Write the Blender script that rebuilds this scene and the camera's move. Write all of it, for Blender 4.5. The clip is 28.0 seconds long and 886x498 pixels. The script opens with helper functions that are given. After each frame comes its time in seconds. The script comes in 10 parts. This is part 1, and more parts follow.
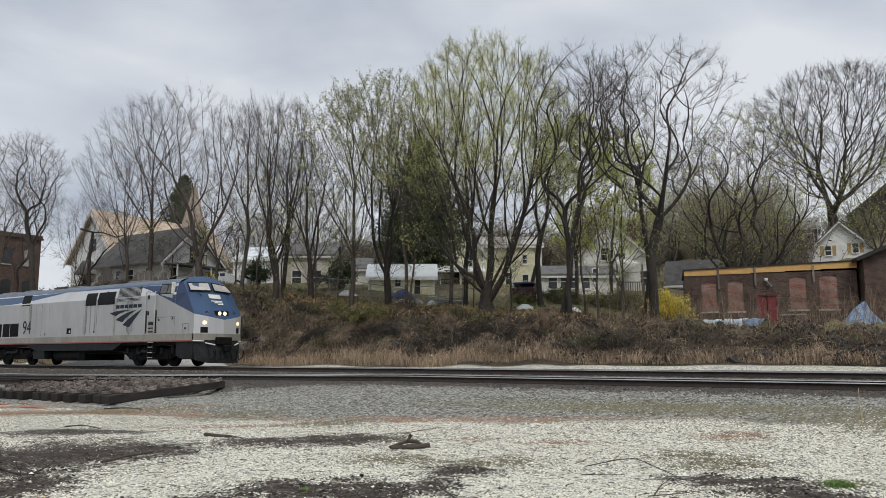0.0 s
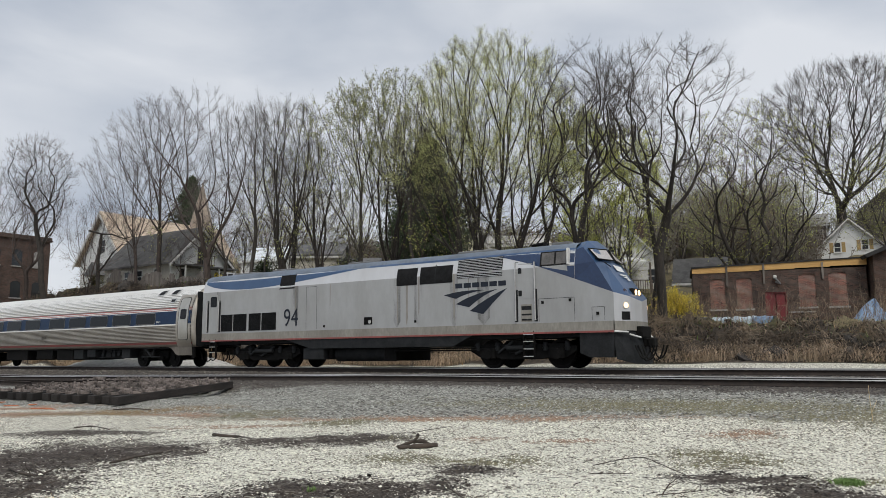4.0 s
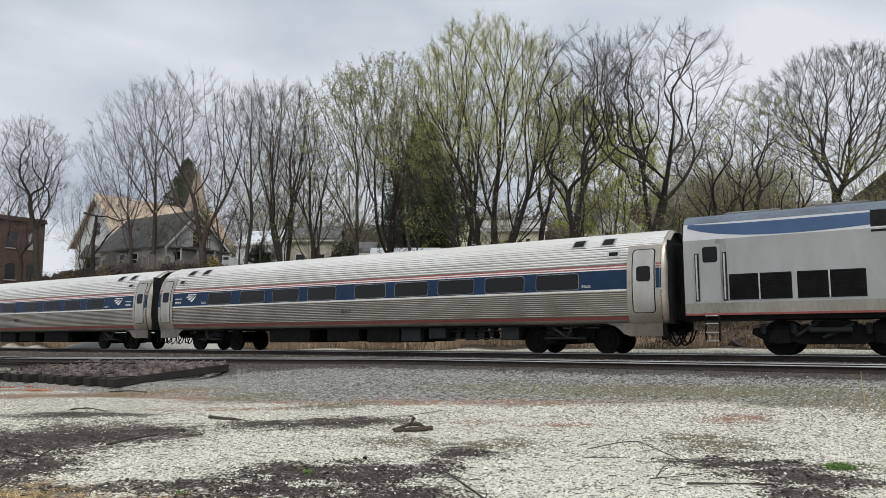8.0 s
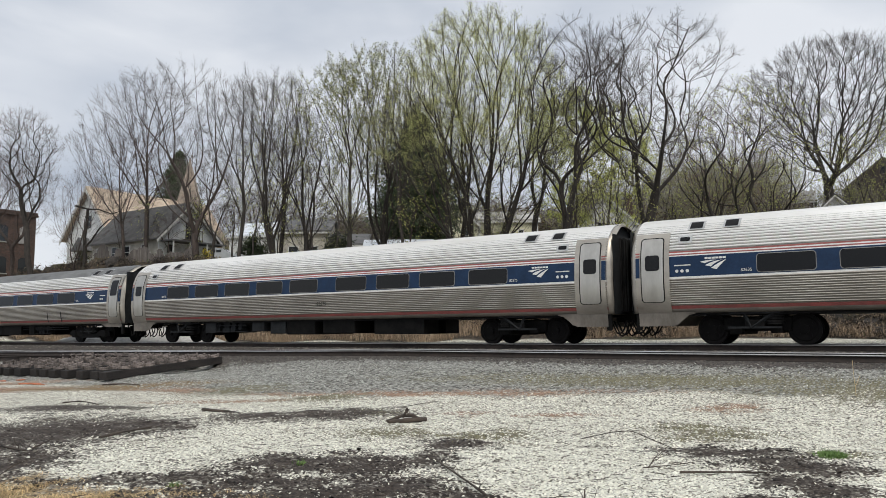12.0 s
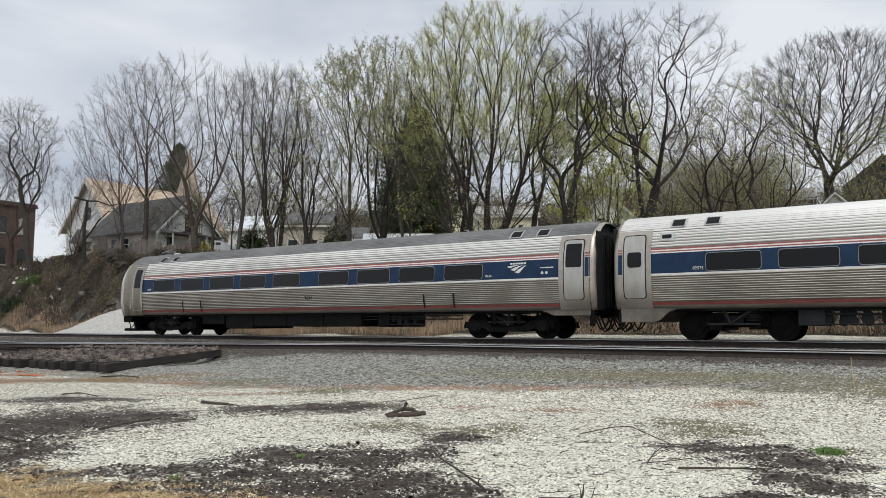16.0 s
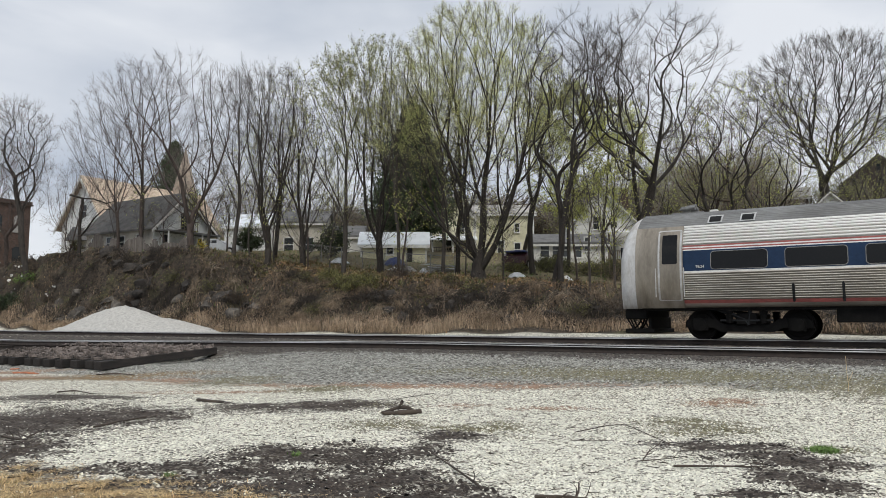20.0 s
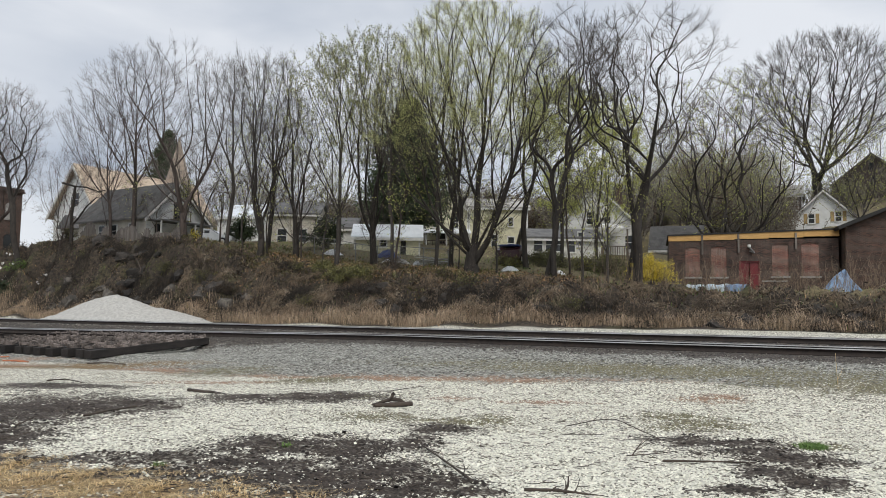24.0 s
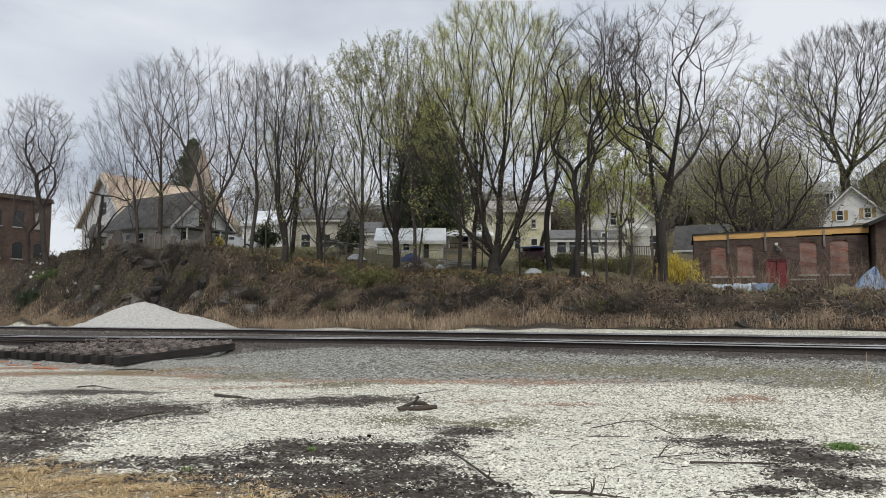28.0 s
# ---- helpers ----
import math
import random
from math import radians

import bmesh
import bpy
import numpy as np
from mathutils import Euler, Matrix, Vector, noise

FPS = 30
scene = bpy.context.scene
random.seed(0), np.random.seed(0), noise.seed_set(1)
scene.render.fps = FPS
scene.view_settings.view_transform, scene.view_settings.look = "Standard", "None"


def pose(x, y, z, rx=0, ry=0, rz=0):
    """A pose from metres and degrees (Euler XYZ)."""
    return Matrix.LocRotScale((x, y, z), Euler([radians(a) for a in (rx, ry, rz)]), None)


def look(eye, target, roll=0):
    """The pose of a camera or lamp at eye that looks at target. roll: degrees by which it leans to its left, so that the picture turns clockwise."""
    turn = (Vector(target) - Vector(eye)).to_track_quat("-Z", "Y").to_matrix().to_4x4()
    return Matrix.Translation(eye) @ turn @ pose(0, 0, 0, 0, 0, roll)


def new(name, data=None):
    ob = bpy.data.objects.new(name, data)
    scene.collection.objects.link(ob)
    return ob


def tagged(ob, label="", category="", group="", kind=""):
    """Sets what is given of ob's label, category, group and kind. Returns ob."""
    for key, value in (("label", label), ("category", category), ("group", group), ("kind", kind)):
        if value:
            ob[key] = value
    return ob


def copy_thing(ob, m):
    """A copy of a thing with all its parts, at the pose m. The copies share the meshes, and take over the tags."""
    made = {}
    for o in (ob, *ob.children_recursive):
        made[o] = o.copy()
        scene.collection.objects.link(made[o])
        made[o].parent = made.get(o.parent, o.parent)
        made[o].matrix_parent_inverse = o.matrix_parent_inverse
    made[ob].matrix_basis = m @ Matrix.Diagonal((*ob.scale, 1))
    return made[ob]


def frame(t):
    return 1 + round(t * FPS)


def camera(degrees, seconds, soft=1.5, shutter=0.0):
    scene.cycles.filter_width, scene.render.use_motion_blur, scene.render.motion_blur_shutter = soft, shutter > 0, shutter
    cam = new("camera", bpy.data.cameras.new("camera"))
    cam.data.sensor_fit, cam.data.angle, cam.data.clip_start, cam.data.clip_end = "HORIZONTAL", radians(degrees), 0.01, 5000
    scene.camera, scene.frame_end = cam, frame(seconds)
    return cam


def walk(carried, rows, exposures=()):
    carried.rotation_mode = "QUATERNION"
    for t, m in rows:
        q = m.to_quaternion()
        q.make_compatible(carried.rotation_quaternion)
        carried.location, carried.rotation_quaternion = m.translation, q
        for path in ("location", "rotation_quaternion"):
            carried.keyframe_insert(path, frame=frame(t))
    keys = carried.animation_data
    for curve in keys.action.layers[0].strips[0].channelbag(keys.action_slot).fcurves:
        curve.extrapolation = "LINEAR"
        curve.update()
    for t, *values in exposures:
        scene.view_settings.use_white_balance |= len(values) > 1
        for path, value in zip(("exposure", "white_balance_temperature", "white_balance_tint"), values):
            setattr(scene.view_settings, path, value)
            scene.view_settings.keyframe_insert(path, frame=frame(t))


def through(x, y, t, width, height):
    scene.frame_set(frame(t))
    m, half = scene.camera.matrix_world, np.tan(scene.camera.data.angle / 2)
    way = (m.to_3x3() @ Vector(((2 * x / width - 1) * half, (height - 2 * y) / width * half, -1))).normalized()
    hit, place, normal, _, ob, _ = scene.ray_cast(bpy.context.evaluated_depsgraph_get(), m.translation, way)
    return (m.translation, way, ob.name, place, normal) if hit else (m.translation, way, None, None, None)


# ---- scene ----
cam = camera(60.9, 28.0, soft=0.6)

PATH = [
    (0, (0.248, -0.308, 1.552), (-0.832, 1.353, 1.828), -0.2),
    (0.5, (0.256, -0.307, 1.564), (-0.835, 1.344, 1.85), -0.6),
    (1, (0.246, -0.276, 1.565), (-0.85, 1.374, 1.848), -0.7),
    (1.5, (0.265, -0.286, 1.56), (-0.829, 1.366, 1.838), -1.0),
    (2, (0.28, -0.311, 1.578), (-0.815, 1.337, 1.873), -1.3),
    (2.5, (0.277, -0.291, 1.567), (-0.82, 1.352, 1.878), -1.3),
    (3, (0.273, -0.3, 1.572), (-0.831, 1.341, 1.876), -0.8),
    (3.5, (0.262, -0.293, 1.563), (-0.839, 1.352, 1.851), -0.5),
    (5.5, (0.249, -0.283, 1.545), (-0.839, 1.377, 1.794), -0.8),
    (6, (0.249, -0.289, 1.554), (-0.836, 1.374, 1.795), -0.8),
    (6.5, (0.243, -0.281, 1.547), (-0.844, 1.381, 1.782), -0.6),
    (7, (0.247, -0.269, 1.547), (-0.838, 1.395, 1.781), -0.6),
    (7.5, (0.249, -0.279, 1.549), (-0.834, 1.385, 1.782), -0.4),
    (8, (0.249, -0.296, 1.552), (-0.841, 1.364, 1.785), -0.2),
    (8.5, (0.246, -0.274, 1.55), (-0.849, 1.382, 1.78), -0.2),
    (9, (0.243, -0.267, 1.542), (-0.846, 1.396, 1.761), -0.3),
    (9.5, (0.245, -0.281, 1.55), (-0.836, 1.388, 1.76), -0.4),
    (10, (0.244, -0.28, 1.541), (-0.84, 1.39, 1.742), -0.3),
    (10.5, (0.25, -0.286, 1.553), (-0.832, 1.384, 1.746), -0.4),
    (11, (0.249, -0.282, 1.549), (-0.832, 1.39, 1.741), -0.6),
    (11.5, (0.247, -0.279, 1.547), (-0.833, 1.393, 1.746), -0.5),
    (12, (0.244, -0.276, 1.544), (-0.833, 1.396, 1.755), -0.5),
    (12.5, (0.234, -0.276, 1.548), (-0.834, 1.402, 1.754), -0.6),
    (14.5, (0.24, -0.28, 1.549), (-0.841, 1.391, 1.74), 0.0),
    (15, (0.235, -0.277, 1.544), (-0.846, 1.395, 1.728), 0.0),
    (15.5, (0.23, -0.275, 1.542), (-0.845, 1.4, 1.728), -0.2),
    (16, (0.232, -0.28, 1.547), (-0.845, 1.395, 1.743), -0.1),
    (16.5, (0.234, -0.282, 1.548), (-0.845, 1.389, 1.762), 0.0),
    (17, (0.241, -0.286, 1.552), (-0.829, 1.39, 1.766), -0.2),
    (17.5, (0.235, -0.285, 1.545), (-0.83, 1.395, 1.75), -0.3),
    (18, (0.235, -0.263, 1.546), (-0.827, 1.42, 1.741), -0.3),
    (18.5, (0.238, -0.273, 1.539), (-0.822, 1.412, 1.731), -0.3),
    (19, (0.244, -0.277, 1.543), (-0.818, 1.408, 1.732), -0.4),
    (19.5, (0.238, -0.284, 1.538), (-0.822, 1.4, 1.729), -0.2),
    (20, (0.234, -0.286, 1.542), (-0.834, 1.394, 1.734), 0.0),
    (20.5, (0.242, -0.307, 1.548), (-0.832, 1.367, 1.753), 0.2),
    (22.5, (0.229, -0.278, 1.544), (-0.836, 1.402, 1.749), 0.4),
    (23, (0.226, -0.269, 1.536), (-0.831, 1.419, 1.721), 0.5),
    (23.5, (0.233, -0.283, 1.539), (-0.822, 1.407, 1.717), 0.6),
    (24, (0.232, -0.271, 1.538), (-0.822, 1.419, 1.712), 0.7),
    (24.5, (0.23, -0.27, 1.53), (-0.822, 1.423, 1.699), 0.8),
    (25, (0.237, -0.279, 1.535), (-0.815, 1.414, 1.701), 0.8),
    (25.5, (0.236, -0.274, 1.531), (-0.823, 1.415, 1.698), 0.8),
    (26, (0.232, -0.264, 1.535), (-0.846, 1.412, 1.701), 0.1),
    (26.5, (0.242, -0.282, 1.535), (-0.863, 1.377, 1.708), -0.4),
    (27, (0.259, -0.287, 1.541), (-0.854, 1.364, 1.728), -0.3),
    (27.5, (0.254, -0.273, 1.535), (-0.86, 1.377, 1.727), -0.2),
    (28, (0.248, -0.264, 1.535), (-0.858, 1.393, 1.717), 0.0),
]
walk(cam, [(t, look(eye, target, roll)) for t, eye, target, roll in PATH], [(0, -0.12), (4, -0.12), (9, -0.03), (15, 0.0), (28, 0.0)])

# The tracks run along x (the train goes towards +x), y leads away from the camera across them.
RAIL_Z = 1.0        # rail top of the main track
MAIN_Y = 24.82      # centre line of the main track
SIDE_Y = 19.92      # centre line of the siding

# ---- light ----
world = bpy.data.worlds.new("overcast_sky")
scene.world = world
world.use_nodes = True
wn, wl = world.node_tree.nodes, world.node_tree.links
wn.clear()
w_out = wn.new("ShaderNodeOutputWorld")
w_bg = wn.new("ShaderNodeBackground")
w_sky = wn.new("ShaderNodeTexSky")
w_sky.sky_type, w_sky.sun_disc = "NISHITA", False
w_sky.sun_elevation, w_sky.sun_rotation = radians(48), radians(70)
w_scale = wn.new("ShaderNodeVectorMath"); w_scale.operation = "SCALE"; w_scale.inputs["Scale"].default_value = 0.10
w_co = wn.new("ShaderNodeTexCoord")
w_map = wn.new("ShaderNodeMapping"); w_map.inputs["Scale"].default_value = (1.0, 1.0, 2.6)
w_n1 = wn.new("ShaderNodeTexNoise"); w_n1.inputs["Scale"].default_value = 1.7; w_n1.inputs["Detail"].default_value = 6; w_n1.inputs["Roughness"].default_value = 0.45
w_n2 = wn.new("ShaderNodeTexNoise"); w_n2.inputs["Scale"].default_value = 3.1; w_n2.inputs["Detail"].default_value = 5; w_n2.inputs["Distortion"].default_value = 0.4
w_ramp = wn.new("ShaderNodeValToRGB")
w_ramp.color_ramp.elements[0].position, w_ramp.color_ramp.elements[0].color = 0.40, (0.45, 0.51, 0.61, 1)
w_ramp.color_ramp.elements[1].position, w_ramp.color_ramp.elements[1].color = 0.62, (0.82, 0.85, 0.90, 1)
w_add = wn.new("ShaderNodeMath"); w_add.operation = "MULTIPLY_ADD"; w_add.inputs[1].default_value = 0.35
w_mix = wn.new("ShaderNodeMix"); w_mix.data_type = "RGBA"; w_mix.inputs["Factor"].default_value = 0.93
w_bg.inputs["Strength"].default_value = 1.0
wl.new(w_co.outputs["Generated"], w_map.inputs["Vector"])
wl.new(w_map.outputs["Vector"], w_n1.inputs["Vector"])
wl.new(w_map.outputs["Vector"], w_n2.inputs["Vector"])
wl.new(w_n2.outputs["Fac"], w_add.inputs[0])
w_sub = wn.new("ShaderNodeMath"); w_sub.operation = "MULTIPLY"; w_sub.inputs[1].default_value = 0.68
wl.new(w_n1.outputs["Fac"], w_sub.inputs[0])
wl.new(w_sub.outputs[0], w_add.inputs[2])
wl.new(w_add.outputs[0], w_ramp.inputs["Fac"])
wl.new(w_sky.outputs["Color"], w_scale.inputs[0])
wl.new(w_scale.outputs["Vector"], w_mix.inputs["A"])
wl.new(w_ramp.outputs["Color"], w_mix.inputs["B"])
wl.new(w_mix.outputs["Result"], w_bg.inputs["Color"])
wl.new(w_bg.outputs["Background"], w_out.inputs["Surface"])

sun = new("sun", bpy.data.lights.new("sun", "SUN"))
sun.data.energy, sun.data.angle, sun.data.color = 1.9, radians(25), (1.0, 0.95, 0.86)
sun.matrix_world = look((30, -20, 60), (0, 10, 0))
scene.view_settings.exposure = 0.0


# ---- materials ----
def node_mat(name, rough=0.8, metal=0.0):
    m = bpy.data.materials.new(name)
    m.use_nodes = True
    b = m.node_tree.nodes["Principled BSDF"]
    b.inputs["Roughness"].default_value, b.inputs["Metallic"].default_value = rough, metal
    return m, m.node_tree.nodes, m.node_tree.links, b


def mat(name, a, b=None, scale=4.0, rough=0.8, metal=0.0, bump=0.2, bump_scale=None, stretch=(1, 1, 1), fine=None, per=None, spread=0.0, coat=0.0, detail=5.0, rvar=0.12, grain=0.45):
    """A surface with two colours mixed by noise, finer grain, roughness changes and relief. per: 'object' or 'island' varies the brightness by piece."""
    b = b or tuple(c * 0.72 for c in a)
    m, n, l, p = node_mat(name, rough, metal)
    co = n.new("ShaderNodeTexCoord")
    mp = n.new("ShaderNodeMapping"); mp.inputs["Scale"].default_value = stretch
    l.new(co.outputs["Object"], mp.inputs["Vector"])
    n1 = n.new("ShaderNodeTexNoise"); n1.inputs["Scale"].default_value = scale; n1.inputs["Detail"].default_value = detail; n1.inputs["Roughness"].default_value = 0.62
    n2 = n.new("ShaderNodeTexNoise"); n2.inputs["Scale"].default_value = fine or scale * 9; n2.inputs["Detail"].default_value = 3
    l.new(mp.outputs["Vector"], n1.inputs["Vector"]); l.new(mp.outputs["Vector"], n2.inputs["Vector"])
    rp = n.new("ShaderNodeValToRGB")
    rp.color_ramp.elements[0].position, rp.color_ramp.elements[0].color = 0.36, (*b, 1)
    rp.color_ramp.elements[1].position, rp.color_ramp.elements[1].color = 0.62, (*a, 1)
    l.new(n1.outputs["Fac"], rp.inputs["Fac"])
    g = n.new("ShaderNodeMix"); g.data_type, g.blend_type = "RGBA", "OVERLAY"; g.inputs["Factor"].default_value = grain
    l.new(rp.outputs["Color"], g.inputs["A"]); l.new(n2.outputs["Color"], g.inputs["B"])
    bw = n.new("ShaderNodeHueSaturation"); bw.inputs["Saturation"].default_value = 0.0
    l.new(n2.outputs["Color"], bw.inputs["Color"]); l.new(bw.outputs["Color"], g.inputs["B"])
    last = g.outputs["Result"]
    if per:
        src = n.new("ShaderNodeObjectInfo").outputs["Random"] if per == "object" else n.new("ShaderNodeNewGeometry").outputs["Random Per Island"]
        hv = n.new("ShaderNodeHueSaturation")
        mr = n.new("ShaderNodeMapRange"); mr.inputs["To Min"].default_value, mr.inputs["To Max"].default_value = 1 - spread, 1 + spread
        l.new(src, mr.inputs["Value"]); l.new(mr.outputs["Result"], hv.inputs["Value"]); l.new(last, hv.inputs["Color"])
        last = hv.outputs["Color"]
    l.new(last, p.inputs["Base Color"])
    rr = n.new("ShaderNodeMapRange"); rr.inputs["To Min"].default_value, rr.inputs["To Max"].default_value = max(0.03, rough - rvar), min(1, rough + rvar)
    l.new(n1.outputs["Fac"], rr.inputs["Value"]); l.new(rr.outputs["Result"], p.inputs["Roughness"])
    if bump:
        bp = n.new("ShaderNodeBump"); bp.inputs["Strength"].default_value = bump; bp.inputs["Distance"].default_value = 0.02
        if bump_scale:
            n3 = n.new("ShaderNodeTexNoise"); n3.inputs["Scale"].default_value = bump_scale; n3.inputs["Detail"].default_value = 4
            l.new(mp.outputs["Vector"], n3.inputs["Vector"]); l.new(n3.outputs["Fac"], bp.inputs["Height"])
        else:
            l.new(n2.outputs["Fac"], bp.inputs["Height"])
        l.new(bp.outputs["Normal"], p.inputs["Normal"])
    if coat:
        p.inputs["Coat Weight"].default_value = coat
    return m


def leaf_mat(name, a, b, spread=0.35, through=0.6):
    """Thin leaves: matt on both sides, and some light comes through."""
    m = mat(name, a, b, 2, 0.75, 0, 0, per="island", spread=spread)
    n, l = m.node_tree.nodes, m.node_tree.links
    p, out = n["Principled BSDF"], n["Material Output"]
    tr, mx = n.new("ShaderNodeBsdfTranslucent"), n.new("ShaderNodeMixShader")
    l.new(p.inputs["Base Color"].links[0].from_socket, tr.inputs["Color"])
    mx.inputs["Fac"].default_value = through
    l.new(p.outputs["BSDF"], mx.inputs[1]); l.new(tr.outputs["BSDF"], mx.inputs[2]); l.new(mx.outputs["Shader"], out.inputs["Surface"])
    return m


def brick_mat(name, c1, c2, mortar, bw=0.21, bh=0.07):
    m, n, l, p = node_mat(name, 0.9)
    co = n.new("ShaderNodeTexCoord")
    sp = n.new("ShaderNodeSeparateXYZ"); l.new(co.outputs["Object"], sp.inputs["Vector"])
    ad = n.new("ShaderNodeMath"); l.new(sp.outputs["X"], ad.inputs[0]); l.new(sp.outputs["Y"], ad.inputs[1])
    cb = n.new("ShaderNodeCombineXYZ"); l.new(ad.outputs[0], cb.inputs["X"]); l.new(sp.outputs["Z"], cb.inputs["Y"])
    br = n.new("ShaderNodeTexBrick")
    br.inputs["Scale"].default_value = 1.0
    br.inputs["Brick Width"].default_value, br.inputs["Row Height"].default_value, br.inputs["Mortar Size"].default_value = bw, bh, 0.012
    br.inputs["Color1"].default_value, br.inputs["Color2"].default_value, br.inputs["Mortar"].default_value = (*c1, 1), (*c2, 1), (*mortar, 1)
    l.new(cb.outputs["Vector"], br.inputs["Vector"])
    no = n.new("ShaderNodeTexNoise"); no.inputs["Scale"].default_value = 0.9; no.inputs["Detail"].default_value = 7; no.inputs["Roughness"].default_value = 0.7
    l.new(co.outputs["Object"], no.inputs["Vector"])
    rp = n.new("ShaderNodeValToRGB"); rp.color_ramp.elements[0].position, rp.color_ramp.elements[0].color = 0.35, (0.48, 0.45, 0.44, 1); rp.color_ramp.elements[1].position = 0.62; rp.color_ramp.elements[1].color = (1.1, 1.05, 1.0, 1)
    l.new(no.outputs["Fac"], rp.inputs["Fac"])
    mx = n.new("ShaderNodeMix"); mx.data_type, mx.blend_type = "RGBA", "MULTIPLY"; mx.inputs["Factor"].default_value = 0.85
    l.new(br.outputs["Color"], mx.inputs["A"]); l.new(rp.outputs["Color"], mx.inputs["B"])
    l.new(mx.outputs["Result"], p.inputs["Base Color"])
    bp = n.new("ShaderNodeBump"); bp.inputs["Strength"].default_value = 0.5; bp.inputs["Distance"].default_value = 0.01; bp.invert = True
    l.new(br.outputs["Fac"], bp.inputs["Height"]); l.new(bp.outputs["Normal"], p.inputs["Normal"])
    return m


def siding_mat(name, a, b, pitch=0.12):
    """Horizontal clapboard: a saw-tooth relief, weathered paint."""
    m, n, l, p = node_mat(name, 0.75)
    co = n.new("ShaderNodeTexCoord")
    wv = n.new("ShaderNodeTexWave"); wv.wave_type, wv.bands_direction, wv.wave_profile = "BANDS", "Z", "SAW"
    wv.inputs["Scale"].default_value = 0.314 / pitch
    l.new(co.outputs["Object"], wv.inputs["Vector"])
    no = n.new("ShaderNodeTexNoise"); no.inputs["Scale"].default_value = 1.3; no.inputs["Detail"].default_value = 7; no.inputs["Roughness"].default_value = 0.7
    l.new(co.outputs["Object"], no.inputs["Vector"])
    rp = n.new("ShaderNodeValToRGB"); rp.color_ramp.elements[0].position, rp.color_ramp.elements[0].color = 0.35, (*b, 1); rp.color_ramp.elements[1].position, rp.color_ramp.elements[1].color = 0.6, (*a, 1)
    l.new(no.outputs["Fac"], rp.inputs["Fac"]); l.new(rp.outputs["Color"], p.inputs["Base Color"])
    bp = n.new("ShaderNodeBump"); bp.inputs["Strength"].default_value = 0.8; bp.inputs["Distance"].default_value = 0.02
    l.new(wv.outputs["Fac"], bp.inputs["Height"]); l.new(bp.outputs["Normal"], p.inputs["Normal"])
    return m


def lamp_mat(name, colour, strength):
    m, n, l, p = node_mat(name, 0.2)
    p.inputs["Base Color"].default_value = (*colour, 1)
    p.inputs["Emission Color"].default_value = (*colour, 1)
    p.inputs["Emission Strength"].default_value = strength
    return m


def glass_mat(name, tint, rough=0.06, ior=1.5):
    m, n, l, p = node_mat(name, rough)
    p.inputs["Base Color"].default_value = (*tint, 1)
    p.inputs["IOR"].default_value = ior
    no = n.new("ShaderNodeTexNoise"); no.inputs["Scale"].default_value = 1.2
    co = n.new("ShaderNodeTexCoord"); l.new(co.outputs["Object"], no.inputs["Vector"])
    bp = n.new("ShaderNodeBump"); bp.inputs["Strength"].default_value = 0.05; bp.inputs["Distance"].default_value = 0.02
    l.new(no.outputs["Fac"], bp.inputs["Height"]); l.new(bp.outputs["Normal"], p.inputs["Normal"])
    return m


M = {}
M["rail_side"] = mat("rusty_rail", (0.037, 0.026, 0.021), (0.016, 0.012, 0.010), 6, 0.85, 0.0, 0.4)
M["rail_top"] = mat("worn_rail_head", (0.60, 0.58, 0.55), (0.26, 0.24, 0.22), 1.2, 0.33, 0.9, 0.1, stretch=(0.25, 1, 1))
M["tie"] = mat("creosoted_tie", (0.027, 0.022, 0.020), (0.010, 0.009, 0.008), 5, 0.9, 0, 0.5, stretch=(1, 0.3, 1), per="object", spread=0.4)
M["plate"] = mat("rusty_plate", (0.22, 0.185, 0.165), (0.085, 0.070, 0.062), 11, 0.85, 0.0, 0.4, per="object", spread=0.4)
M["bark"] = mat("bark", (0.088, 0.077, 0.067), (0.042, 0.036, 0.032), 7, 0.95, 0, 0.8, stretch=(1, 1, 0.25))
M["bark_dark"] = mat("dark_bark", (0.048, 0.040, 0.034), (0.022, 0.019, 0.016), 7, 0.95, 0, 0.8, stretch=(1, 1, 0.25))
M["bark_red"] = mat("reddish_bark", (0.088, 0.067, 0.058), (0.040, 0.031, 0.027), 7, 0.95, 0, 0.8, stretch=(1, 1, 0.25))
M["leaf_yg"] = leaf_mat("spring_leaf", (0.60, 0.62, 0.20), (0.44, 0.47, 0.13))
M["leaf_pale"] = leaf_mat("maple_flower", (0.76, 0.77, 0.33), (0.58, 0.60, 0.22))
M["leaf_bud"] = leaf_mat("bud_leaf", (0.44, 0.45, 0.20), (0.31, 0.32, 0.13))
M["leaf_red"] = leaf_mat("red_bud", (0.27, 0.15, 0.13), (0.19, 0.11, 0.095))
M["needle"] = leaf_mat("cedar_foliage", (0.090, 0.120, 0.064), (0.050, 0.072, 0.038), 0.45, 0.4)
M["forsythia"] = leaf_mat("forsythia_flower", (0.85, 0.70, 0.13), (0.68, 0.54, 0.08))
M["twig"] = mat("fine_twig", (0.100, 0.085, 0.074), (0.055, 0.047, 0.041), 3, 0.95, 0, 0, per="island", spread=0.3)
# Far woods and thickets: distance haze is put into this paler twig colour.
M["twig_far"] = mat("hazy_twig", (0.28, 0.25, 0.215), (0.17, 0.15, 0.13), 3, 0.95, 0, 0, per="island", spread=0.3)
M["twig_red"] = mat("reddish_twig", (0.108, 0.084, 0.076), (0.062, 0.049, 0.044), 3, 0.95, 0, 0, per="island", spread=0.3)
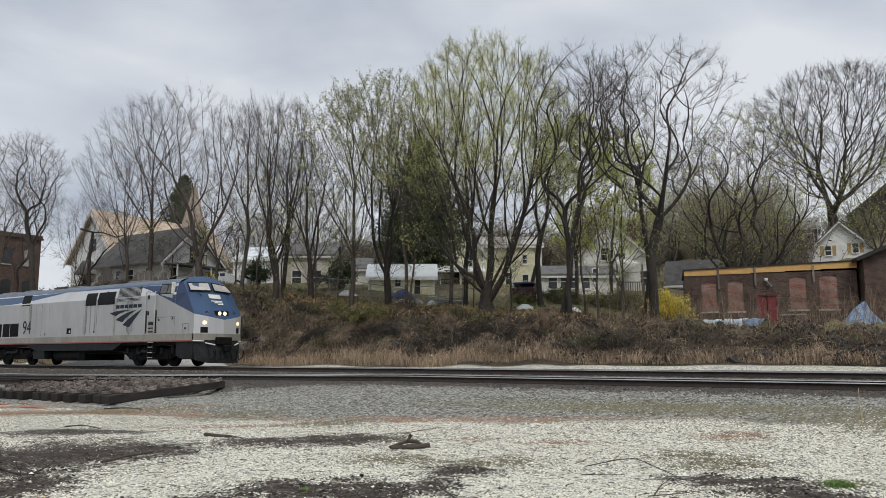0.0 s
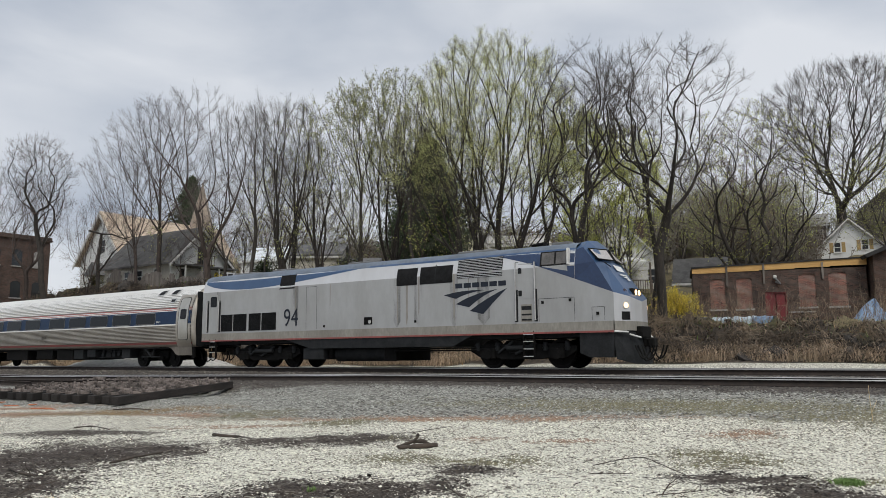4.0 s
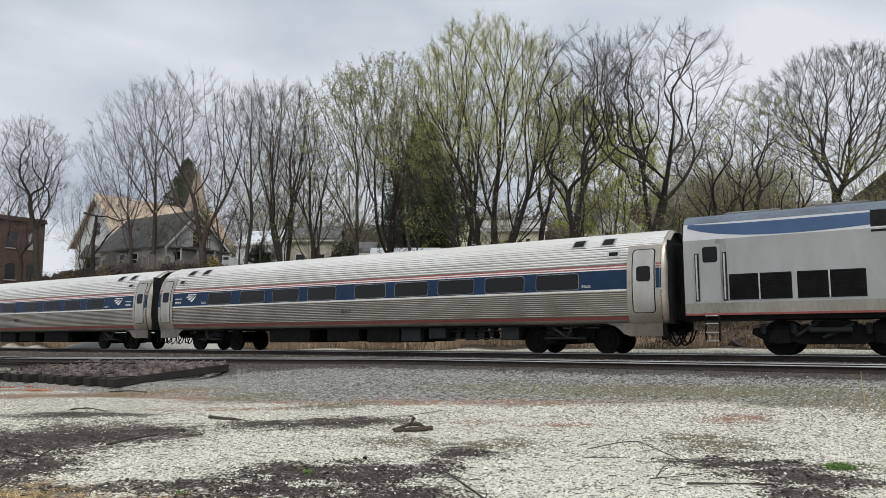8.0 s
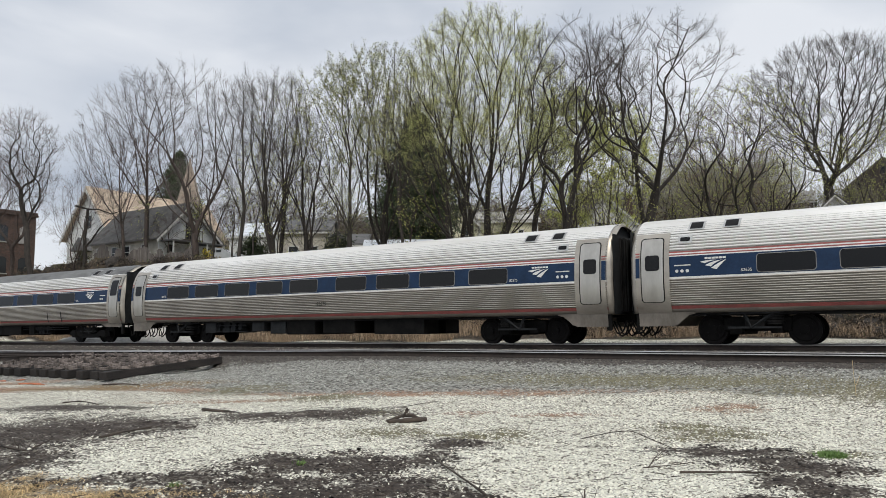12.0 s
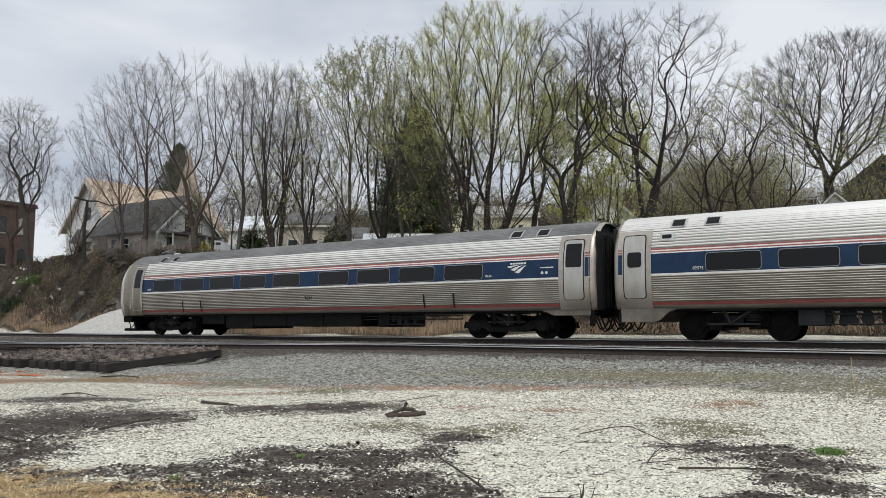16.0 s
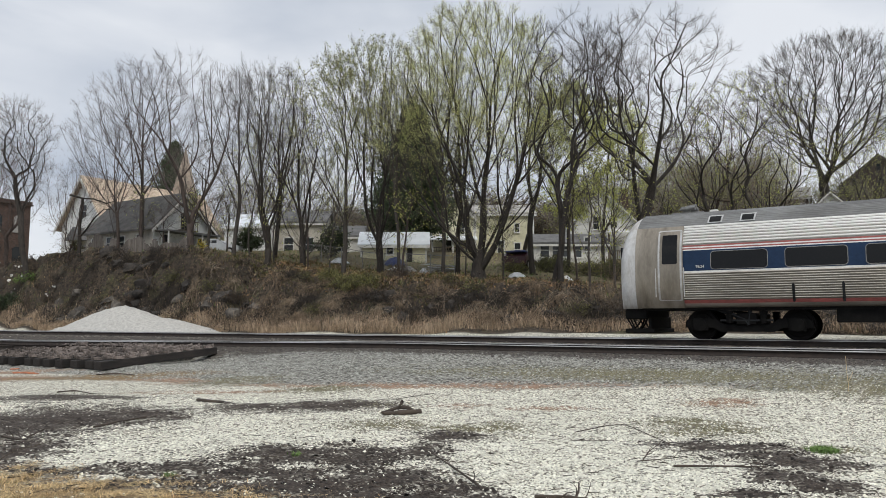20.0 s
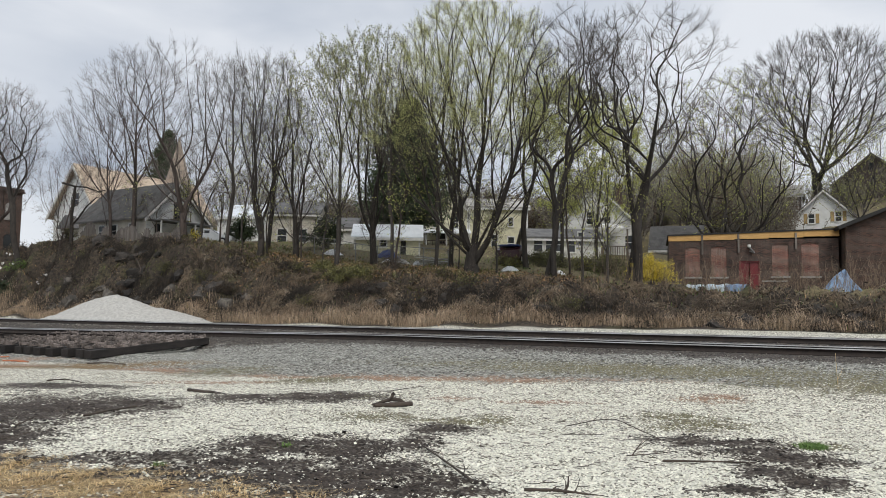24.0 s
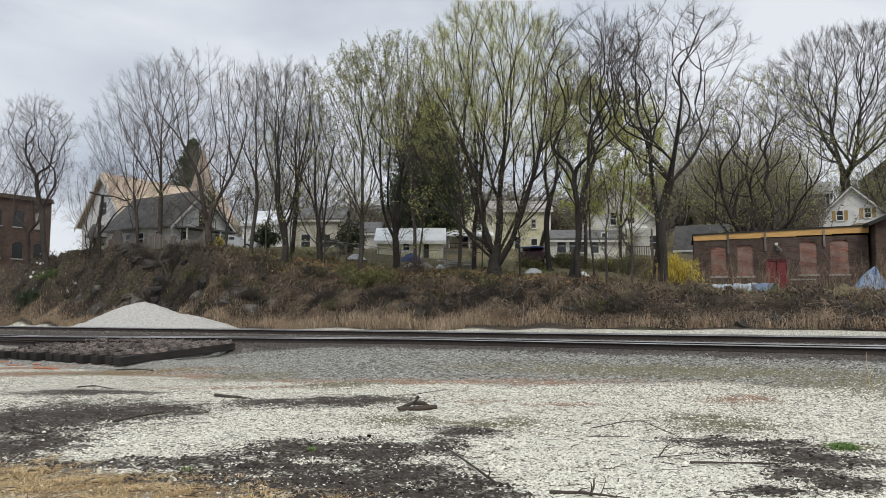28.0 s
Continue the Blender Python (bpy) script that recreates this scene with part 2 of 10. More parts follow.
M["brush"] = mat("dead_brush", (0.27, 0.205, 0.142), (0.115, 0.086, 0.060), 3, 0.95, 0, 0, per="island", spread=0.5)
M["brush_pale"] = mat("pale_dead_cane", (0.36, 0.305, 0.235), (0.20, 0.165, 0.125), 3, 0.95, 0, 0, per="island", spread=0.5)
M["brush_mid"] = mat("grey_brown_cane", (0.128, 0.100, 0.074), (0.056, 0.043, 0.032), 3, 0.95, 0, 0, per="island", spread=0.5)
M["brush_dark"] = mat("dark_dead_brush", (0.050, 0.040, 0.032), (0.018, 0.015, 0.012), 3, 0.95, 0, 0, per="island", spread=0.5)
M["reed"] = mat("dry_reed", (0.50, 0.385, 0.275), (0.32, 0.24, 0.165), 0.8, 0.9, 0, 0, per="island", spread=0.45)
M["straw"] = mat("dry_grass", (0.52, 0.36, 0.17), (0.28, 0.20, 0.085), 2, 0.9, 0, 0, per="island", spread=0.45)
M["grass"] = mat("green_grass", (0.13, 0.20, 0.045), (0.07, 0.115, 0.025), 2, 0.85, 0, 0, per="island", spread=0.4)
M["shrub"] = mat("evergreen_shrub", (0.042, 0.060, 0.026), (0.022, 0.034, 0.015), 3, 0.85, 0, 0, per="island", spread=0.45)
M["stone_white"] = mat("white_gravel", (0.80, 0.79, 0.685), (0.60, 0.585, 0.49), 30, 0.9, 0, 0.2, per="island", spread=0.26)
M["stone_grey"] = mat("grey_ballast", (0.43, 0.43, 0.39), (0.25, 0.25, 0.225), 30, 0.9, 0, 0.2, per="island", spread=0.5)
M["stone_mid"] = mat("dusty_ballast", (0.24, 0.22, 0.19), (0.10, 0.09, 0.08), 30, 0.9, 0, 0.2, per="island", spread=0.6)
M["stone_dark"] = mat("oily_ballast", (0.115, 0.100, 0.088), (0.045, 0.039, 0.034), 30, 0.9, 0, 0.2, per="island", spread=0.6)
M["pile"] = mat("crushed_stone", (0.50, 0.49, 0.46), (0.36, 0.35, 0.33), 6, 0.95, 0, 1.0, fine=45, bump_scale=22)
M["rock"] = mat("bank_rock", (0.125, 0.112, 0.097), (0.045, 0.040, 0.035), 2.5, 0.95, 0, 0.8, per="object", spread=0.3)
M["rubble"] = mat("pale_rubble", (0.66, 0.65, 0.63), (0.40, 0.39, 0.37), 3, 0.95, 0, 0.5, per="object", spread=0.25)
M["wood_dead"] = mat("dead_wood", (0.085, 0.066, 0.052), (0.040, 0.032, 0.026), 9, 0.95, 0, 0.6, stretch=(0.3, 1, 1))


# ---- mesh helpers ----
def np_mesh(name, verts, faces, material, smooth=False):
    """A mesh from arrays: verts (n, 3), faces (m, 3 or 4)."""
    verts, faces = np.asarray(verts, np.float32), np.asarray(faces, np.int32)
    k = faces.shape[1]
    me = bpy.data.meshes.new(name)
    me.vertices.add(len(verts)); me.vertices.foreach_set("co", verts.ravel())
    me.loops.add(faces.size); me.loops.foreach_set("vertex_index", faces.ravel())
    me.polygons.add(len(faces))
    me.polygons.foreach_set("loop_start", np.arange(0, faces.size, k, dtype=np.int32))
    me.polygons.foreach_set("loop_total", np.full(len(faces), k, np.int32))
    if smooth:
        me.polygons.foreach_set("use_smooth", np.ones(len(faces), bool))
    me.update(calc_edges=True)
    me.materials.append(material)
    return me


def join(*bits):
    """Several (verts, faces) of the same face size as one."""
    vs, fs, base = [], [], 0
    for v, f in bits:
        vs.append(v); fs.append(f + base); base += len(v)
    return np.concatenate(vs), np.concatenate(fs)


def tubes(paths, radii, sides=3):
    """paths (b, p, 3), radii (b, p): open tapered tubes."""
    b, p, _ = paths.shape
    tan = np.gradient(paths, axis=1) if p > 2 else np.repeat((paths[:, 1:] - paths[:, :1]), 2, axis=1)
    tan = tan / (np.linalg.norm(tan, axis=2, keepdims=True) + 1e-9)
    ref = np.where(np.abs(tan[:, :1, 2:3]) > 0.8, np.array([1.0, 0, 0]), np.array([0, 0, 1.0]))
    a1 = np.cross(tan, np.broadcast_to(ref, tan.shape)); a1 /= np.linalg.norm(a1, axis=2, keepdims=True) + 1e-9
    a2 = np.cross(tan, a1)
    ang = np.arange(sides) * 2 * np.pi / sides
    ring = a1[:, :, None, :] * np.cos(ang)[None, None, :, None] + a2[:, :, None, :] * np.sin(ang)[None, None, :, None]
    v = paths[:, :, None, :] + ring * radii[:, :, None, None]
    i = np.arange(b * p * sides).reshape(b, p, sides)
    j = np.roll(i, -1, axis=2)
    f = np.stack([i[:, :-1], j[:, :-1], j[:, 1:], i[:, 1:]], axis=-1).reshape(-1, 4)
    return v.reshape(-1, 3), f


def part(name, data, material=None, parent=None, label=""):
    """One mesh object, from a bmesh or a mesh, under a thing or a part."""
    if isinstance(data, bmesh.types.BMesh):
        me = bpy.data.meshes.new(name)
        data.to_mesh(me); data.free()
    else:
        me = data
    if material and not me.materials:
        me.materials.append(material)
    ob = new(name, me)
    if parent:
        ob.parent = parent
    if label:
        ob["label"] = label
    return ob


def thing(name, m, label, category, group="", kind=""):
    ob = new(name)
    ob.matrix_basis = m
    return tagged(ob, label, category, group, kind)


def box(bm, x0, x1, y0, y1, z0, z1, bevel=0.0):
    v = [bm.verts.new((x, y, z)) for z in (z0, z1) for x, y in ((x0, y0), (x1, y0), (x1, y1), (x0, y1))]
    fs = [bm.faces.new([v[i] for i in q]) for q in ((3, 2, 1, 0), (4, 5, 6, 7), (0, 1, 5, 4), (1, 2, 6, 5), (2, 3, 7, 6), (3, 0, 4, 7))]
    if bevel:
        es = {e for f in fs for e in f.edges}
        bmesh.ops.bevel(bm, geom=list(es), offset=bevel, segments=1, affect="EDGES")
    return bm


def boxes(*bs, bevel=0.0):
    bm = bmesh.new()
    for b in bs:
        box(bm, *b, bevel=bevel)
    return bm


def prism(points, axis, a, b, bm=None):
    """A closed outline pulled along an axis from a to b. Outline: (y, z) for x, (x, z) for y, (x, y) for z."""
    bm = bm or bmesh.new()
    def co(p, t):
        return {"x": (t, p[0], p[1]), "y": (p[0], t, p[1]), "z": (p[0], p[1], t)}[axis]
    lo, hi = [bm.verts.new(co(p, a)) for p in points], [bm.verts.new(co(p, b)) for p in points]
    n = len(points)
    bm.faces.new(lo); bm.faces.new(hi[::-1])
    for i in range(n):
        bm.faces.new((lo[i], hi[i], hi[(i + 1) % n], lo[(i + 1) % n]))
    bmesh.ops.recalc_face_normals(bm, faces=bm.faces)
    return bm


def rod(bm, p, q, r, sides=8, r2=None):
    p, q = Vector(p), Vector(q)
    m = Matrix.Translation((p + q) / 2) @ (q - p).to_track_quat("Z", "Y").to_matrix().to_4x4()
    bmesh.ops.create_cone(bm, cap_ends=True, segments=sides, radius1=r, radius2=r if r2 is None else r2, depth=(q - p).length, matrix=m)
    return bm


def chain(bm, pts, r, sides=6):
    for p, q in zip(pts, pts[1:]):
        rod(bm, p, q, r, sides)
    return bm


# ---- ground ----
CREST = [(-400, 5.6), (-90, 5.8), (-70, 6.2), (-64, 6.9), (-59, 7.0), (-54, 6.7), (-47, 6.5), (-41, 5.95), (-37.5, 5.3), (-35.5, 4.85), (-31.7, 4.25), (-28, 3.95), (-25.5, 3.9), (-21.6, 3.55), (-16.5, 3.3), (-12.2, 2.75), (-9.4, 2.45), (-6, 2.3), (0, 2.3), (30, 2.4), (400, 2.4)]


def smooth(a, b, x):
    t = np.clip((x - a) / (b - a), 0, 1)
    return t * t * (3 - 2 * t)


def wave(x, y, seed, size):
    """Smooth waviness, about -1 to 1."""
    r = np.random.RandomState(seed)
    t = 0
    for k in range(5):
        a, f, ph = r.uniform(0, 6.28), r.uniform(0.6, 1.7) / size, r.uniform(0, 6.28)
        t = t + np.sin((x * math.cos(a) + y * math.sin(a)) * f * 6.28 + ph)
    return t / 3.2


def side_rail_z(x):
    return 0.88 - 0.0105 * np.clip(-14 - x, 0, 24)


def height(x, y):
    x, y = np.asarray(x, float), np.asarray(y, float)
    crest = np.interp(x, [c[0] for c in CREST], [c[1] for c in CREST])
    bed = side_rail_z(x) - 0.185
    z = np.interp(y, [-1e4, 10, 12, 14], [0, 0, 0.05, 0.20]) + 0.02 * wave(x, y, 1, 3.0) * (y < 15)
    lo = np.interp(x, [-20, -13], [16.9, 13.0])
    slope = np.clip((y - lo) / (18.5 - lo), 0, 1)
    slope = slope * slope * (3 - 2 * slope)
    z = z * (1 - slope) + bed * slope
    mid = smooth(21.3, 22.6, y)
    z = z * (1 - mid) + (RAIL_Z - 0.19) * mid
    far = smooth(26.2, 28.5, y)
    z = z * (1 - far) + (np.interp(x, [-24, -10], [0.88, 1.05]) + 0.03 * wave(x, y, 2, 4)) * far
    up = smooth(30.2, 36.5, y + 0.5 * wave(x, y, 3, 6))
    rough = np.interp(x, [-44, -38, -18, -12], [1.0, 0.55, 0.6, 0.9]) * (0.30 * wave(x, y, 4, 3.0) + 0.46 * np.tanh(2.6 * wave(x, y, 5, 1.9)) + 0.16 * wave(x, y, 7, 0.8)) * smooth(31.6, 34, y) * (1 - 0.75 * smooth(37, 42, y))
    z = z * (1 - up) + crest * up + rough
    grade = np.interp(x, [-40, -24, -14, 20], [0.10, 0.10, 0.055, 0.05])
    z = z + grade * np.clip(y - 36.5, 0, 60) + np.interp(x, [-42, -36, -20, -12], [0, 0.07, 0.05, 0.02]) * np.clip(y - 36.5, 0, 8)
    hill = np.interp(x, [-60, -30, -5, 30], [0.0, 0.05, 0.20, 0.28])
    z = z + hill * np.clip(y - 58, 0, 110) + 0.5 * wave(x, y, 6, 30) * smooth(60, 120, y)
    dip = smooth(-15.5, -13, x) * (1 - smooth(-6.5, -4.5, x)) * smooth(42.5, 45, y) * (1 - smooth(48.5, 50.3, y))
    z = z - 1.0 * dip
    return z


def hz(x, y):
    return float(height(x, y))


# zones of the forecourt: centre, half sizes, turn in degrees
SOIL = [(-3.48, 4.72, 0.77, 0.33, 34), (-2.75, 5.08, 0.67, 0.25, 34), (-11.41, 5.8, 1.39, 2.26, 34), (-11.21, 6.96, 1.33, 1.31, 34), (-10.74, 7.68, 0.82, 1.01, 34), (-9.05, 4.51, 0.6, 1.02, 34), (-14.46, 8.75, 1.43, 0.53, 34), (-5.93, 6.35, 0.83, 0.62, 34), (-5.36, 6.53, 0.6, 0.74, 34), (-5.58, 5.23, 0.92, 0.42, 34), (-4.76, 5.03, 1.01, 0.4, 34), (-4.34, 5.69, 0.69, 0.65, 34), (-3.6, 5.57, 0.48, 0.37, 34), (-5.94, 4.48, 0.72, 0.22, 34), (-3.14, 5.49, 0.31, 0.17, 34), (-9.55, 9.78, 1.48, 0.56, 34), (-8.83, 10.66, 0.86, 0.58, 34), (-5.22, 8.51, 0.43, 0.46, 34), (-4.87, 7.38, 0.28, 0.49, 34), (-2.34, 9.58, 0.46, 0.28, 34), (-1.83, 9.54, 0.57, 0.36, 34), (-1.33, 9.16, 0.55, 0.44, 34), (-0.89, 8.83, 0.52, 0.43, 34), (-1.0, 7.88, 0.28, 0.41, 34), (-0.71, 7.7, 0.34, 0.33, 34), (-1.1, 7.01, 0.34, 0.19, 34), (-7.3, 4.45, 0.75, 0.15, 34), (-6.62, 5.1, 0.5, 0.26, 34), (-4.2, 5.1, 0.7, 0.3, 34), (-3.6, 5.3, 0.5, 0.3, 34)]
STRAW = [(-5.71, 3.17, 1.59, 0.53, 34), (-4.43, 3.85, 1.16, 0.36, 34), (-6.67, 3.61, 1.27, 0.48, 34), (-5.5, 4.14, 1.06, 0.28, 34), (-7.56, 3.7, 0.67, 0.58, 34), (-4.61, 4.45, 0.78, 0.15, 34), (-6.45, 4.15, 0.98, 0.28, 34), (-18.11, 12.28, 2.51, 0.67, 34)]
MOSS = [(-2.48, 11.05, 0.66, 0.55, 34), (-2.92, 11.5, 0.46, 0.41, 34), (-5.39, 9.25, 0.67, 0.47, 34), (-5.21, 9.86, 0.35, 0.38, 34), (-13.99, 12.76, 0.87, 0.7, 34), (-6.65, 8.97, 0.61, 0.51, 34), (-8.47, 10.88, 0.64, 0.39, 34), (-0.75, 9.97, 0.39, 0.27, 34), (-10.97, 12.28, 0.76, 0.41, 34), (-4.5, 15.6, 4.5, 0.6, 5), (0.3, 15.3, 2.5, 0.7, 5)]
RUST = [(-20.3, 10.9, 2.2, 0.6, 34), (-22.6, 12.0, 1.6, 0.4, 34), (-9.2, 13.3, 4.5, 0.26, 14), (-5.2, 11.84, 0.6, 0.2, 24), (-6.9, 11.45, 0.4, 0.3, 34), (-2.74, 13.3, 0.5, 0.3, 20), (-16.5, 12.2, 3.0, 0.32, 6), (-12.5, 11.2, 1.6, 0.25, 30)]


def zone(x, y, spots, seed):
    x, y = np.asarray(x, float), np.asarray(y, float)
    best = np.zeros_like(x)
    n = 0.34 * wave(x, y, seed, 0.9) + 0.30 * wave(x, y, seed + 1, 0.33) + 0.34 * wave(x, y, seed + 2, 0.15)
    for cx, cy, a, b, turn in spots:
        c, s = math.cos(radians(turn)), math.sin(radians(turn))
        u, v = (x - cx) * c + (y - cy) * s, -(x - cx) * s + (y - cy) * c
        d = np.sqrt((u / a) ** 2 + (v / b) ** 2)
        best = np.maximum(best, np.clip(0.5 + (1 - d) * 0.62 + n * 0.55, 0, 1))
    return best


def ballast_zone(x, y):
    edge = np.clip(15.4 + 0.24 * x, 12.1, 15.9) + 0.25 * wave(x, y, 31, 2.0)
    return smooth(-0.5, 0.5, y - edge) * (1 - smooth(25.6, 26.6, y))


def build_ground():
    xs = np.concatenate([-np.geomspace(1500, 95, 22), np.arange(-90, -72, 0.9), np.arange(-72, -30, 0.35), np.arange(-30, -14, 0.4), np.arange(-14, 4, 0.11), np.arange(4, 32, 0.8), np.geomspace(33, 1500, 20)])
    ys = np.concatenate([-np.geomspace(1500, 6, 20), np.arange(-5, 2, 0.8), np.arange(2, 14, 0.11), np.arange(14, 30, 0.35), np.arange(30, 38.5, 0.2), np.arange(38.5, 44, 0.4), np.arange(44, 100, 1.6), np.geomspace(101, 1800, 26)])
    gx, gy = np.meshgrid(xs, ys)
    z = height(gx, gy)
    near = (gx > -15) & (gx < 5) & (gy > 1) & (gy < 15)
    z = z + near * (0.012 * wave(gx, gy, 41, 0.5) + 0.03 * zone(gx, gy, SOIL, 11) * (0.5 + wave(gx, gy, 42, 0.6)))
    v = np.stack([gx, gy, z], -1).reshape(-1, 3)
    i = np.arange(gx.size).reshape(gx.shape)
    f = np.stack([i[:-1, :-1], i[:-1, 1:], i[1:, 1:], i[1:, :-1]], -1).reshape(-1, 4)
    me = np_mesh("ground", v, f, ground_mat(), True)
    def put(name, r, g, b, a):
        at = me.attributes.new(name, "FLOAT_COLOR", "POINT")
        at.data.foreach_set("color", np.stack([r, g, b, a], -1).astype(np.float32).ravel())
    bank = smooth(29.8, 31.2, gy)
    put("zones", zone(gx, gy, SOIL, 11), zone(gx, gy, STRAW, 13), zone(gx, gy, MOSS, 15), zone(gx, gy, RUST, 17))
    put("lie", ballast_zone(gx, gy), bank, smooth(36, 40, gy + wave(gx, gy, 51, 3)), smooth(16.9, 18.2, gy + 0.3 * wave(gx, gy, 52, 1.5)) * (1 - smooth(26.0, 27.0, gy)))
    ob = part("ground", me)
    tagged(ob, "open ground of pale gravel, dark soil, ballast and a brushy bank", "ground", kind="structure")


def ground_mat():
    m, n, l, p = node_mat("ground", 0.95)
    co = n.new("ShaderNodeTexCoord")
    def noise_tex(scale, detail=5, rough=0.6):
        t = n.new("ShaderNodeTexNoise"); t.inputs["Scale"].default_value, t.inputs["Detail"].default_value, t.inputs["Roughness"].default_value = scale, detail, rough
        l.new(co.outputs["Object"], t.inputs["Vector"])
        return t.outputs["Fac"]
    def ramp(fac, p0, c0, p1, c1):
        r = n.new("ShaderNodeValToRGB")
        r.color_ramp.elements[0].position, r.color_ramp.elements[0].color = p0, (*c0, 1)
        r.color_ramp.elements[1].position, r.color_ramp.elements[1].color = p1, (*c1, 1)
        l.new(fac, r.inputs["Fac"])
        return r.outputs["Color"]
    def mix(fac, a, b):
        x = n.new("ShaderNodeMix"); x.data_type = "RGBA"
        l.new(fac, x.inputs["Factor"]); l.new(a, x.inputs["A"]); l.new(b, x.inputs["B"])
        return x.outputs["Result"]
    def mask(value, grain, soft=0.12, amount=0.6):
        """Breaks the edge of a zone up with grain."""
        a = n.new("ShaderNodeMath"); a.operation = "MULTIPLY_ADD"; a.inputs[1].default_value = amount
        l.new(grain, a.inputs[0]); l.new(value, a.inputs[2])
        r = n.new("ShaderNodeMapRange"); r.interpolation_type = "SMOOTHSTEP"
        mid = 0.5 + amount * 0.5
        r.inputs["From Min"].default_value, r.inputs["From Max"].default_value = mid - soft, mid + soft
        l.new(a.outputs[0], r.inputs["Value"])
        return r.outputs["Result"]
    def chips(scale):
        v = n.new("ShaderNodeTexVoronoi"); v.inputs["Scale"].default_value = scale; v.inputs["Randomness"].default_value = 1.0
        l.new(co.outputs["Object"], v.inputs["Vector"])
        return v
    za, zb = n.new("ShaderNodeAttribute"), n.new("ShaderNodeAttribute")
    za.attribute_name, zb.attribute_name = "zones", "lie"
    sa, sb = n.new("ShaderNodeSeparateColor"), n.new("ShaderNodeSeparateColor")
    l.new(za.outputs["Color"], sa.inputs["Color"]); l.new(zb.outputs["Color"], sb.inputs["Color"])
    big, midn, finen = noise_tex(0.7, 6), noise_tex(5, 6, 0.7), noise_tex(28, 4, 0.7)
    v1, v2 = chips(36), chips(19)
    def bw(colour):
        h = n.new("ShaderNodeSeparateColor"); l.new(colour, h.inputs["Color"]); return h.outputs["Red"]
    # The near-black cells are painted shade in the gaps between the stones.
    white = ramp(bw(v1.outputs["Color"]), 0.16, (0.040, 0.034, 0.026), 0.50, (0.86, 0.845, 0.725))
    dusty = ramp(midn, 0.38, (0.34, 0.29, 0.22), 0.6, (0.66, 0.625, 0.535))
    g0 = n.new("ShaderNodeMix"); g0.data_type, g0.blend_type = "RGBA", "MIX"; g0.inputs["Factor"].default_value = 0.16; l.new(white, g0.inputs["A"]); l.new(dusty, g0.inputs["B"])
    white = g0.outputs["Result"]
    soil = mix(noise_tex(3.5, 6, 0.75), ramp(finen, 0.36, (0.009, 0.007, 0.006), 0.62, (0.045, 0.035, 0.029)), ramp(finen, 0.36, (0.026, 0.019, 0.015), 0.62, (0.082, 0.061, 0.047)))
    straw = mix(noise_tex(4.5, 6, 0.75), ramp(finen, 0.36, (0.035, 0.027, 0.016), 0.64, (0.20, 0.15, 0.085)), ramp(finen, 0.36, (0.13, 0.082, 0.036), 0.64, (0.50, 0.33, 0.15)))
    moss = ramp(finen, 0.36, (0.070, 0.062, 0.034), 0.66, (0.31, 0.285, 0.175))
    rust = ramp(finen, 0.3, (0.18, 0.105, 0.07), 0.7, (0.46, 0.30, 0.20))
    ballast = ramp(bw(v2.outputs["Color"]), 0.16, (0.034, 0.033, 0.029), 0.90, (0.43, 0.43, 0.39))
    # Near-black low ends put the shade of the bank's hollows into the litter.
    litter = mix(noise_tex(0.55, 5, 0.65), ramp(midn, 0.40, (0.007, 0.006, 0.005), 0.66, (0.065, 0.050, 0.038)), ramp(midn, 0.38, (0.020, 0.016, 0.012), 0.66, (0.145, 0.110, 0.074)))
    olive = ramp(midn, 0.36, (0.030, 0.030, 0.013), 0.66, (0.125, 0.120, 0.050))
    green = n.new("ShaderNodeMapRange"); green.inputs["From Min"].default_value, green.inputs["From Max"].default_value, green.inputs["To Max"].default_value = 0.55, 0.68, 0.8
    l.new(noise_tex(0.4, 4, 0.6), green.inputs["Value"])
    litter = mix(green.outputs["Result"], litter, olive)
    yard = ramp(midn, 0.35, (0.060, 0.052, 0.028), 0.65, (0.23, 0.19, 0.105))
    c = white
    dirt = ramp(finen, 0.3, (0.10, 0.082, 0.060), 0.7, (0.34, 0.29, 0.225))
    patch = n.new("ShaderNodeMapRange"); patch.inputs["From Min"].default_value, patch.inputs["From Max"].default_value, patch.inputs["To Max"].default_value = 0.52, 0.68, 0.55
    l.new(noise_tex(1.6, 8, 0.75), patch.inputs["Value"])
    c = mix(patch.outputs["Result"], c, dirt)
    speck = n.new("ShaderNodeMapRange"); speck.inputs["From Min"].default_value, speck.inputs["From Max"].default_value, speck.inputs["To Max"].default_value = 0.54, 0.66, 0.75
    l.new(noise_tex(7.5, 6, 0.7), speck.inputs["Value"])
    c = mix(speck.outputs["Result"], c, ramp(finen, 0.34, (0.050, 0.040, 0.030), 0.66, (0.30, 0.26, 0.195)))
    c = mix(mask(sb.outputs["Red"], midn, 0.2, 0.5), c, ballast)
    oily = ramp(bw(v2.outputs["Color"]), 0.1, (0.012, 0.010, 0.009), 0.9, (0.105, 0.092, 0.080))
    c = mix(mask(zb.outputs["Alpha"], midn, 0.25, 0.6), c, oily)
    cell = bw(v1.outputs["Color"])
    c = mix(mask(za.outputs["Alpha"], cell, 0.25, 1.0), c, rust)
    c = mix(mask(sa.outputs["Blue"], cell, 0.2, 1.1), c, moss)
    c = mix(mask(sa.outputs["Green"], cell, 0.2, 0.7), c, straw)
    c = mix(mask(sa.outputs["Red"], cell, 0.12, 1.15), c, soil)
    c = mix(mask(sb.outputs["Green"], midn, 0.2, 0.5), c, litter)
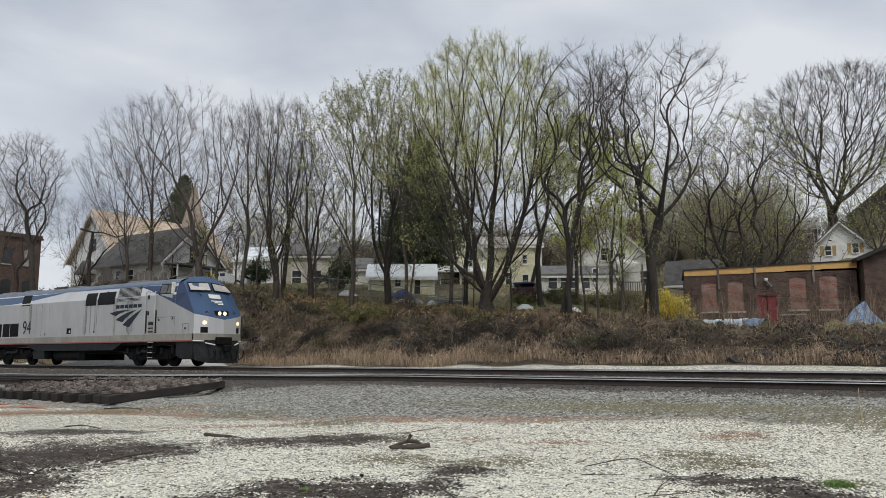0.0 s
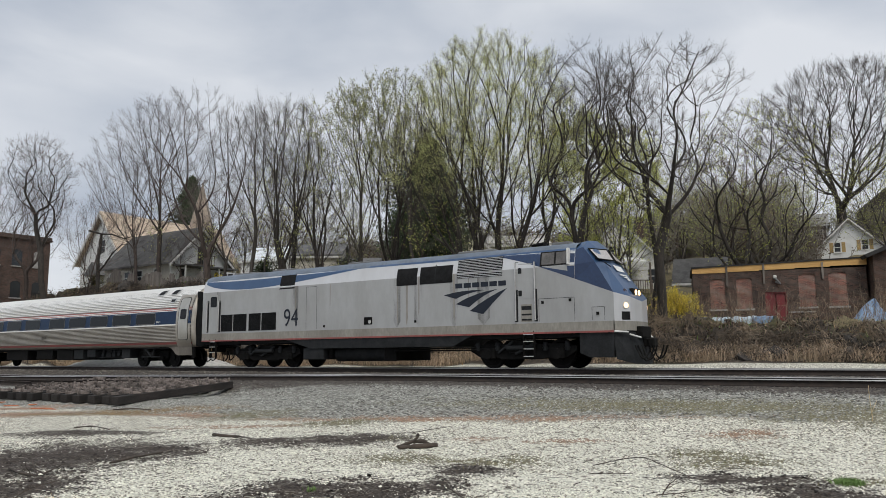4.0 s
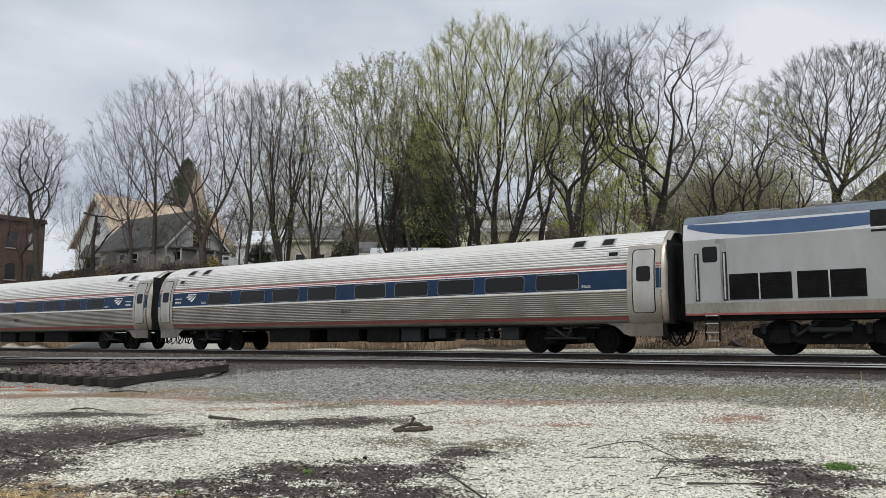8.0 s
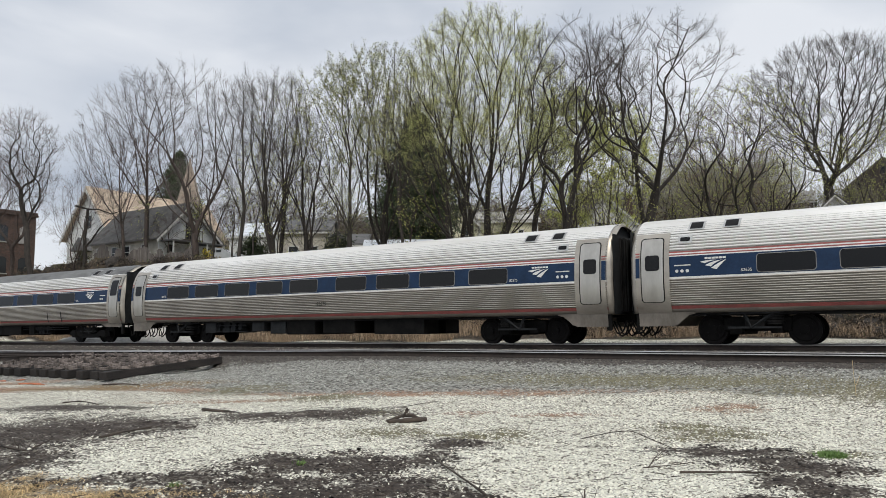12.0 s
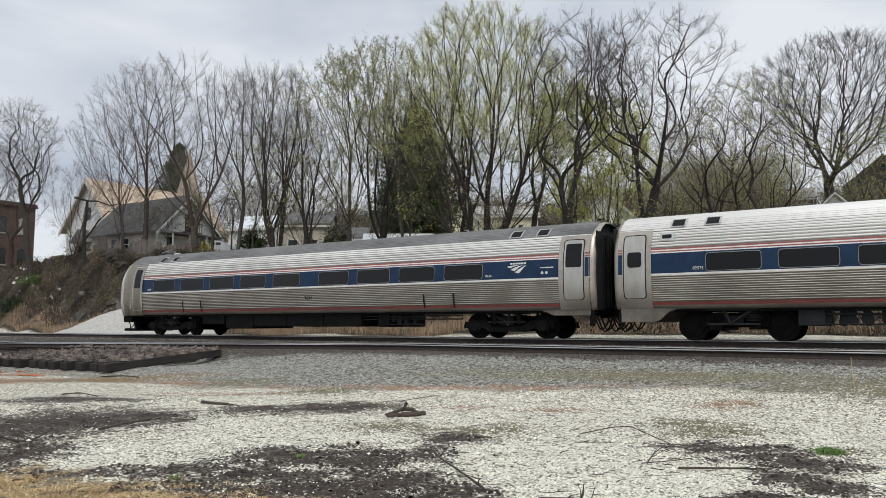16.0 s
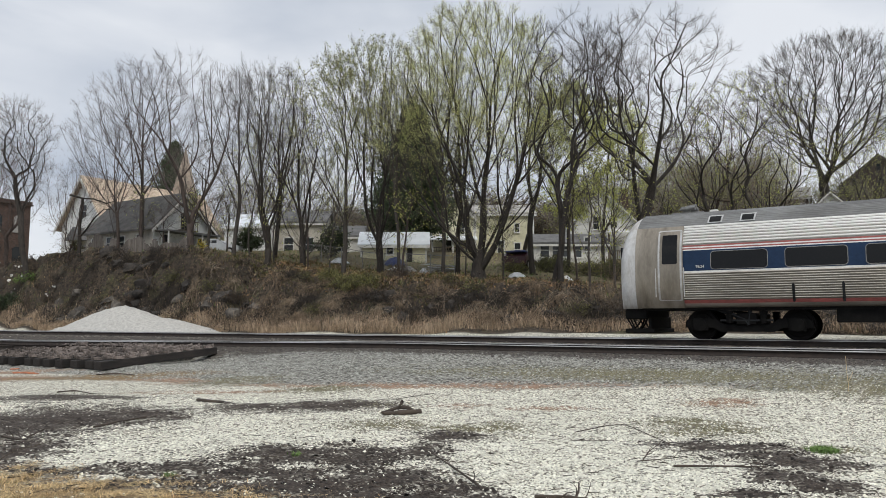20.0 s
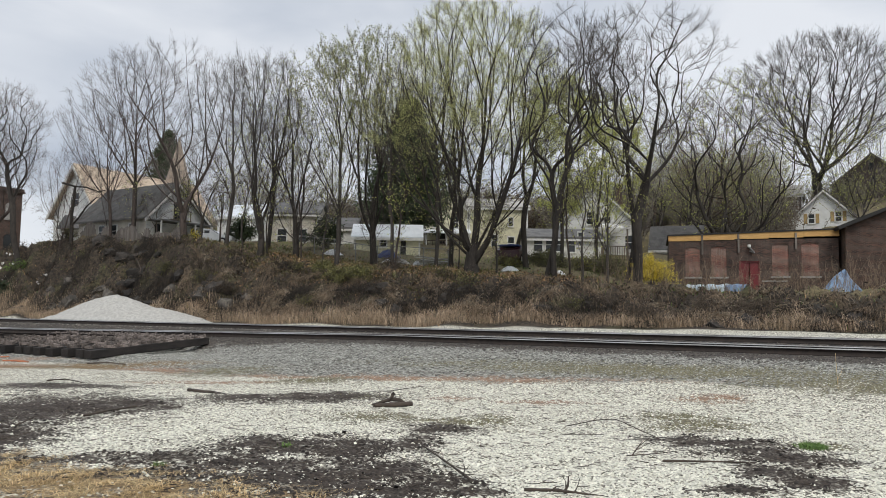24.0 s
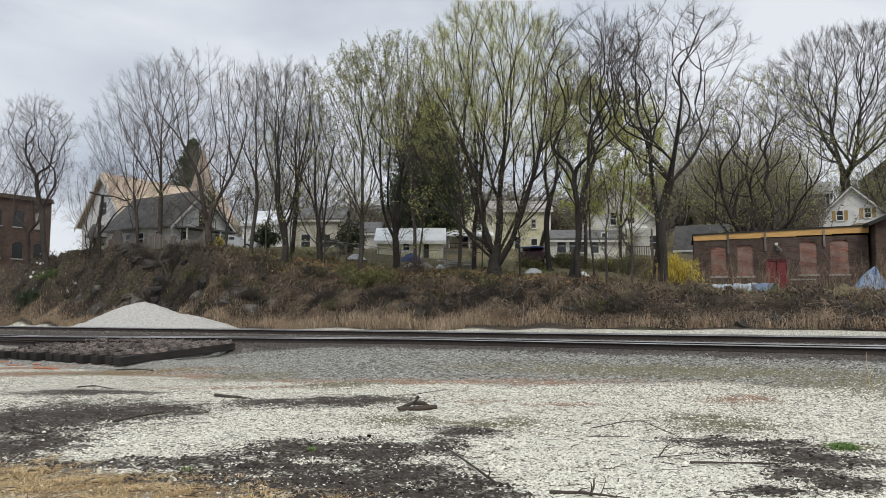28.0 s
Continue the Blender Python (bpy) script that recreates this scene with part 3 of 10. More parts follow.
    c = mix(mask(sb.outputs["Blue"], big, 0.25, 0.6), c, yard)
    l.new(c, p.inputs["Base Color"])
    ad = n.new("ShaderNodeMath"); ad.operation = "ADD"; l.new(v1.outputs["Distance"], ad.inputs[0]); l.new(midn, ad.inputs[1])
    bp = n.new("ShaderNodeBump"); bp.inputs["Strength"].default_value = 0.5; bp.inputs["Distance"].default_value = 0.018
    l.new(ad.outputs[0], bp.inputs["Height"]); l.new(bp.outputs["Normal"], p.inputs["Normal"])
    return m


build_ground()


# ---- tracks ----
def rail_mesh(name, length, zf=None, cuts=1):
    """A rail along x: foot, web and head; the rail top lies at z 0."""
    out = [(-0.07, -0.172), (0.07, -0.172), (0.07, -0.158), (0.012, -0.14), (0.010, -0.048), (0.036, -0.038), (0.036, -0.006), (-0.036, -0.006), (-0.036, -0.038), (-0.010, -0.048), (-0.012, -0.14), (-0.07, -0.158)]
    xs = np.linspace(-length / 2, length / 2, cuts + 1)
    k = len(out)
    v = np.array([(x, a, b + (zf(x) if zf else 0)) for x in xs for a, b in out])
    f = np.array([(i * k + j, i * k + (j + 1) % k, (i + 1) * k + (j + 1) % k, (i + 1) * k + j) for i in range(cuts) for j in range(k)])
    return np_mesh(name, v, f, M["rail_side"])


def head_mesh(length, zf=None, cuts=1):
    xs = np.linspace(-length / 2, length / 2, cuts + 1)
    out = [(-0.0385, -0.024), (-0.0385, -0.008), (-0.028, 0.0), (0.028, 0.0), (0.0385, -0.008), (0.0385, -0.024)]
    v = np.array([(x, a, b + (zf(x) if zf else 0)) for x in xs for a, b in out])
    f = np.array([(i * 6 + j, i * 6 + j + 1, (i + 1) * 6 + j + 1, (i + 1) * 6 + j) for i in range(cuts) for j in range(5)])
    return np_mesh("running_surface", v, f, M["rail_top"])


def build_tracks():
    tie = bpy.data.meshes.new("tie")
    bm = boxes((-0.115, 0.115, -1.3, 1.3, -0.18, 0), bevel=0.012); bm.to_mesh(tie); bm.free(); tie.materials.append(M["tie"])
    for name, y, z, zf, cuts, label in (("main_track", MAIN_Y, RAIL_Z, None, 1, "straight main railway track with shiny rail heads on ballast"),
                                        ("siding_track", SIDE_Y, 0.0, lambda x: float(side_rail_z(x)), 240, "straight railway siding with rusty rails on ballast")):
        t = thing(name, pose(0, y, z), label, "railway track", kind="structure")
        for dy in (-0.7525, 0.7525):
            r = part("rail", rail_mesh("rail", 480, zf, cuts), parent=t)
            r.location.y = dy
            part("running_surface", head_mesh(480, zf, cuts), parent=r, label="polished running surface")
        for i in range(190):
            x = -78 + i * 0.53
            o = new("tie", tie); o.parent = t
            o.matrix_basis = pose(x + random.uniform(-0.03, 0.03), random.uniform(-0.05, 0.05), (zf(x) if zf else 0) - 0.178, 0, 0, random.uniform(-1, 1))


build_tracks()


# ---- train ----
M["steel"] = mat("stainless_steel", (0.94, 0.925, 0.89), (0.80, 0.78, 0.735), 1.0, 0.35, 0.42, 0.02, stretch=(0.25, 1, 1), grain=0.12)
# Same steel as the roof, weathered; its dimmer ground reflection is coloured in.
M["steel_low"] = mat("weathered_dim_stainless", (0.52, 0.48, 0.42), (0.38, 0.345, 0.295), 1.2, 0.42, 0.75, 0.02, stretch=(0.5, 1, 1), grain=0.15)
# Darker steel for strips between ribs: shade of the flutes put into colour.
M["groove_low"] = mat("groove_shade_steel", (0.32, 0.29, 0.245), (0.21, 0.19, 0.16), 1.5, 0.55, 0.5, 0.02, stretch=(0.5, 1, 1), grain=0.2)
M["groove"] = mat("rib_shade_groove", (0.34, 0.33, 0.31), (0.24, 0.23, 0.215), 1.5, 0.5, 0.6, 0.02, stretch=(0.5, 1, 1), grain=0.2)
M["well"] = mat("grimy_step_steel", (0.235, 0.21, 0.18), (0.14, 0.125, 0.105), 2, 0.6, 0.3, 0.05, stretch=(1, 1, 0.4), grain=0.3)
M["steel_grime"] = mat("grimy_cab_steel", (0.36, 0.32, 0.265), (0.20, 0.175, 0.14), 1.4, 0.42, 0.65, 0.03, stretch=(1.5, 1, 0.4), grain=0.3)
M["steel_door"] = mat("brushed_door_steel", (0.62, 0.60, 0.555), (0.46, 0.44, 0.40), 1.2, 0.42, 0.8, 0.02, stretch=(1, 1, 0.3), grain=0.12)
M["band_blue"] = mat("blue_band_paint", (0.012, 0.033, 0.080), (0.009, 0.025, 0.062), 2, 0.45, 0, 0.03)
M["band_red"] = mat("red_stripe_paint", (0.33, 0.085, 0.075), (0.21, 0.065, 0.058), 3, 0.5, 0, 0.03)
M["band_white"] = mat("white_stripe_paint", (0.78, 0.78, 0.76), (0.62, 0.61, 0.58), 3, 0.5, 0, 0.03)
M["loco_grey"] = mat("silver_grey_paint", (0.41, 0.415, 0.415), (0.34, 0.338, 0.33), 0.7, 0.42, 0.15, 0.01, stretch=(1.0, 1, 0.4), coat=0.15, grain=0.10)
# Pale nose paint; on the upper side it stands in for sky light.
M["loco_light"] = mat("pale_lit_silver_paint", (0.60, 0.61, 0.63), (0.54, 0.545, 0.555), 0.7, 0.42, 0.15, 0.01, stretch=(1.0, 1, 0.4), coat=0.15, grain=0.08)
M["loco_dirt"] = mat("dusty_lower_paint", (0.30, 0.285, 0.25), (0.23, 0.215, 0.185), 1.2, 0.6, 0.1, 0.05, stretch=(1, 1, 0.4))
M["loco_blue"] = mat("loco_blue_paint", (0.040, 0.088, 0.185), (0.030, 0.070, 0.155), 1.0, 0.38, 0.1, 0.01, coat=0.3, grain=0.12)
M["loco_navy"] = mat("navy_paint", (0.018, 0.040, 0.100), (0.014, 0.030, 0.080), 1.2, 0.38, 0.1, 0.03, coat=0.3)
M["roof_grey"] = mat("grey_roof_paint", (0.20, 0.205, 0.205), (0.12, 0.12, 0.12), 1.0, 0.6, 0.1, 0.1, stretch=(0.5, 1, 1))
M["under"] = mat("underframe_grime", (0.012, 0.0115, 0.011), (0.005, 0.005, 0.005), 3, 0.75, 0.1, 0.3)
M["skirt"] = mat("dark_grey_skirt", (0.030, 0.032, 0.034), (0.018, 0.019, 0.020), 2, 0.65, 0.1, 0.1)
M["rubber"] = mat("black_rubber", (0.018, 0.0175, 0.017), (0.009, 0.009, 0.009), 3, 0.7, 0, 0.2)
M["wheel"] = mat("grimy_wheel", (0.011, 0.010, 0.0095), (0.005, 0.0045, 0.0045), 5, 0.6, 0.2, 0.2)
M["pane"] = glass_mat("train_window", (0.007, 0.007, 0.007), 0.08, 1.36)
# The pale base colour paints the sky's reflection on the glass.
M["windshield"] = mat("sky_painted_windshield", (0.66, 0.62, 0.58), (0.50, 0.465, 0.43), 1.5, 0.12, 0.35, 0.02)
M["louvre"] = mat("black_grille", (0.018, 0.018, 0.019), (0.010, 0.010, 0.010), 5, 0.6, 0.2, 0.1)
M["chrome"] = mat("bare_metal", (0.62, 0.61, 0.59), (0.48, 0.47, 0.45), 6, 0.35, 0.7, 0.05)
M["wire_grey"] = mat("grey_horn_metal", (0.22, 0.22, 0.215), (0.13, 0.13, 0.125), 6, 0.5, 0.3, 0.05)
M["ink"] = mat("dark_blue_lettering", (0.008, 0.014, 0.028), (0.006, 0.010, 0.020), 3, 0.7, 0, 0)
for key in ("under", "skirt", "rubber", "wheel", "louvre"):
    M[key].node_tree.nodes["Principled BSDF"].inputs["Specular IOR Level"].default_value = 0.12
M["band_blue"].node_tree.nodes["Principled BSDF"].inputs["Specular IOR Level"].default_value = 0.25
M["headlight"] = lamp_mat("lit_headlight", (1.0, 0.70, 0.40), 2.2)
M["marker_off"] = mat("dark_lens", (0.05, 0.02, 0.03), (0.03, 0.015, 0.02), 5, 0.2, 0, 0)


def surf_patch(outline, half, off, sgn=-1, rows=1):
    """A thin patch laid on a car side: outline is a list of (x, z low, z high); half(z) is the half width."""
    v, f = [], []
    k = rows + 1
    for x, za, zb in outline:
        for r in range(k):
            z = za + (zb - za) * r / rows
            v.append((x, sgn * (half(z) + off), z))
    for i in range(len(outline) - 1):
        for r in range(rows):
            q = [i * k + r, (i + 1) * k + r, (i + 1) * k + r + 1, i * k + r + 1]
            f.append(q if sgn < 0 else q[::-1])
    return np.array(v), np.array(f)


def rounded(x0, x1, z0, z1, r, n=4):
    """Outline of a rounded rectangle for surf_patch."""
    out = []
    for i in range(n + 1):
        a = math.pi / 2 * i / n
        dx, dz = r * (1 - math.sin(a)), r * (1 - math.cos(a))
        out.append((x0 + r * (1 - math.cos(a)), z0 + r * (1 - math.sin(a)), z1 - r * (1 - math.sin(a))))
    return out + [(x0 + x1 - x, a, b) for x, a, b in out[::-1]]


def side_part(name, outline, half, off, material, parent, label="", sgn=-1, rows=3):
    v, f = surf_patch(outline, half, off, sgn, rows)
    return part(name, np_mesh(name, v, f, material), parent=parent, label=label)


def text_part(body, size, x, y, z, material, parent, name="lettering", sgn=-1, sx=1.0):
    cu = bpy.data.curves.new("lettering", "FONT")
    cu.body, cu.size, cu.align_x, cu.extrude = body, size, "CENTER", 0.002
    tmp = new("lettering_tmp", cu)
    me = bpy.data.meshes.new_from_object(tmp.evaluated_get(bpy.context.evaluated_depsgraph_get()))
    bpy.data.objects.remove(tmp)
    me.materials.clear(); me.materials.append(material)
    o = part(name, me, parent=parent)
    o.matrix_basis = pose(x, y, z, 90, 0, 0 if sgn < 0 else 180) @ Matrix.Diagonal((sx, 1, 1, 1))
    return o


def swoosh(x, z, w, h, half, off, material, parent):
    """The emblem: three bent bars with slanted lower ends that sweep up to points at the right, and plain bars above in place of the name."""
    def curve(p, q, r, u):
        return tuple((1 - u) ** 2 * p[k] + 2 * u * (1 - u) * q[k] + u * u * r[k] for k in (0, 1))
    for a, ca, b, cb, tip in (((0.0, 0.84), (0.28, 1.04), (0.20, 0.67), (0.40, 0.92), (0.66, 0.97)), ((0.20, 0.45), (0.46, 0.86), (0.41, 0.30), (0.62, 0.78), (0.86, 0.98)), ((0.42, 0.15), (0.68, 0.66), (0.63, 0.0), (0.82, 0.56), (1.0, 1.0))):
        v, f = [], []
        for i in range(9):
            for p, c in ((b, cb), (a, ca)):
                u, q = curve(p, c, tip, i / 8)
                zz = z + h * q
                v.append((x + w * u, -(half(zz) + off), zz))
        for i in range(8):
            f.append((2 * i, 2 * i + 2, 2 * i + 3, 2 * i + 1))
        part("emblem_bar", np_mesh("emblem_bar", np.array(v), np.array(f), material), parent=parent)
    for k in range(6):
        a = x + w * (0.19 + 0.135 * k)
        side_part("name_bar", [(a, z + h * 1.10, z + h * 1.30), (a + w * 0.115, z + h * 1.10, z + h * 1.30)], half, off, material, parent, rows=1)


# coach: half width by height over the rail
COACH = [(0.92, 1.40), (1.15, 1.49), (1.40, 1.555), (1.75, 1.60), (2.10, 1.60), (2.66, 1.565), (2.95, 1.51), (3.27, 1.40), (3.54, 1.23), (3.757, 0.98), (3.928, 0.68), (4.026, 0.36), (4.075, 0.0)]


def coach_half(z):
    return float(np.interp(z, [c[0] for c in COACH], [c[1] for c in COACH]))


def coach_strip(z0, z1, flutes, depth, x0, x1):
    """The shell between two heights on both sides, fluted lengthwise; above 3.5 m it is followed by angle round the roof."""
    pts = []
    if not flutes:
        return [(coach_half(z), z) for z in np.linspace(z0, z1, 5)]
    p = (z1 - z0) / flutes
    for i in range(flutes):
        z = z0 + p * i
        for u, d in ((0.0, 0.0), (0.30, 0.0), (0.42, depth), (0.88, depth), (1.0, 0.0)):
            pts.append((coach_half(z + u * p) + d, z + u * p))
    return pts


def extrude_profile(name, pts, x0, x1, material, parent, label="", groove=None):
    """A side profile pulled lengthwise on both sides of a car. groove: (material, period, places) for the
    shade-coloured strips between ribs.
    """
    k = len(pts)
    v = np.array([(x, -y, z) for x in (x0, x1) for y, z in pts] + [(x, y, z) for x in (x0, x1) for y, z in pts])
    f = [(i, k + i, k + i + 1, i + 1) for i in range(k - 1)] + [(2 * k + i + 1, 3 * k + i + 1, 3 * k + i, 2 * k + i) for i in range(k - 1)]
    me = np_mesh(name, v, np.array(f), material)
    if groove:
        me.materials.append(groove[0])
        idx = np.array([1 if (i % groove[1]) in groove[2] else 0 for i in list(range(k - 1)) * 2], np.int32)
        me.polygons.foreach_set("material_index", idx)
    return part(name, me, parent=parent, label=label)


def roof_points(z0):
    """Points of the roof line from height z0 to the ridge, evenly by length, with shallow ribs."""
    fine = np.linspace(z0, 4.075, 600)
    ys = np.array([coach_half(z) for z in fine])
    run = np.concatenate([[0], np.cumsum(np.hypot(np.diff(fine), np.diff(ys)))])
    out, n = [], 21
    for i in range(n):
        for u, d in ((0.0, 0.0), (0.35, 0.0), (0.48, 0.024), (0.88, 0.024)):
            s = run[-1] * (i + u) / n
            z, y = float(np.interp(s, run, fine)), float(np.interp(s, run, ys))
            a = math.atan2(float(np.interp(s + 0.02, run, fine)) - z, y - float(np.interp(s + 0.02, run, ys)) + 1e-6)
            out.append((y + d * math.sin(a) if s < run[-1] - 0.03 else y, z + d * math.cos(a)))
    return out + [(0.0, 4.085)]


def wheelset_mesh(r):
    bm = bmesh.new()
    for y in (-0.76, 0.76):
        s = 1 if y > 0 else -1
        rod(bm, (0, y - 0.065 * s, 0), (0, y + 0.065 * s, 0), r, 28)
        rod(bm, (0, y - 0.085 * s, 0), (0, y - 0.06 * s, 0), r + 0.026, 28)
        rod(bm, (0, y + 0.06 * s, 0), (0, y + 0.085 * s, 0), r * 0.80, 24, r * 0.74)
        rod(bm, (0, y + 0.08 * s, 0), (0, y + 0.15 * s, 0), 0.13, 12)
        for a in range(4):
            c, q = math.cos(a * 1.571), math.sin(a * 1.571)
            rod(bm, (c * r * 0.5, y + 0.08 * s, q * r * 0.5), (c * r * 0.5, y + 0.105 * s, q * r * 0.5), 0.05, 8)
    rod(bm, (0, -0.75, 0), (0, 0.75, 0), 0.085, 10)
    me = bpy.data.meshes.new("wheelset"); bm.to_mesh(me); bm.free()
    me.materials.append(M["wheel"])
    return me


WHEELS = []   # (wheelset, radius), turned by the way the train goes


def truck(parent, x, base, r, kind):
    """A truck: an empty-centred frame mesh with its wheelsets as its parts."""
    bm = bmesh.new()
    h = base / 2
    if kind == "coach":      # light inside-bearing frame
        for y in (-0.58, 0.58):
            box(bm, -h - 0.35, h + 0.35, y - 0.06, y + 0.06, 0.42, 0.60, 0.02)
        box(bm, -0.28, 0.28, -1.30, 1.30, 0.52, 0.74, 0.03)
        box(bm, -0.95, 0.95, -0.95, 0.95, 0.40, 0.84, 0.04)
        box(bm, -0.75, -0.35, -1.16, 1.16, 0.30, 0.50, 0.03)
        box(bm, 0.40, 0.72, -1.12, 1.12, 0.34, 0.56, 0.03)
    elif kind == "cab":      # heavy outside frame
        for y in (-1.06, 1.06):
            prism([(-h - 0.45, 0.36), (-h + 0.38, 0.36), (-h + 0.62, 0.24), (h - 0.62, 0.24), (h - 0.38, 0.36), (h + 0.45, 0.36), (h + 0.40, 0.60), (h - 0.45, 0.64), (h - 0.75, 0.46), (-h + 0.75, 0.46), (-h + 0.45, 0.64), (-h - 0.40, 0.60)], "y", y - 0.06, y + 0.06, bm)
        box(bm, -0.30, 0.30, -1.2, 1.2, 0.45, 0.80, 0.03)
    else:                    # loco
        for y in (-1.06, 1.06):
            prism([(-h - 0.75, 0.62), (-h - 0.35, 0.40), (-h + 0.35, 0.40), (-h + 0.6, 0.32), (h - 0.6, 0.32), (h - 0.35, 0.40), (h + 0.35, 0.40), (h + 0.75, 0.62), (h + 0.72, 0.78), (h + 0.2, 0.86), (-h - 0.2, 0.86), (-h - 0.72, 0.78)], "y", y - 0.07, y + 0.07, bm)
        box(bm, -0.5, 0.5, -1.15, 1.15, 0.5, 1.0, 0.03)
    f = part("truck", bm, M["under"], parent)
    f.location.x = x
    me = TRUCK_MESH.setdefault((kind, r), None) or wheelset_mesh(r)
    TRUCK_MESH[(kind, r)] = me
    for dx in (-h, h):
        w = part("wheelset", me, parent=f)
        w.location = (dx, 0, r)
        WHEELS.append((w, dx, r))
    # outer gear
    for sgn in (-1, 1):
        if kind == "coach":
            y = sgn * 1.28
            bm = bmesh.new()
            d = 1 if x > 0 else -1
            for q in ((-0.62 * d, 0.98), (0.30 * d, 0.98)):
                chain(bm, [(q[0], y, q[1]), (0.10 * d, y, 0.50)], 0.055, 4)
            box(bm, -0.70, 0.70, y - 0.05, y + 0.05, 0.92, 1.02)
            box(bm, -0.75, 0.75, y - 0.03, y + 0.03, 0.48, 0.54)
            part("bolster_strut", bm, M["skirt"], f)
            bm = bmesh.new()
            for k in range(5):
                rod(bm, (-0.5 * d, sgn * 1.02, 0.60 + 0.075 * k), (-0.5 * d, sgn * 1.02, 0.65 + 0.075 * k), 0.30 if k % 2 else 0.27, 14)
            part("air_spring", bm, M["rubber"], f)
        elif kind == "cab":
            y = sgn * 1.16
            bm = bmesh.new()
            chain(bm, [(-0.95, y, 0.97), (-0.05, y, 0.62), (0.06, y, 0.45)], 0.06, 4)
            chain(bm, [(0.12, y, 0.98), (0.06, y, 0.45)], 0.06, 4)
            rod(bm, (-0.75, y + 0.02 * sgn, 0.58), (0.75, y + 0.02 * sgn, 0.58), 0.035, 6)
            part("bolster_strut", bm, M["skirt"], f)
            for dx in (-h, h):
                bm = bmesh.new()
                rod(bm, (dx, sgn * 1.02, r), (dx, sgn * 1.2, r), 0.20, 14)
                box(bm, dx - 0.24, dx + 0.24, sgn * 1.10 - 0.06, sgn * 1.10 + 0.06, r - 0.20, r + 0.20, 0.03)
                part("axle_box", bm, M["under"], f)
            for dx in (-0.48, 0.48):
                bm = bmesh.new()
                for k in range(6):
                    rod(bm, (dx, sgn * 1.14, 0.50 + 0.06 * k), (dx, sgn * 1.14, 0.56 + 0.06 * k), 0.12 if k % 2 else 0.10, 10)
                part("spring", bm, M["under"], f)
        else:
            for dx in (-h, h):
                bm = bmesh.new()
                rod(bm, (dx, sgn * 1.0, r), (dx, sgn * 1.24, r), 0.19, 14)
                box(bm, dx - 0.30, dx + 0.30, sgn * 1.13 - 0.08, sgn * 1.13 + 0.08, r - 0.18, r + 0.22, 0.04)
                part("axle_box", bm, M["under"], f)
                for q in (-0.42, 0.42):
                    bm = bmesh.new()
                    for k in range(5):
                        rod(bm, (dx + q, sgn * 1.16, 0.62 + 0.06 * k), (dx + q, sgn * 1.16, 0.68 + 0.06 * k), 0.10 if k % 2 else 0.08, 10)
                    part("spring", bm, M["skirt"], f)
            bm = bmesh.new()
            rod(bm, (-0.55, sgn * 1.22, 0.72), (0.55, sgn * 1.22, 0.72), 0.085, 10)
            rod(bm, (-0.2, sgn * 1.2, 0.5), (0.6, sgn * 1.2, 0.9), 0.05, 8)
            rod(bm, (-0.9, sgn * 1.2, 0.55), (-0.3, sgn * 1.2, 0.95), 0.05, 8)
            part("damper", bm, M["skirt"], f)


TRUCK_MESH = {}


def hoses(parent, x, d):
    """Brake hoses and cables that hang in loops under the car's end."""
    for k, (y, drop) in enumerate(((-0.9, 0.42), (-0.6, 0.50), (-0.3, 0.46), (0.4, 0.5), (0.8, 0.44))):
        pts = [(x + d * (-0.15 + 0.55 * i / 10), y + 0.05 * math.sin(i), 0.86 - drop * math.sin(math.pi * i / 10) - 0.1) for i in range(11)]
        part("hose", np_mesh("hose", *tubes(np.array([pts]), np.full((1, 11), 0.028), 6), M["rubber"], True), parent=parent)


def coupler(parent, x, d):
    bm = bmesh.new()
    box(bm, min(x - 0.5 * d, x + 0.1 * d), max(x - 0.5 * d, x + 0.1 * d), -0.11, 0.11, 0.72, 0.98, 0.02)
    box(bm, min(x, x + 0.24 * d), max(x, x + 0.24 * d), -0.20, 0.20, 0.70, 1.02, 0.05)
    part("coupler", bm, M["under"], parent)


def window_on(parent, x0, x1, z0, z1, r, half, off=0.012, sgn=-1, frame_mat="groove", rim=0.020):
    """A rubber-framed pane with a thin bright rim, a little proud of the side."""
    fr = side_part("window_frame", rounded(x0 - rim, x1 + rim, z0 - rim, z1 + rim, r + rim), half, off, M[frame_mat], parent, sgn=sgn, rows=4)
    side_part("pane", rounded(x0, x1, z0, z1, r), half, off + 0.006, M["pane"], fr, sgn=sgn, rows=4)
    return fr


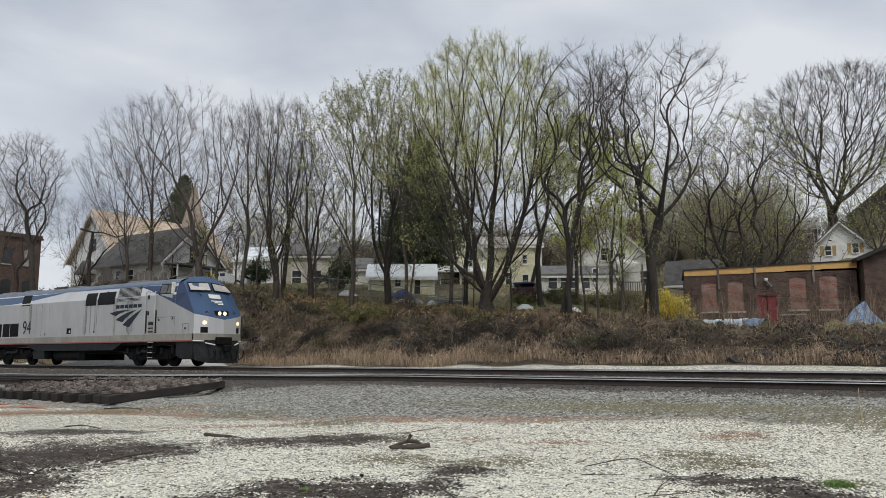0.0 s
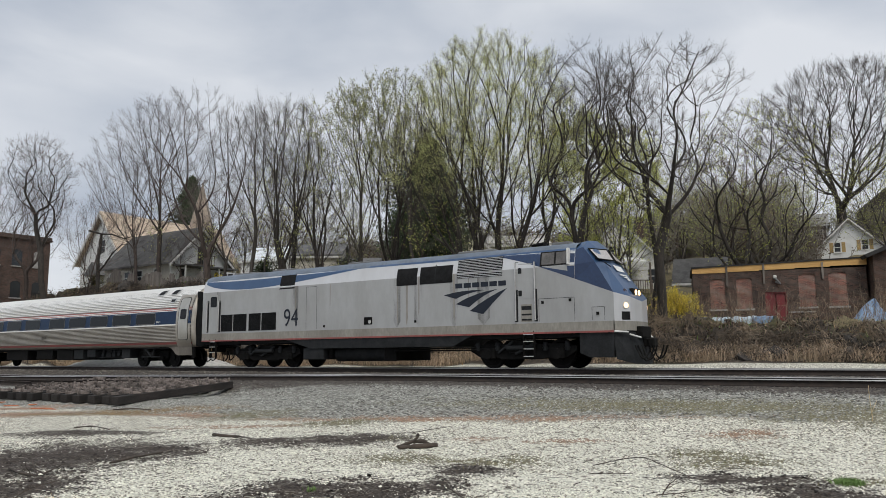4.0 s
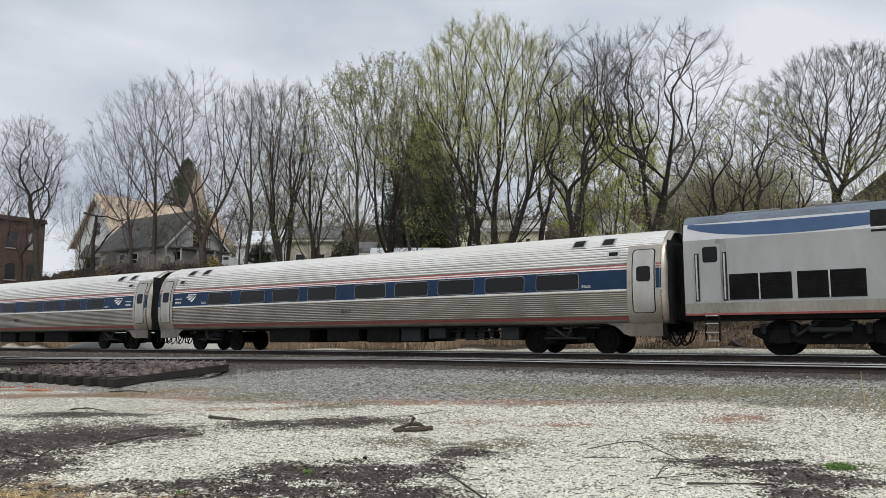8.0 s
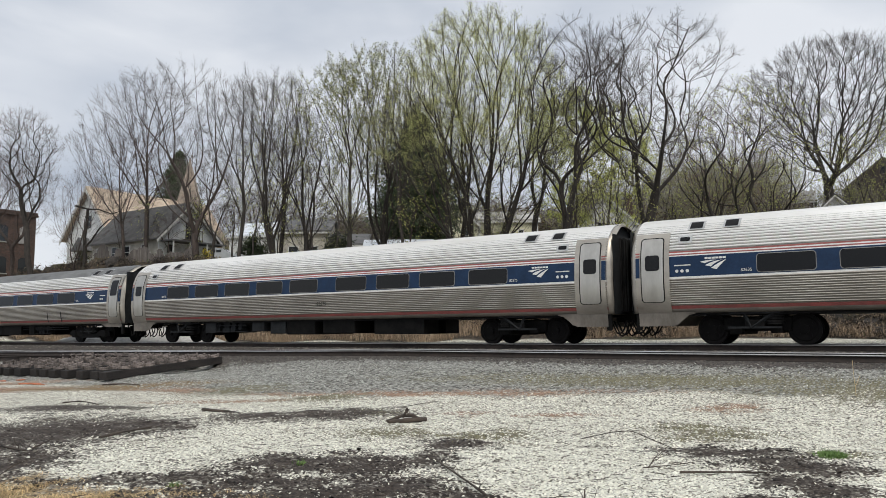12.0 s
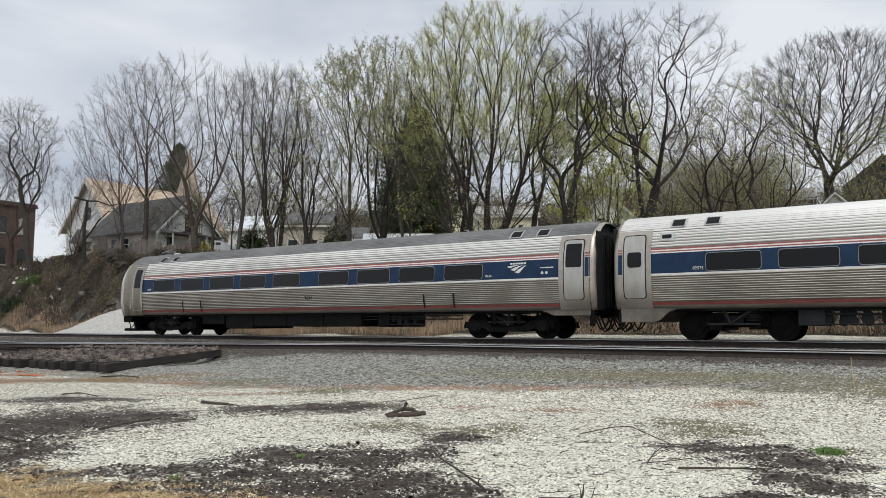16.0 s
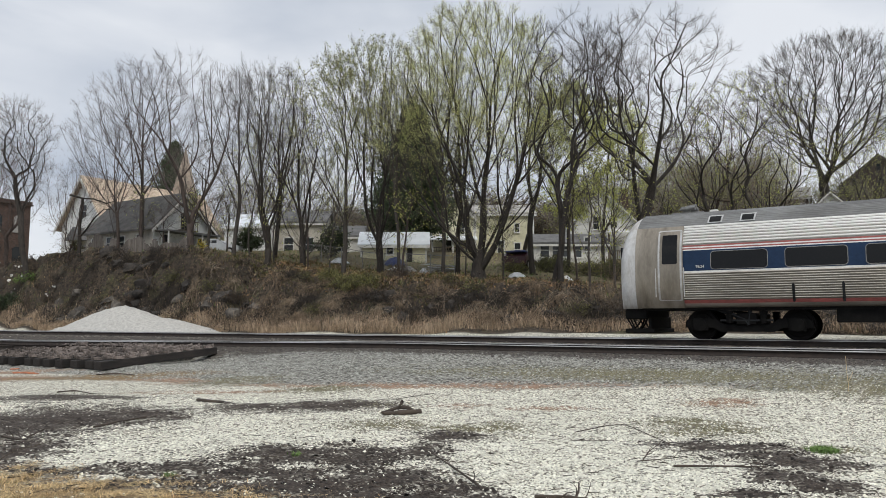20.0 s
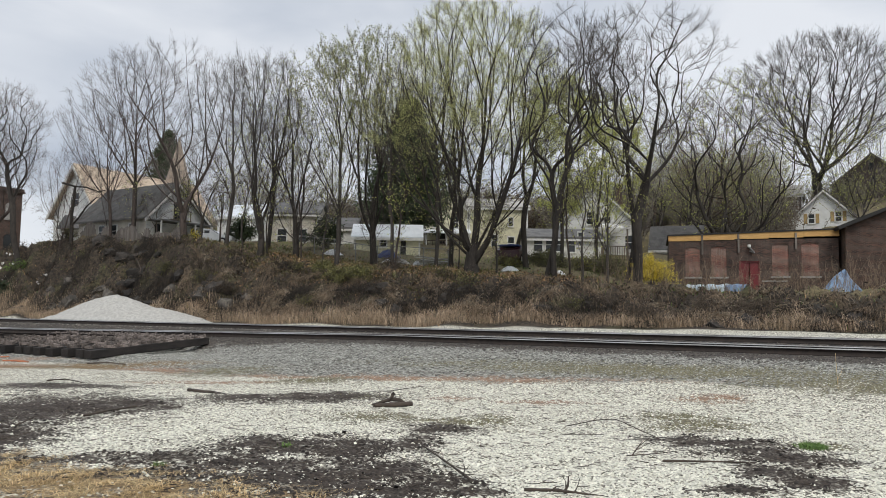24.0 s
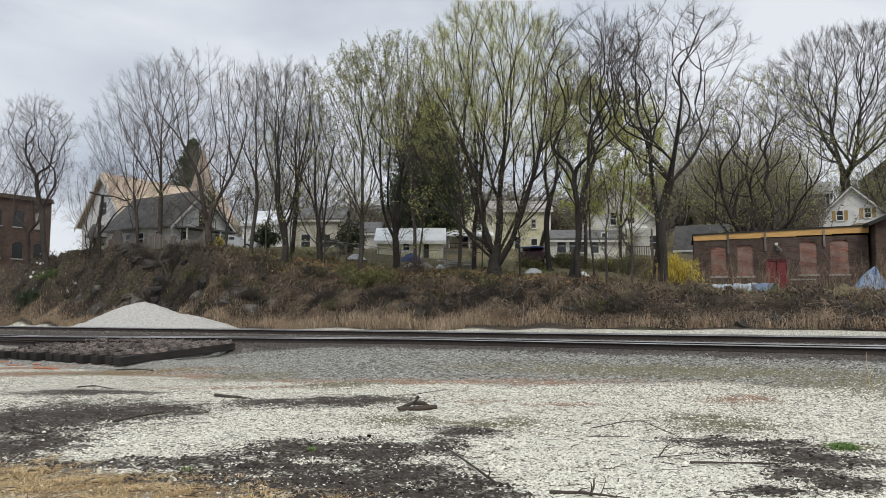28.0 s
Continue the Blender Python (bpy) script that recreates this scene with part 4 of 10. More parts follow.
def coach_base(name, windows, label, flip, number, roof, end_door=True, cab=False):
    """A stainless tube-shaped passenger car; the origin is on the rail at its middle, x leads forwards."""
    t = thing(name, pose(0, 0, 0), label, "train car", "cars of the train")
    xa, xb = -12.52, 12.52
    xin0, xin1 = -11.42 if not cab else -11.25, 11.42
    H = coach_half
    lo = "steel_low"
    # shell, band by band
    sill = [(0.0, 0.97), (1.38, 0.97), (1.44, 1.02), (1.47, 1.10)]
    extrude_profile("sill", sill, xa, xb, M["groove_low"], t, "dull stainless side sill")
    extrude_profile("lower_stripe", coach_strip(1.10, 1.20, 0, 0, 0, 0), xa, xb, M["band_red"], t, "faded red stripe")
    extrude_profile("fluted_side", coach_strip(1.20, 2.03, 12, 0.024, 0, 0), xa, xb, M[lo], t, "weathered fluted stainless side with the dim ground reflection in its colour", groove=(M["groove_low"], 5, (0, 1, 4)))
    extrude_profile("white_stripe", coach_strip(2.03, 2.085, 0, 0, 0, 0), xa, xb, M["band_white"], t, "white stripe")
    extrude_profile("blue_band", coach_strip(2.085, 2.72, 0, 0, 0, 0), xa, xb, M["band_blue"], t, "dark blue window band")
    extrude_profile("stripe", coach_strip(2.72, 2.755, 0, 0, 0, 0), xa, xb, M["band_white"], t, "white stripe")
    extrude_profile("stripe", coach_strip(2.755, 2.795, 0, 0, 0, 0), xa, xb, M["band_red"], t, "red stripe")
    extrude_profile("stripe", coach_strip(2.795, 2.835, 0, 0, 0, 0), xa, xb, M["band_white"], t, "white stripe")
    extrude_profile("stripe", coach_strip(2.835, 2.885, 0, 0, 0, 0), xa, xb, M["band_red"], t, "red stripe")
    if roof == "steel":
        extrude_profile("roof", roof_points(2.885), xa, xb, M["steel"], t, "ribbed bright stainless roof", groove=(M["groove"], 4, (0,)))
    else:
        pts = roof_points(2.885)
        k = 29
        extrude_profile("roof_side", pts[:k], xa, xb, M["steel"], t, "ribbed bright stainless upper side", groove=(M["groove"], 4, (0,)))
        extrude_profile("roof", pts[k - 1:], xa, xb, M["roof_grey"], t, "dark grey painted ribbed roof")
    bm = bmesh.new()
    ring = [(-H(z), z) for z in np.linspace(0.97, 4.02, 16)] + [(H(z), z) for z in np.linspace(4.02, 0.97, 16)]
    bm.free()
    for x in ((xa, xb) if not cab else (xb,)):
        bm = bmesh.new()
        bm.faces.new([bm.verts.new((x, y, z)) for y, z in ring])
        part("end_wall", bm, M["skirt"], t)
    # ends: rounded rim, diaphragm, door with step well
    for d in ((-1, 1) if not cab else (1,)):
        x = 12.52 * d
        v, f = [], []
        prof = [(0.0, 0.0), (0.07, 0.02), (0.13, 0.07), (0.17, 0.15)]
        zz = list(np.linspace(0.97, 4.075, 24))
        loop = [(-H(z), z) for z in zz] + [(H(z), z) for z in zz[::-1]]
        for dx, inn in prof:
            for y, z in loop:
                s = (max(0.01, abs(y) - inn)) * (1 if y > 0 else -1) if abs(y) > 0.02 else y
                v.append((x + dx * d, s, min(z, 4.075 - inn * 0.6)))
        m = len(loop)
        for i in range(3):
            for j in range(m):
                f.append((i * m + j, i * m + (j + 1) % m, (i + 1) * m + (j + 1) % m, (i + 1) * m + j))
        part("end_rim", np_mesh("end_rim", np.array(v), np.array(f), M["steel_low"], True), parent=t)
        bm = bmesh.new()
        for k in range(4):
            xx = x + d * (0.17 + 0.07 * k)
            w = 0.78 - 0.05 * (k % 2)
            box(bm, min(xx, xx + 0.06 * d), max(xx, xx + 0.06 * d), -w, w, 1.05, 3.52 - 0.05 * (k % 2), 0.015)
        part("diaphragm", bm, M["rubber"], t, "black rubber gangway bellows")
        bm = boxes((min(x + .17 * d, x + .18 * d), max(x + .17 * d, x + .18 * d), -1.40, 1.40, 0.99, 3.62))
        part("end_plate", bm, M["skirt"], t)
        coupler(t, x + 0.25 * d, d)
        hoses(t, x, d)
        bm = boxes((min(x - 0.1 * d, x + 0.06 * d), max(x - 0.1 * d, x + 0.06 * d), -1.42, -1.30, 0.48, 0.97), (min(x - 0.1 * d, x + 0.06 * d), max(x - 0.1 * d, x + 0.06 * d), -1.42, -1.36, 0.44, 0.50))
        part("corner_step", bm, M["under"], t)
    # vestibules
    for d in (-1, 1):
        if cab and d < 0:
            continue
        for sgn in (-1, 1):
            e0, e1 = sorted((11.42 * d, 12.50 * d))
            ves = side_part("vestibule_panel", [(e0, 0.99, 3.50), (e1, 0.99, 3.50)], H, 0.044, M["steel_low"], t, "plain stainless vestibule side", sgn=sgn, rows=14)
            well = [(10.72 * d, 0.955, 1.0), (10.92 * d, 0.90, 1.0), (11.08 * d, 0.82 if cab else 0.78, 1.0), (11.22 * d, 0.80 if cab else 0.64, 1.0), (11.42 * d, 0.80 if cab else 0.57, 1.0), (12.48 * d, 0.80 if cab else 0.57, 1.0)]
            side_part("step_well", well[::d], H, 0.040, M["well"], t, "dull steel step well under the door", sgn=sgn, rows=2)
            c0, c1 = sorted((11.62 * d, 12.30 * d))
            gap = side_part("door_seal", rounded(c0 - 0.035, c1 + 0.035, 1.30, 3.36, 0.12), H, 0.050, M["rubber"], ves, sgn=sgn, rows=10)
            door = side_part("door", rounded(c0, c1, 1.32, 3.33, 0.10), H, 0.056, M["steel_door"], t, "stainless sliding door", sgn=sgn, rows=10)
            if end_door:
                side_part("pane", rounded(c0 + 0.12, c1 - 0.11, 2.30, 2.79, 0.09), H, 0.063, M["pane"], door, sgn=sgn, rows=4)
            else:
                side_part("pane", rounded(c0 + 0.06, c1 - 0.06, 2.40, 3.20, 0.05), H, 0.063, M["pane"], door, sgn=sgn, rows=5)
            side_part("kick_plate", [(c0, 1.0, 1.27), (c1, 1.0, 1.27)], H, 0.052, M["steel_low"], t, sgn=sgn, rows=2)
            for q0, q1, mk in ((2.085, 2.72, "band_blue"), (2.755, 2.795, "band_red"), (2.835, 2.885, "band_red")):
                b0, b1 = sorted((12.36 * d, 12.49 * d))
                side_part("stripe_end", [(b0, q0, q1), (b1, q0, q1)], H, 0.050, M[mk], ves, sgn=sgn, rows=2)
            if end_door:
                a0, a1 = sorted((10.72 * d, 11.16 * d))
                lw = side_part("lavatory_window_frame", rounded(a0, a1, 3.13, 3.38, 0.05), H, 0.050, M["chrome"], t, sgn=sgn, rows=2)
                side_part("pane", rounded(a0 + 0.07, a1 - 0.07, 3.19, 3.32, 0.04), H, 0.057, M["pane"], lw, sgn=sgn, rows=2)
            g0, g1 = sorted((9.9 * d, 12.4 * d))
            side_part("gutter", [(g0, 3.47, 3.50), (g1, 3.47, 3.50)], H, 0.03, M["steel"], t, sgn=sgn, rows=1)
            for hx in (9.35, 10.40):
                h0, h1 = sorted((hx * d, (hx + 0.50) * d))
                hf = side_part("roof_hatch_frame", [(h0, 3.56, 3.86), (h1, 3.56, 3.86)], H, 0.055, M["chrome"], t, sgn=sgn, rows=3)
                side_part("roof_hatch", [(h0 + 0.06, 3.60, 3.83), (h1 - 0.06, 3.60, 3.83)], H, 0.066, M["louvre"], hf, sgn=sgn, rows=3)
    # windows, all nine a side
    for x0, x1 in windows:
        for sgn in (-1, 1):
            window_on(t, x0, x1, 2.13, 2.655, 0.09, H, sgn=sgn)
    # emblem and numbers on the window band
    sd = -1 if flip else 1
    ex = -10.50 if flip else 9.68
    swoosh(9.42 if cab else ex, 2.27, 0.78, 0.29, H, 0.008, M["band_white"], t)
    text_part(number, 0.13, -9.16 if flip else (9.12 if not cab else 8.70), -H(2.2) - 0.012, 2.17, M["band_white"], t, "number")
    text_part(number, 0.21, -0.40 if flip else 0.07 if cab else 0.2, -H(1.62) - 0.030, 1.54, M["skirt"], t, "number")
    text_part(number, 0.13, 10.02 if flip else (-9.98 if not cab else -10.52), -H(2.2) - 0.012, 2.17, M["band_white"], t, "number")
    sx = -11.2 if flip else 10.80
    for k in range(3 if end_door else 2):
        bm = bmesh.new()
        rod(bm, (sx + 0.16 * k, -H(2.25) - 0.012, 2.26), (sx + 0.16 * k, -H(2.25) - 0.004, 2.26), 0.052, 12)
        part("pictogram", bm, M["band_white"], t)
    side_part("name_bar", [(sx - 0.08, 2.42, 2.455), (sx + 0.42, 2.42, 2.455)], H, 0.008, M["band_white"], t, rows=1)
    # floor and gear under it
    part("floor", boxes((xa + 0.1, xb - 0.1, -1.32, 1.32, 0.90, 0.99)), M["under"], t)
    return t


def underbox(t, x0, x1, z0, label="", matk="under", y=1.28, z1=0.92):
    bm = boxes((x0, x1, -y, -0.25, z0, z1), bevel=0.02)
    part("equipment_box", bm, M[matk], t, label)
    bm = boxes((x0, x1, 0.25, y, z0, z1), bevel=0.02)
    part("equipment_box", bm, M[matk], t)


def small_gear(t, x, n, seed):
    rng = random.Random(seed)
    for i in range(n):
        xx, r = x + rng.uniform(-0.1, 0.1) + 0.33 * i, rng.uniform(0.07, 0.16)
        bm = bmesh.new()
        rod(bm, (xx, -1.15, 0.55 + rng.uniform(0, 0.2)), (xx, -0.7, 0.6), r, 10)
        box(bm, xx - 0.1, xx + 0.1, -1.1, -0.8, 0.6, 0.92)
        part("brake_gear", bm, M["skirt"], t)
    bm = bmesh.new()
    rod(bm, (x - 0.3, -1.2, 0.5), (x + 0.33 * n + 0.2, -1.2, 0.5), 0.02, 6)
    rod(bm, (x - 0.3, -1.2, 0.78), (x + 0.33 * n + 0.2, -1.2, 0.78), 0.025, 6)
    part("pipe", bm, M["skirt"], t)


WIN_A = [(-8.86, -7.30), (-6.68, -5.12), (-4.62, -3.06), (-2.53, -0.97), (0.05, 1.61), (2.07, 3.63), (4.10, 5.66), (6.14, 7.70), (8.18, 9.74)]
WIN_B = [(-b, -a) for a, b in WIN_A[::-1]]


def coach(name, label, flip, number):
    win = WIN_A if flip else WIN_B
    t = coach_base(name, win, label, flip, number, "steel")
    for x in (-9.07, 9.07):
        truck(t, x, 2.59, 0.457, "coach")
    for x0, x1, z0 in ((-5.1, -2.7, 0.36), (-1.7, 0.0, 0.40), (0.45, 2.05, 0.36), (2.15, 3.05, 0.40), (3.45, 4.2, 0.50), (6.6, 7.3, 0.45)):
        a, b = (x0, x1) if flip else (-x1, -x0)
        underbox(t, a, b, z0, matk="under" if x0 < 2 else "skirt")
    small_gear(t, 4.75 if flip else -6.5, 5, 3)
    return t


def cab_car():
    """The old self-propelled car at the tail: a blunt rounded end with a cab door, dark roof."""
    win = [(-10.19, -8.61), (-8.12, -6.54), (-6.08, -4.50), (-4.05, -2.50), (-2.00, -0.45), (0.63, 2.20), (2.68, 4.28), (4.76, 6.36), (6.82, 8.44)]
    t = coach_base("cab_car", win, "stainless cab car with a blunt rounded end and dark grey roof", False, "9634", "grey", end_door=False, cab=True)
    H = coach_half
    # blunt end, pulled in towards its tip
    v, f = [], []
    st = [(-12.52, 1.0, 0.0), (-12.75, 0.985, 0.02), (-12.95, 0.93, 0.10), (-13.08, 0.84, 0.24), (-13.13, 0.70, 0.42)]
    zz = list(np.linspace(0.95, 4.075, 22))
    loop = [(-H(z), z) for z in zz] + [(H(z), z) for z in zz[::-1]]
    m = len(loop)
    for x, k, dz in st:
        for y, z in loop:
            lean = 0.30 * max(0, (z - 2.5) / 1.4) ** 1.5
            v.append((x + lean * (1 if x < -12.6 else 0) * min(1, (-12.52 - x) / 0.4), y * k, 0.95 + (z - 0.95) * (1 - dz * 0.12)))
    for i in range(len(st) - 1):
        for j in range(m):
            f.append((i * m + j, (i + 1) * m + j, (i + 1) * m + (j + 1) % m, i * m + (j + 1) % m))
    part("cab_end", np_mesh("cab_end", np.array(v), np.array(f), M["cab_white"], True), parent=t, label="scuffed silver-white cab end with streaks of grime")
    bm = bmesh.new()
    bm.faces.new([bm.verts.new(tuple(q)) for q in v[-m:]])
    part("end_face", bm, M["cab_white"], t)
    part("end_door", boxes((-13.16, -13.12, -0.42, 0.42, 1.1, 3.2), bevel=0.01), M["skirt"], t)
    for y in (-0.95, 0.95):
        part("end_pane", boxes((-13.10, -13.06, y - 0.35, y + 0.35, 2.35, 2.95), bevel=0.01), M["pane"], t)
    # cab side and door
    for sgn in (-1, 1):
        cs = side_part("cab_side", [(-12.52, 0.96, 3.52), (-11.03, 0.96, 3.52)], H, 0.044, M["steel_grime"], t, "streaked plain steel cab side", sgn=sgn, rows=14)
        seal = side_part("door_seal", rounded(-11.80, -11.06, 1.18, 3.40, 0.06), H, 0.050, M["chrome"], cs, sgn=sgn, rows=10)
        door = side_part("door", rounded(-11.74, -11.12, 1.21, 3.36, 0.05), H, 0.056, M["steel_grime"], t, "grimy steel cab door", sgn=sgn, rows=10)
        side_part("pane", rounded(-11.66, -11.20, 2.32, 3.24, 0.04), H, 0.063, M["pane"], door, sgn=sgn, rows=5)
        for x in (-11.87, -11.00):
            bm = bmesh.new()
            rod(bm, (x, sgn * (H(1.6) + 0.06), 1.3), (x, sgn * (H(2.2) + 0.06), 2.2), 0.016, 6)
            part("grab_rail", bm, M["chrome"], t)
        for hx in (-10.35, -9.40):
            hf = side_part("roof_hatch_frame", [(hx, 3.57, 3.85), (hx + 0.44, 3.57, 3.85)], H, 0.055, M["chrome"], t, sgn=sgn, rows=3)
            side_part("roof_hatch", [(hx + 0.05, 3.61, 3.81), (hx + 0.39, 3.61, 3.81)], H, 0.066, M["louvre"], hf, sgn=sgn, rows=3)
    # horn cluster and roof gear over the cab
    bm = boxes((-11.7, -10.7, -0.22, 0.22, 4.05, 4.11), (-11.25, -11.15, -0.06, 0.06, 4.11, 4.24), bevel=0.01)
    for y, z in ((-0.2, 4.20), (0.0, 4.28), (0.2, 4.20)):
        rod(bm, (-11.45, y, z), (-10.95, y, z + 0.03), 0.035, 8, 0.075)
    part("roof_horn", bm, M["wire_grey"], t)
    part("antenna_box", boxes((-10.5, -10.25, -0.2, 0.0, 4.06, 4.13), bevel=0.01), M["band_white"], t)
    # buffer beam, coupler and pilot gear under the cab
    part("buffer_beam", boxes((-13.0, -12.3, -1.25, 1.25, 0.62, 0.96), bevel=0.03), M["under"], t)
    coupler(t, -13.0, -1)
    hoses(t, -12.7, -1)
    part("pilot_bar", boxes((-13.05, -12.1, -1.15, 1.15, 0.18, 0.32), (-12.3, -12.2, -1.1, 1.1, 0.3, 0.7), bevel=0.02), M["under"], t)
    for x in (-9.32, 9.19):
        truck(t, x, 2.74, 0.457, "cab")
    for x0, x1, z0 in ((-6.9, -5.4, 0.52), (-5.29, -3.52, 0.32), (-3.46, -1.50, 0.41), (-1.44, 0.60, 0.41), (0.66, 2.64, 0.41)):
        underbox(t, x0, x1, z0)
    underbox(t, 3.50, 4.05, 0.40)
    small_gear(t, 4.2, 4, 7)
    bm = bmesh.new()
    for z in (0.70, 0.82):
        rod(bm, (2.7, -1.2, z), (7.4, -1.2, z), 0.022, 6)
    part("pipe", bm, M["skirt"], t)
    for x in (-7.94, -6.67, 5.91, 7.23):
        side_part("grime_streak", [(x - 0.035, 1.12, 1.62), (x, 1.10, 1.66), (x + 0.035, 1.13, 1.60)], H, 0.050, M["skirt"], t, rows=4)
    return t


# locomotive
LOCO = [(1.25, 1.50), (3.50, 1.50), (4.02, 1.37), (4.20, 1.20), (4.32, 0.90), (4.38, 0.45), (4.40, 0.0)]


def loco_half(z):
    return float(np.interp(z, [c[0] for c in LOCO], [c[1] for c in LOCO]))


def louvres(parent, x0, x1, z0, z1, n, half, material, slat_mat, name):
    fr = side_part(name, [(x0, z0, z1), (x1, z0, z1)], half, 0.006, material, parent, rows=3)
    for i in range(n):
        z = z0 + (z1 - z0) * (i + 0.5) / n
        bm = bmesh.new()
        y = -half(z) - 0.008
        box(bm, x0 + 0.02, x1 - 0.02, y - 0.018, y + 0.004, z - 0.010, z + 0.008)
        part("slat", bm, slat_mat, fr)
    return fr


def locomotive():
    t = thing("locomotive", pose(0, 0, 0), "silver and blue diesel locomotive with lit headlights", "locomotive", "cars of the train")
    H = loco_half
    xr, xc = -10.28, 8.85      # rear end, start of the nose
    extrude_profile("lower_side", [(1.50, 1.25), (1.50, 1.56)], xr, 10.15, M["loco_dirt"], t, "dusty tan lower side")
    extrude_profile("red_stripe", [(1.503, 1.19), (1.503, 1.25)], xr, 10.15, M["band_red"], t, "thin red stripe")
    extrude_profile("body_side", [(1.50, 1.56), (1.50, 3.50)], xr, xc, M["loco_grey"], t, "silver-grey car body side with grime streaks")
    # the tilted panel's extra light is painted with the paler silver
    extrude_profile("upper_side", [(1.50, 3.50), (1.437, 3.75), (1.37, 4.02)], xr, xc, M["loco_light"], t, "upper side that leans in, its brighter sky light put into the colour")
    extrude_profile("roof", [(H(z), z) for z in (4.02, 4.12, 4.20, 4.26, 4.32, 4.36, 4.38, 4.40)], xr, xc, M["roof_blue"], t, "dull grey-blue roof")
    bm = bmesh.new()
    ring = [(-H(z), z) for z in (1.25, 2.4, 3.5, 4.02, 4.2, 4.32, 4.40)] + [(H(z), z) for z in (4.32, 4.2, 4.02, 3.5, 2.4, 1.25)]
    bm.faces.new([bm.verts.new((xr, y, z)) for y, z in ring])
    part("rear_wall", bm, M["loco_grey"], t)
    bm = boxes((xr - 0.35, xr, -0.78, 0.78, 1.05, 3.3), bevel=0.03)
    part("diaphragm", bm, M["rubber"], t)
    # nose: one shape of flat facets, mirrored; white below, blue above
    P = {"a": (xc, 1.50, 1.56), "b": (10.17, 1.45, 1.56), "c": (10.17, 1.45, 2.50), "d": (10.50, 0.86, 1.56), "e": (10.50, 0.86, 2.38), "f": (10.62, 0.0, 1.56), "g": (10.62, 0.0, 2.24),
         "h": (xc, 1.50, 3.01), "i": (xc, 1.50, 3.50), "j": (xc, 1.37, 4.02), "q": (9.53, 1.40, 3.57), "r": (9.10, 1.30, 4.10), "l": (9.63, 0.75, 3.60), "m": (9.69, 0.0, 3.62),
         "k": (9.30, 0.70, 4.15), "n": (9.38, 0.0, 4.17), "s": (9.04, 0.72, 4.39), "v": (9.08, 0.0, 4.46), "o": (xc, 0.0, 4.42), "p": (xc, 0.80, 4.34),
         "b0": (10.17, 1.45, 1.25), "d0": (10.50, 0.86, 1.25), "f0": (10.62, 0.0, 1.25)}
    def facets(name, faces, mk, label="", split=False):
        if split:
            for s in (-1, 1):
                bm = bmesh.new()
                for fc in faces:
                    bm.faces.new([bm.verts.new((P[c][0], P[c][1] * s, P[c][2])) for c in (fc.split() if s < 0 else fc.split()[::-1])])
                part(name, bm, M[mk], t, label)
            return
        bm = bmesh.new()
        for s in (-1, 1):
            vs = {}
            for q in {c for fc in faces for c in fc.split()}:
                x, y, z = P[q]
                vs[q] = bm.verts.new((x, y * s, z))
            for fc in faces:
                bm.faces.new([vs[c] for c in fc.split()])
        bmesh.ops.remove_doubles(bm, verts=bm.verts, dist=0.001)
        bmesh.ops.recalc_face_normals(bm, faces=bm.faces)
        return part(name, bm, M[mk], t, label)
    facets("nose_side", ["a b c h"], "loco_grey", split=True)
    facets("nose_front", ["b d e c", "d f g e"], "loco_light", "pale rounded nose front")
    facets("nose_apron", ["b0 d0 d b", "d0 f0 f d"], "loco_dirt")
    facets("cab_side", ["h c q i", "i q r j"], "loco_navy", "navy cab side facet", split=True)
    facets("nose_top", ["c e l q", "e g m l"], "loco_blue", "sloping blue nose")
    facets("cab_roof", ["q l k r", "l m n k", "r k s", "k n v s", "j r s p", "p s v o"], "loco_blue", "blue cab roof and windshield frame")
    # windshields
    for s in (-1, 1):
        a, b, c, d = Vector((9.58, 1.27, 3.63)), Vector((9.68, 0.09, 3.67)), Vector((9.43, 0.09, 4.07)), Vector((9.21, 1.17, 4.02))
        for w in (a, b, c, d):
            w.y *= s
        nrm = (b - a).cross(d - a).normalized() * 0.045
        if nrm.x < 0:
            nrm = -nrm
        bm = bmesh.new()
        bm.faces.new([bm.verts.new(q + nrm) for q in ((a, b, c, d) if s > 0 else (b, a, d, c))])
        part("windshield", bm, M["windshield"], t, "slanted windshield with the sky's reflection painted in pale grey")
        bm = bmesh.new()
        chain(bm, [a + nrm, b + nrm, c + nrm, d + nrm, a + nrm], 0.022, 6)
        part("windshield_rubber", bm, M["rubber"], t)
        bm = bmesh.new()
        chain(bm, [(9.86, 0.78 * s, 3.42), (9.72, 0.98 * s, 3.56)], 0.018, 5)
        part("wiper", bm, M["rubber"], t)
    # number board, emblem on the nose
    def nose_at(u, y):     # a point on the sloping nose; u 0 at the windshield, 1 at the white front
        return Vector((9.69 + 0.93 * u - abs(y) * 0.13, y, 3.62 - 1.38 * u + 0.16 * abs(y) * u))
    up = (nose_at(0, 0) - nose_at(1, 0)).normalized()
    def nose_plate(name, u0, u1, y0, y1, mk, lift=0.05):
        bm = bmesh.new()
        nrm = Vector((0.83, 0, 0.55)) * lift
        bm.faces.new([bm.verts.new(nose_at(u, y) + nrm) for u, y in ((u1, y0), (u1, y1), (u0, y1), (u0, y0))])
        return part(name, bm, M[mk], t)
    nose_plate("number_board", 0.10, 0.26, -0.36, 0.36, "band_white")
    for k in range(3):
        nose_plate("emblem_bar", 0.34 + 0.055 * k, 0.378 + 0.055 * k, -0.34 + 0.15 * k, 0.34, "band_white")
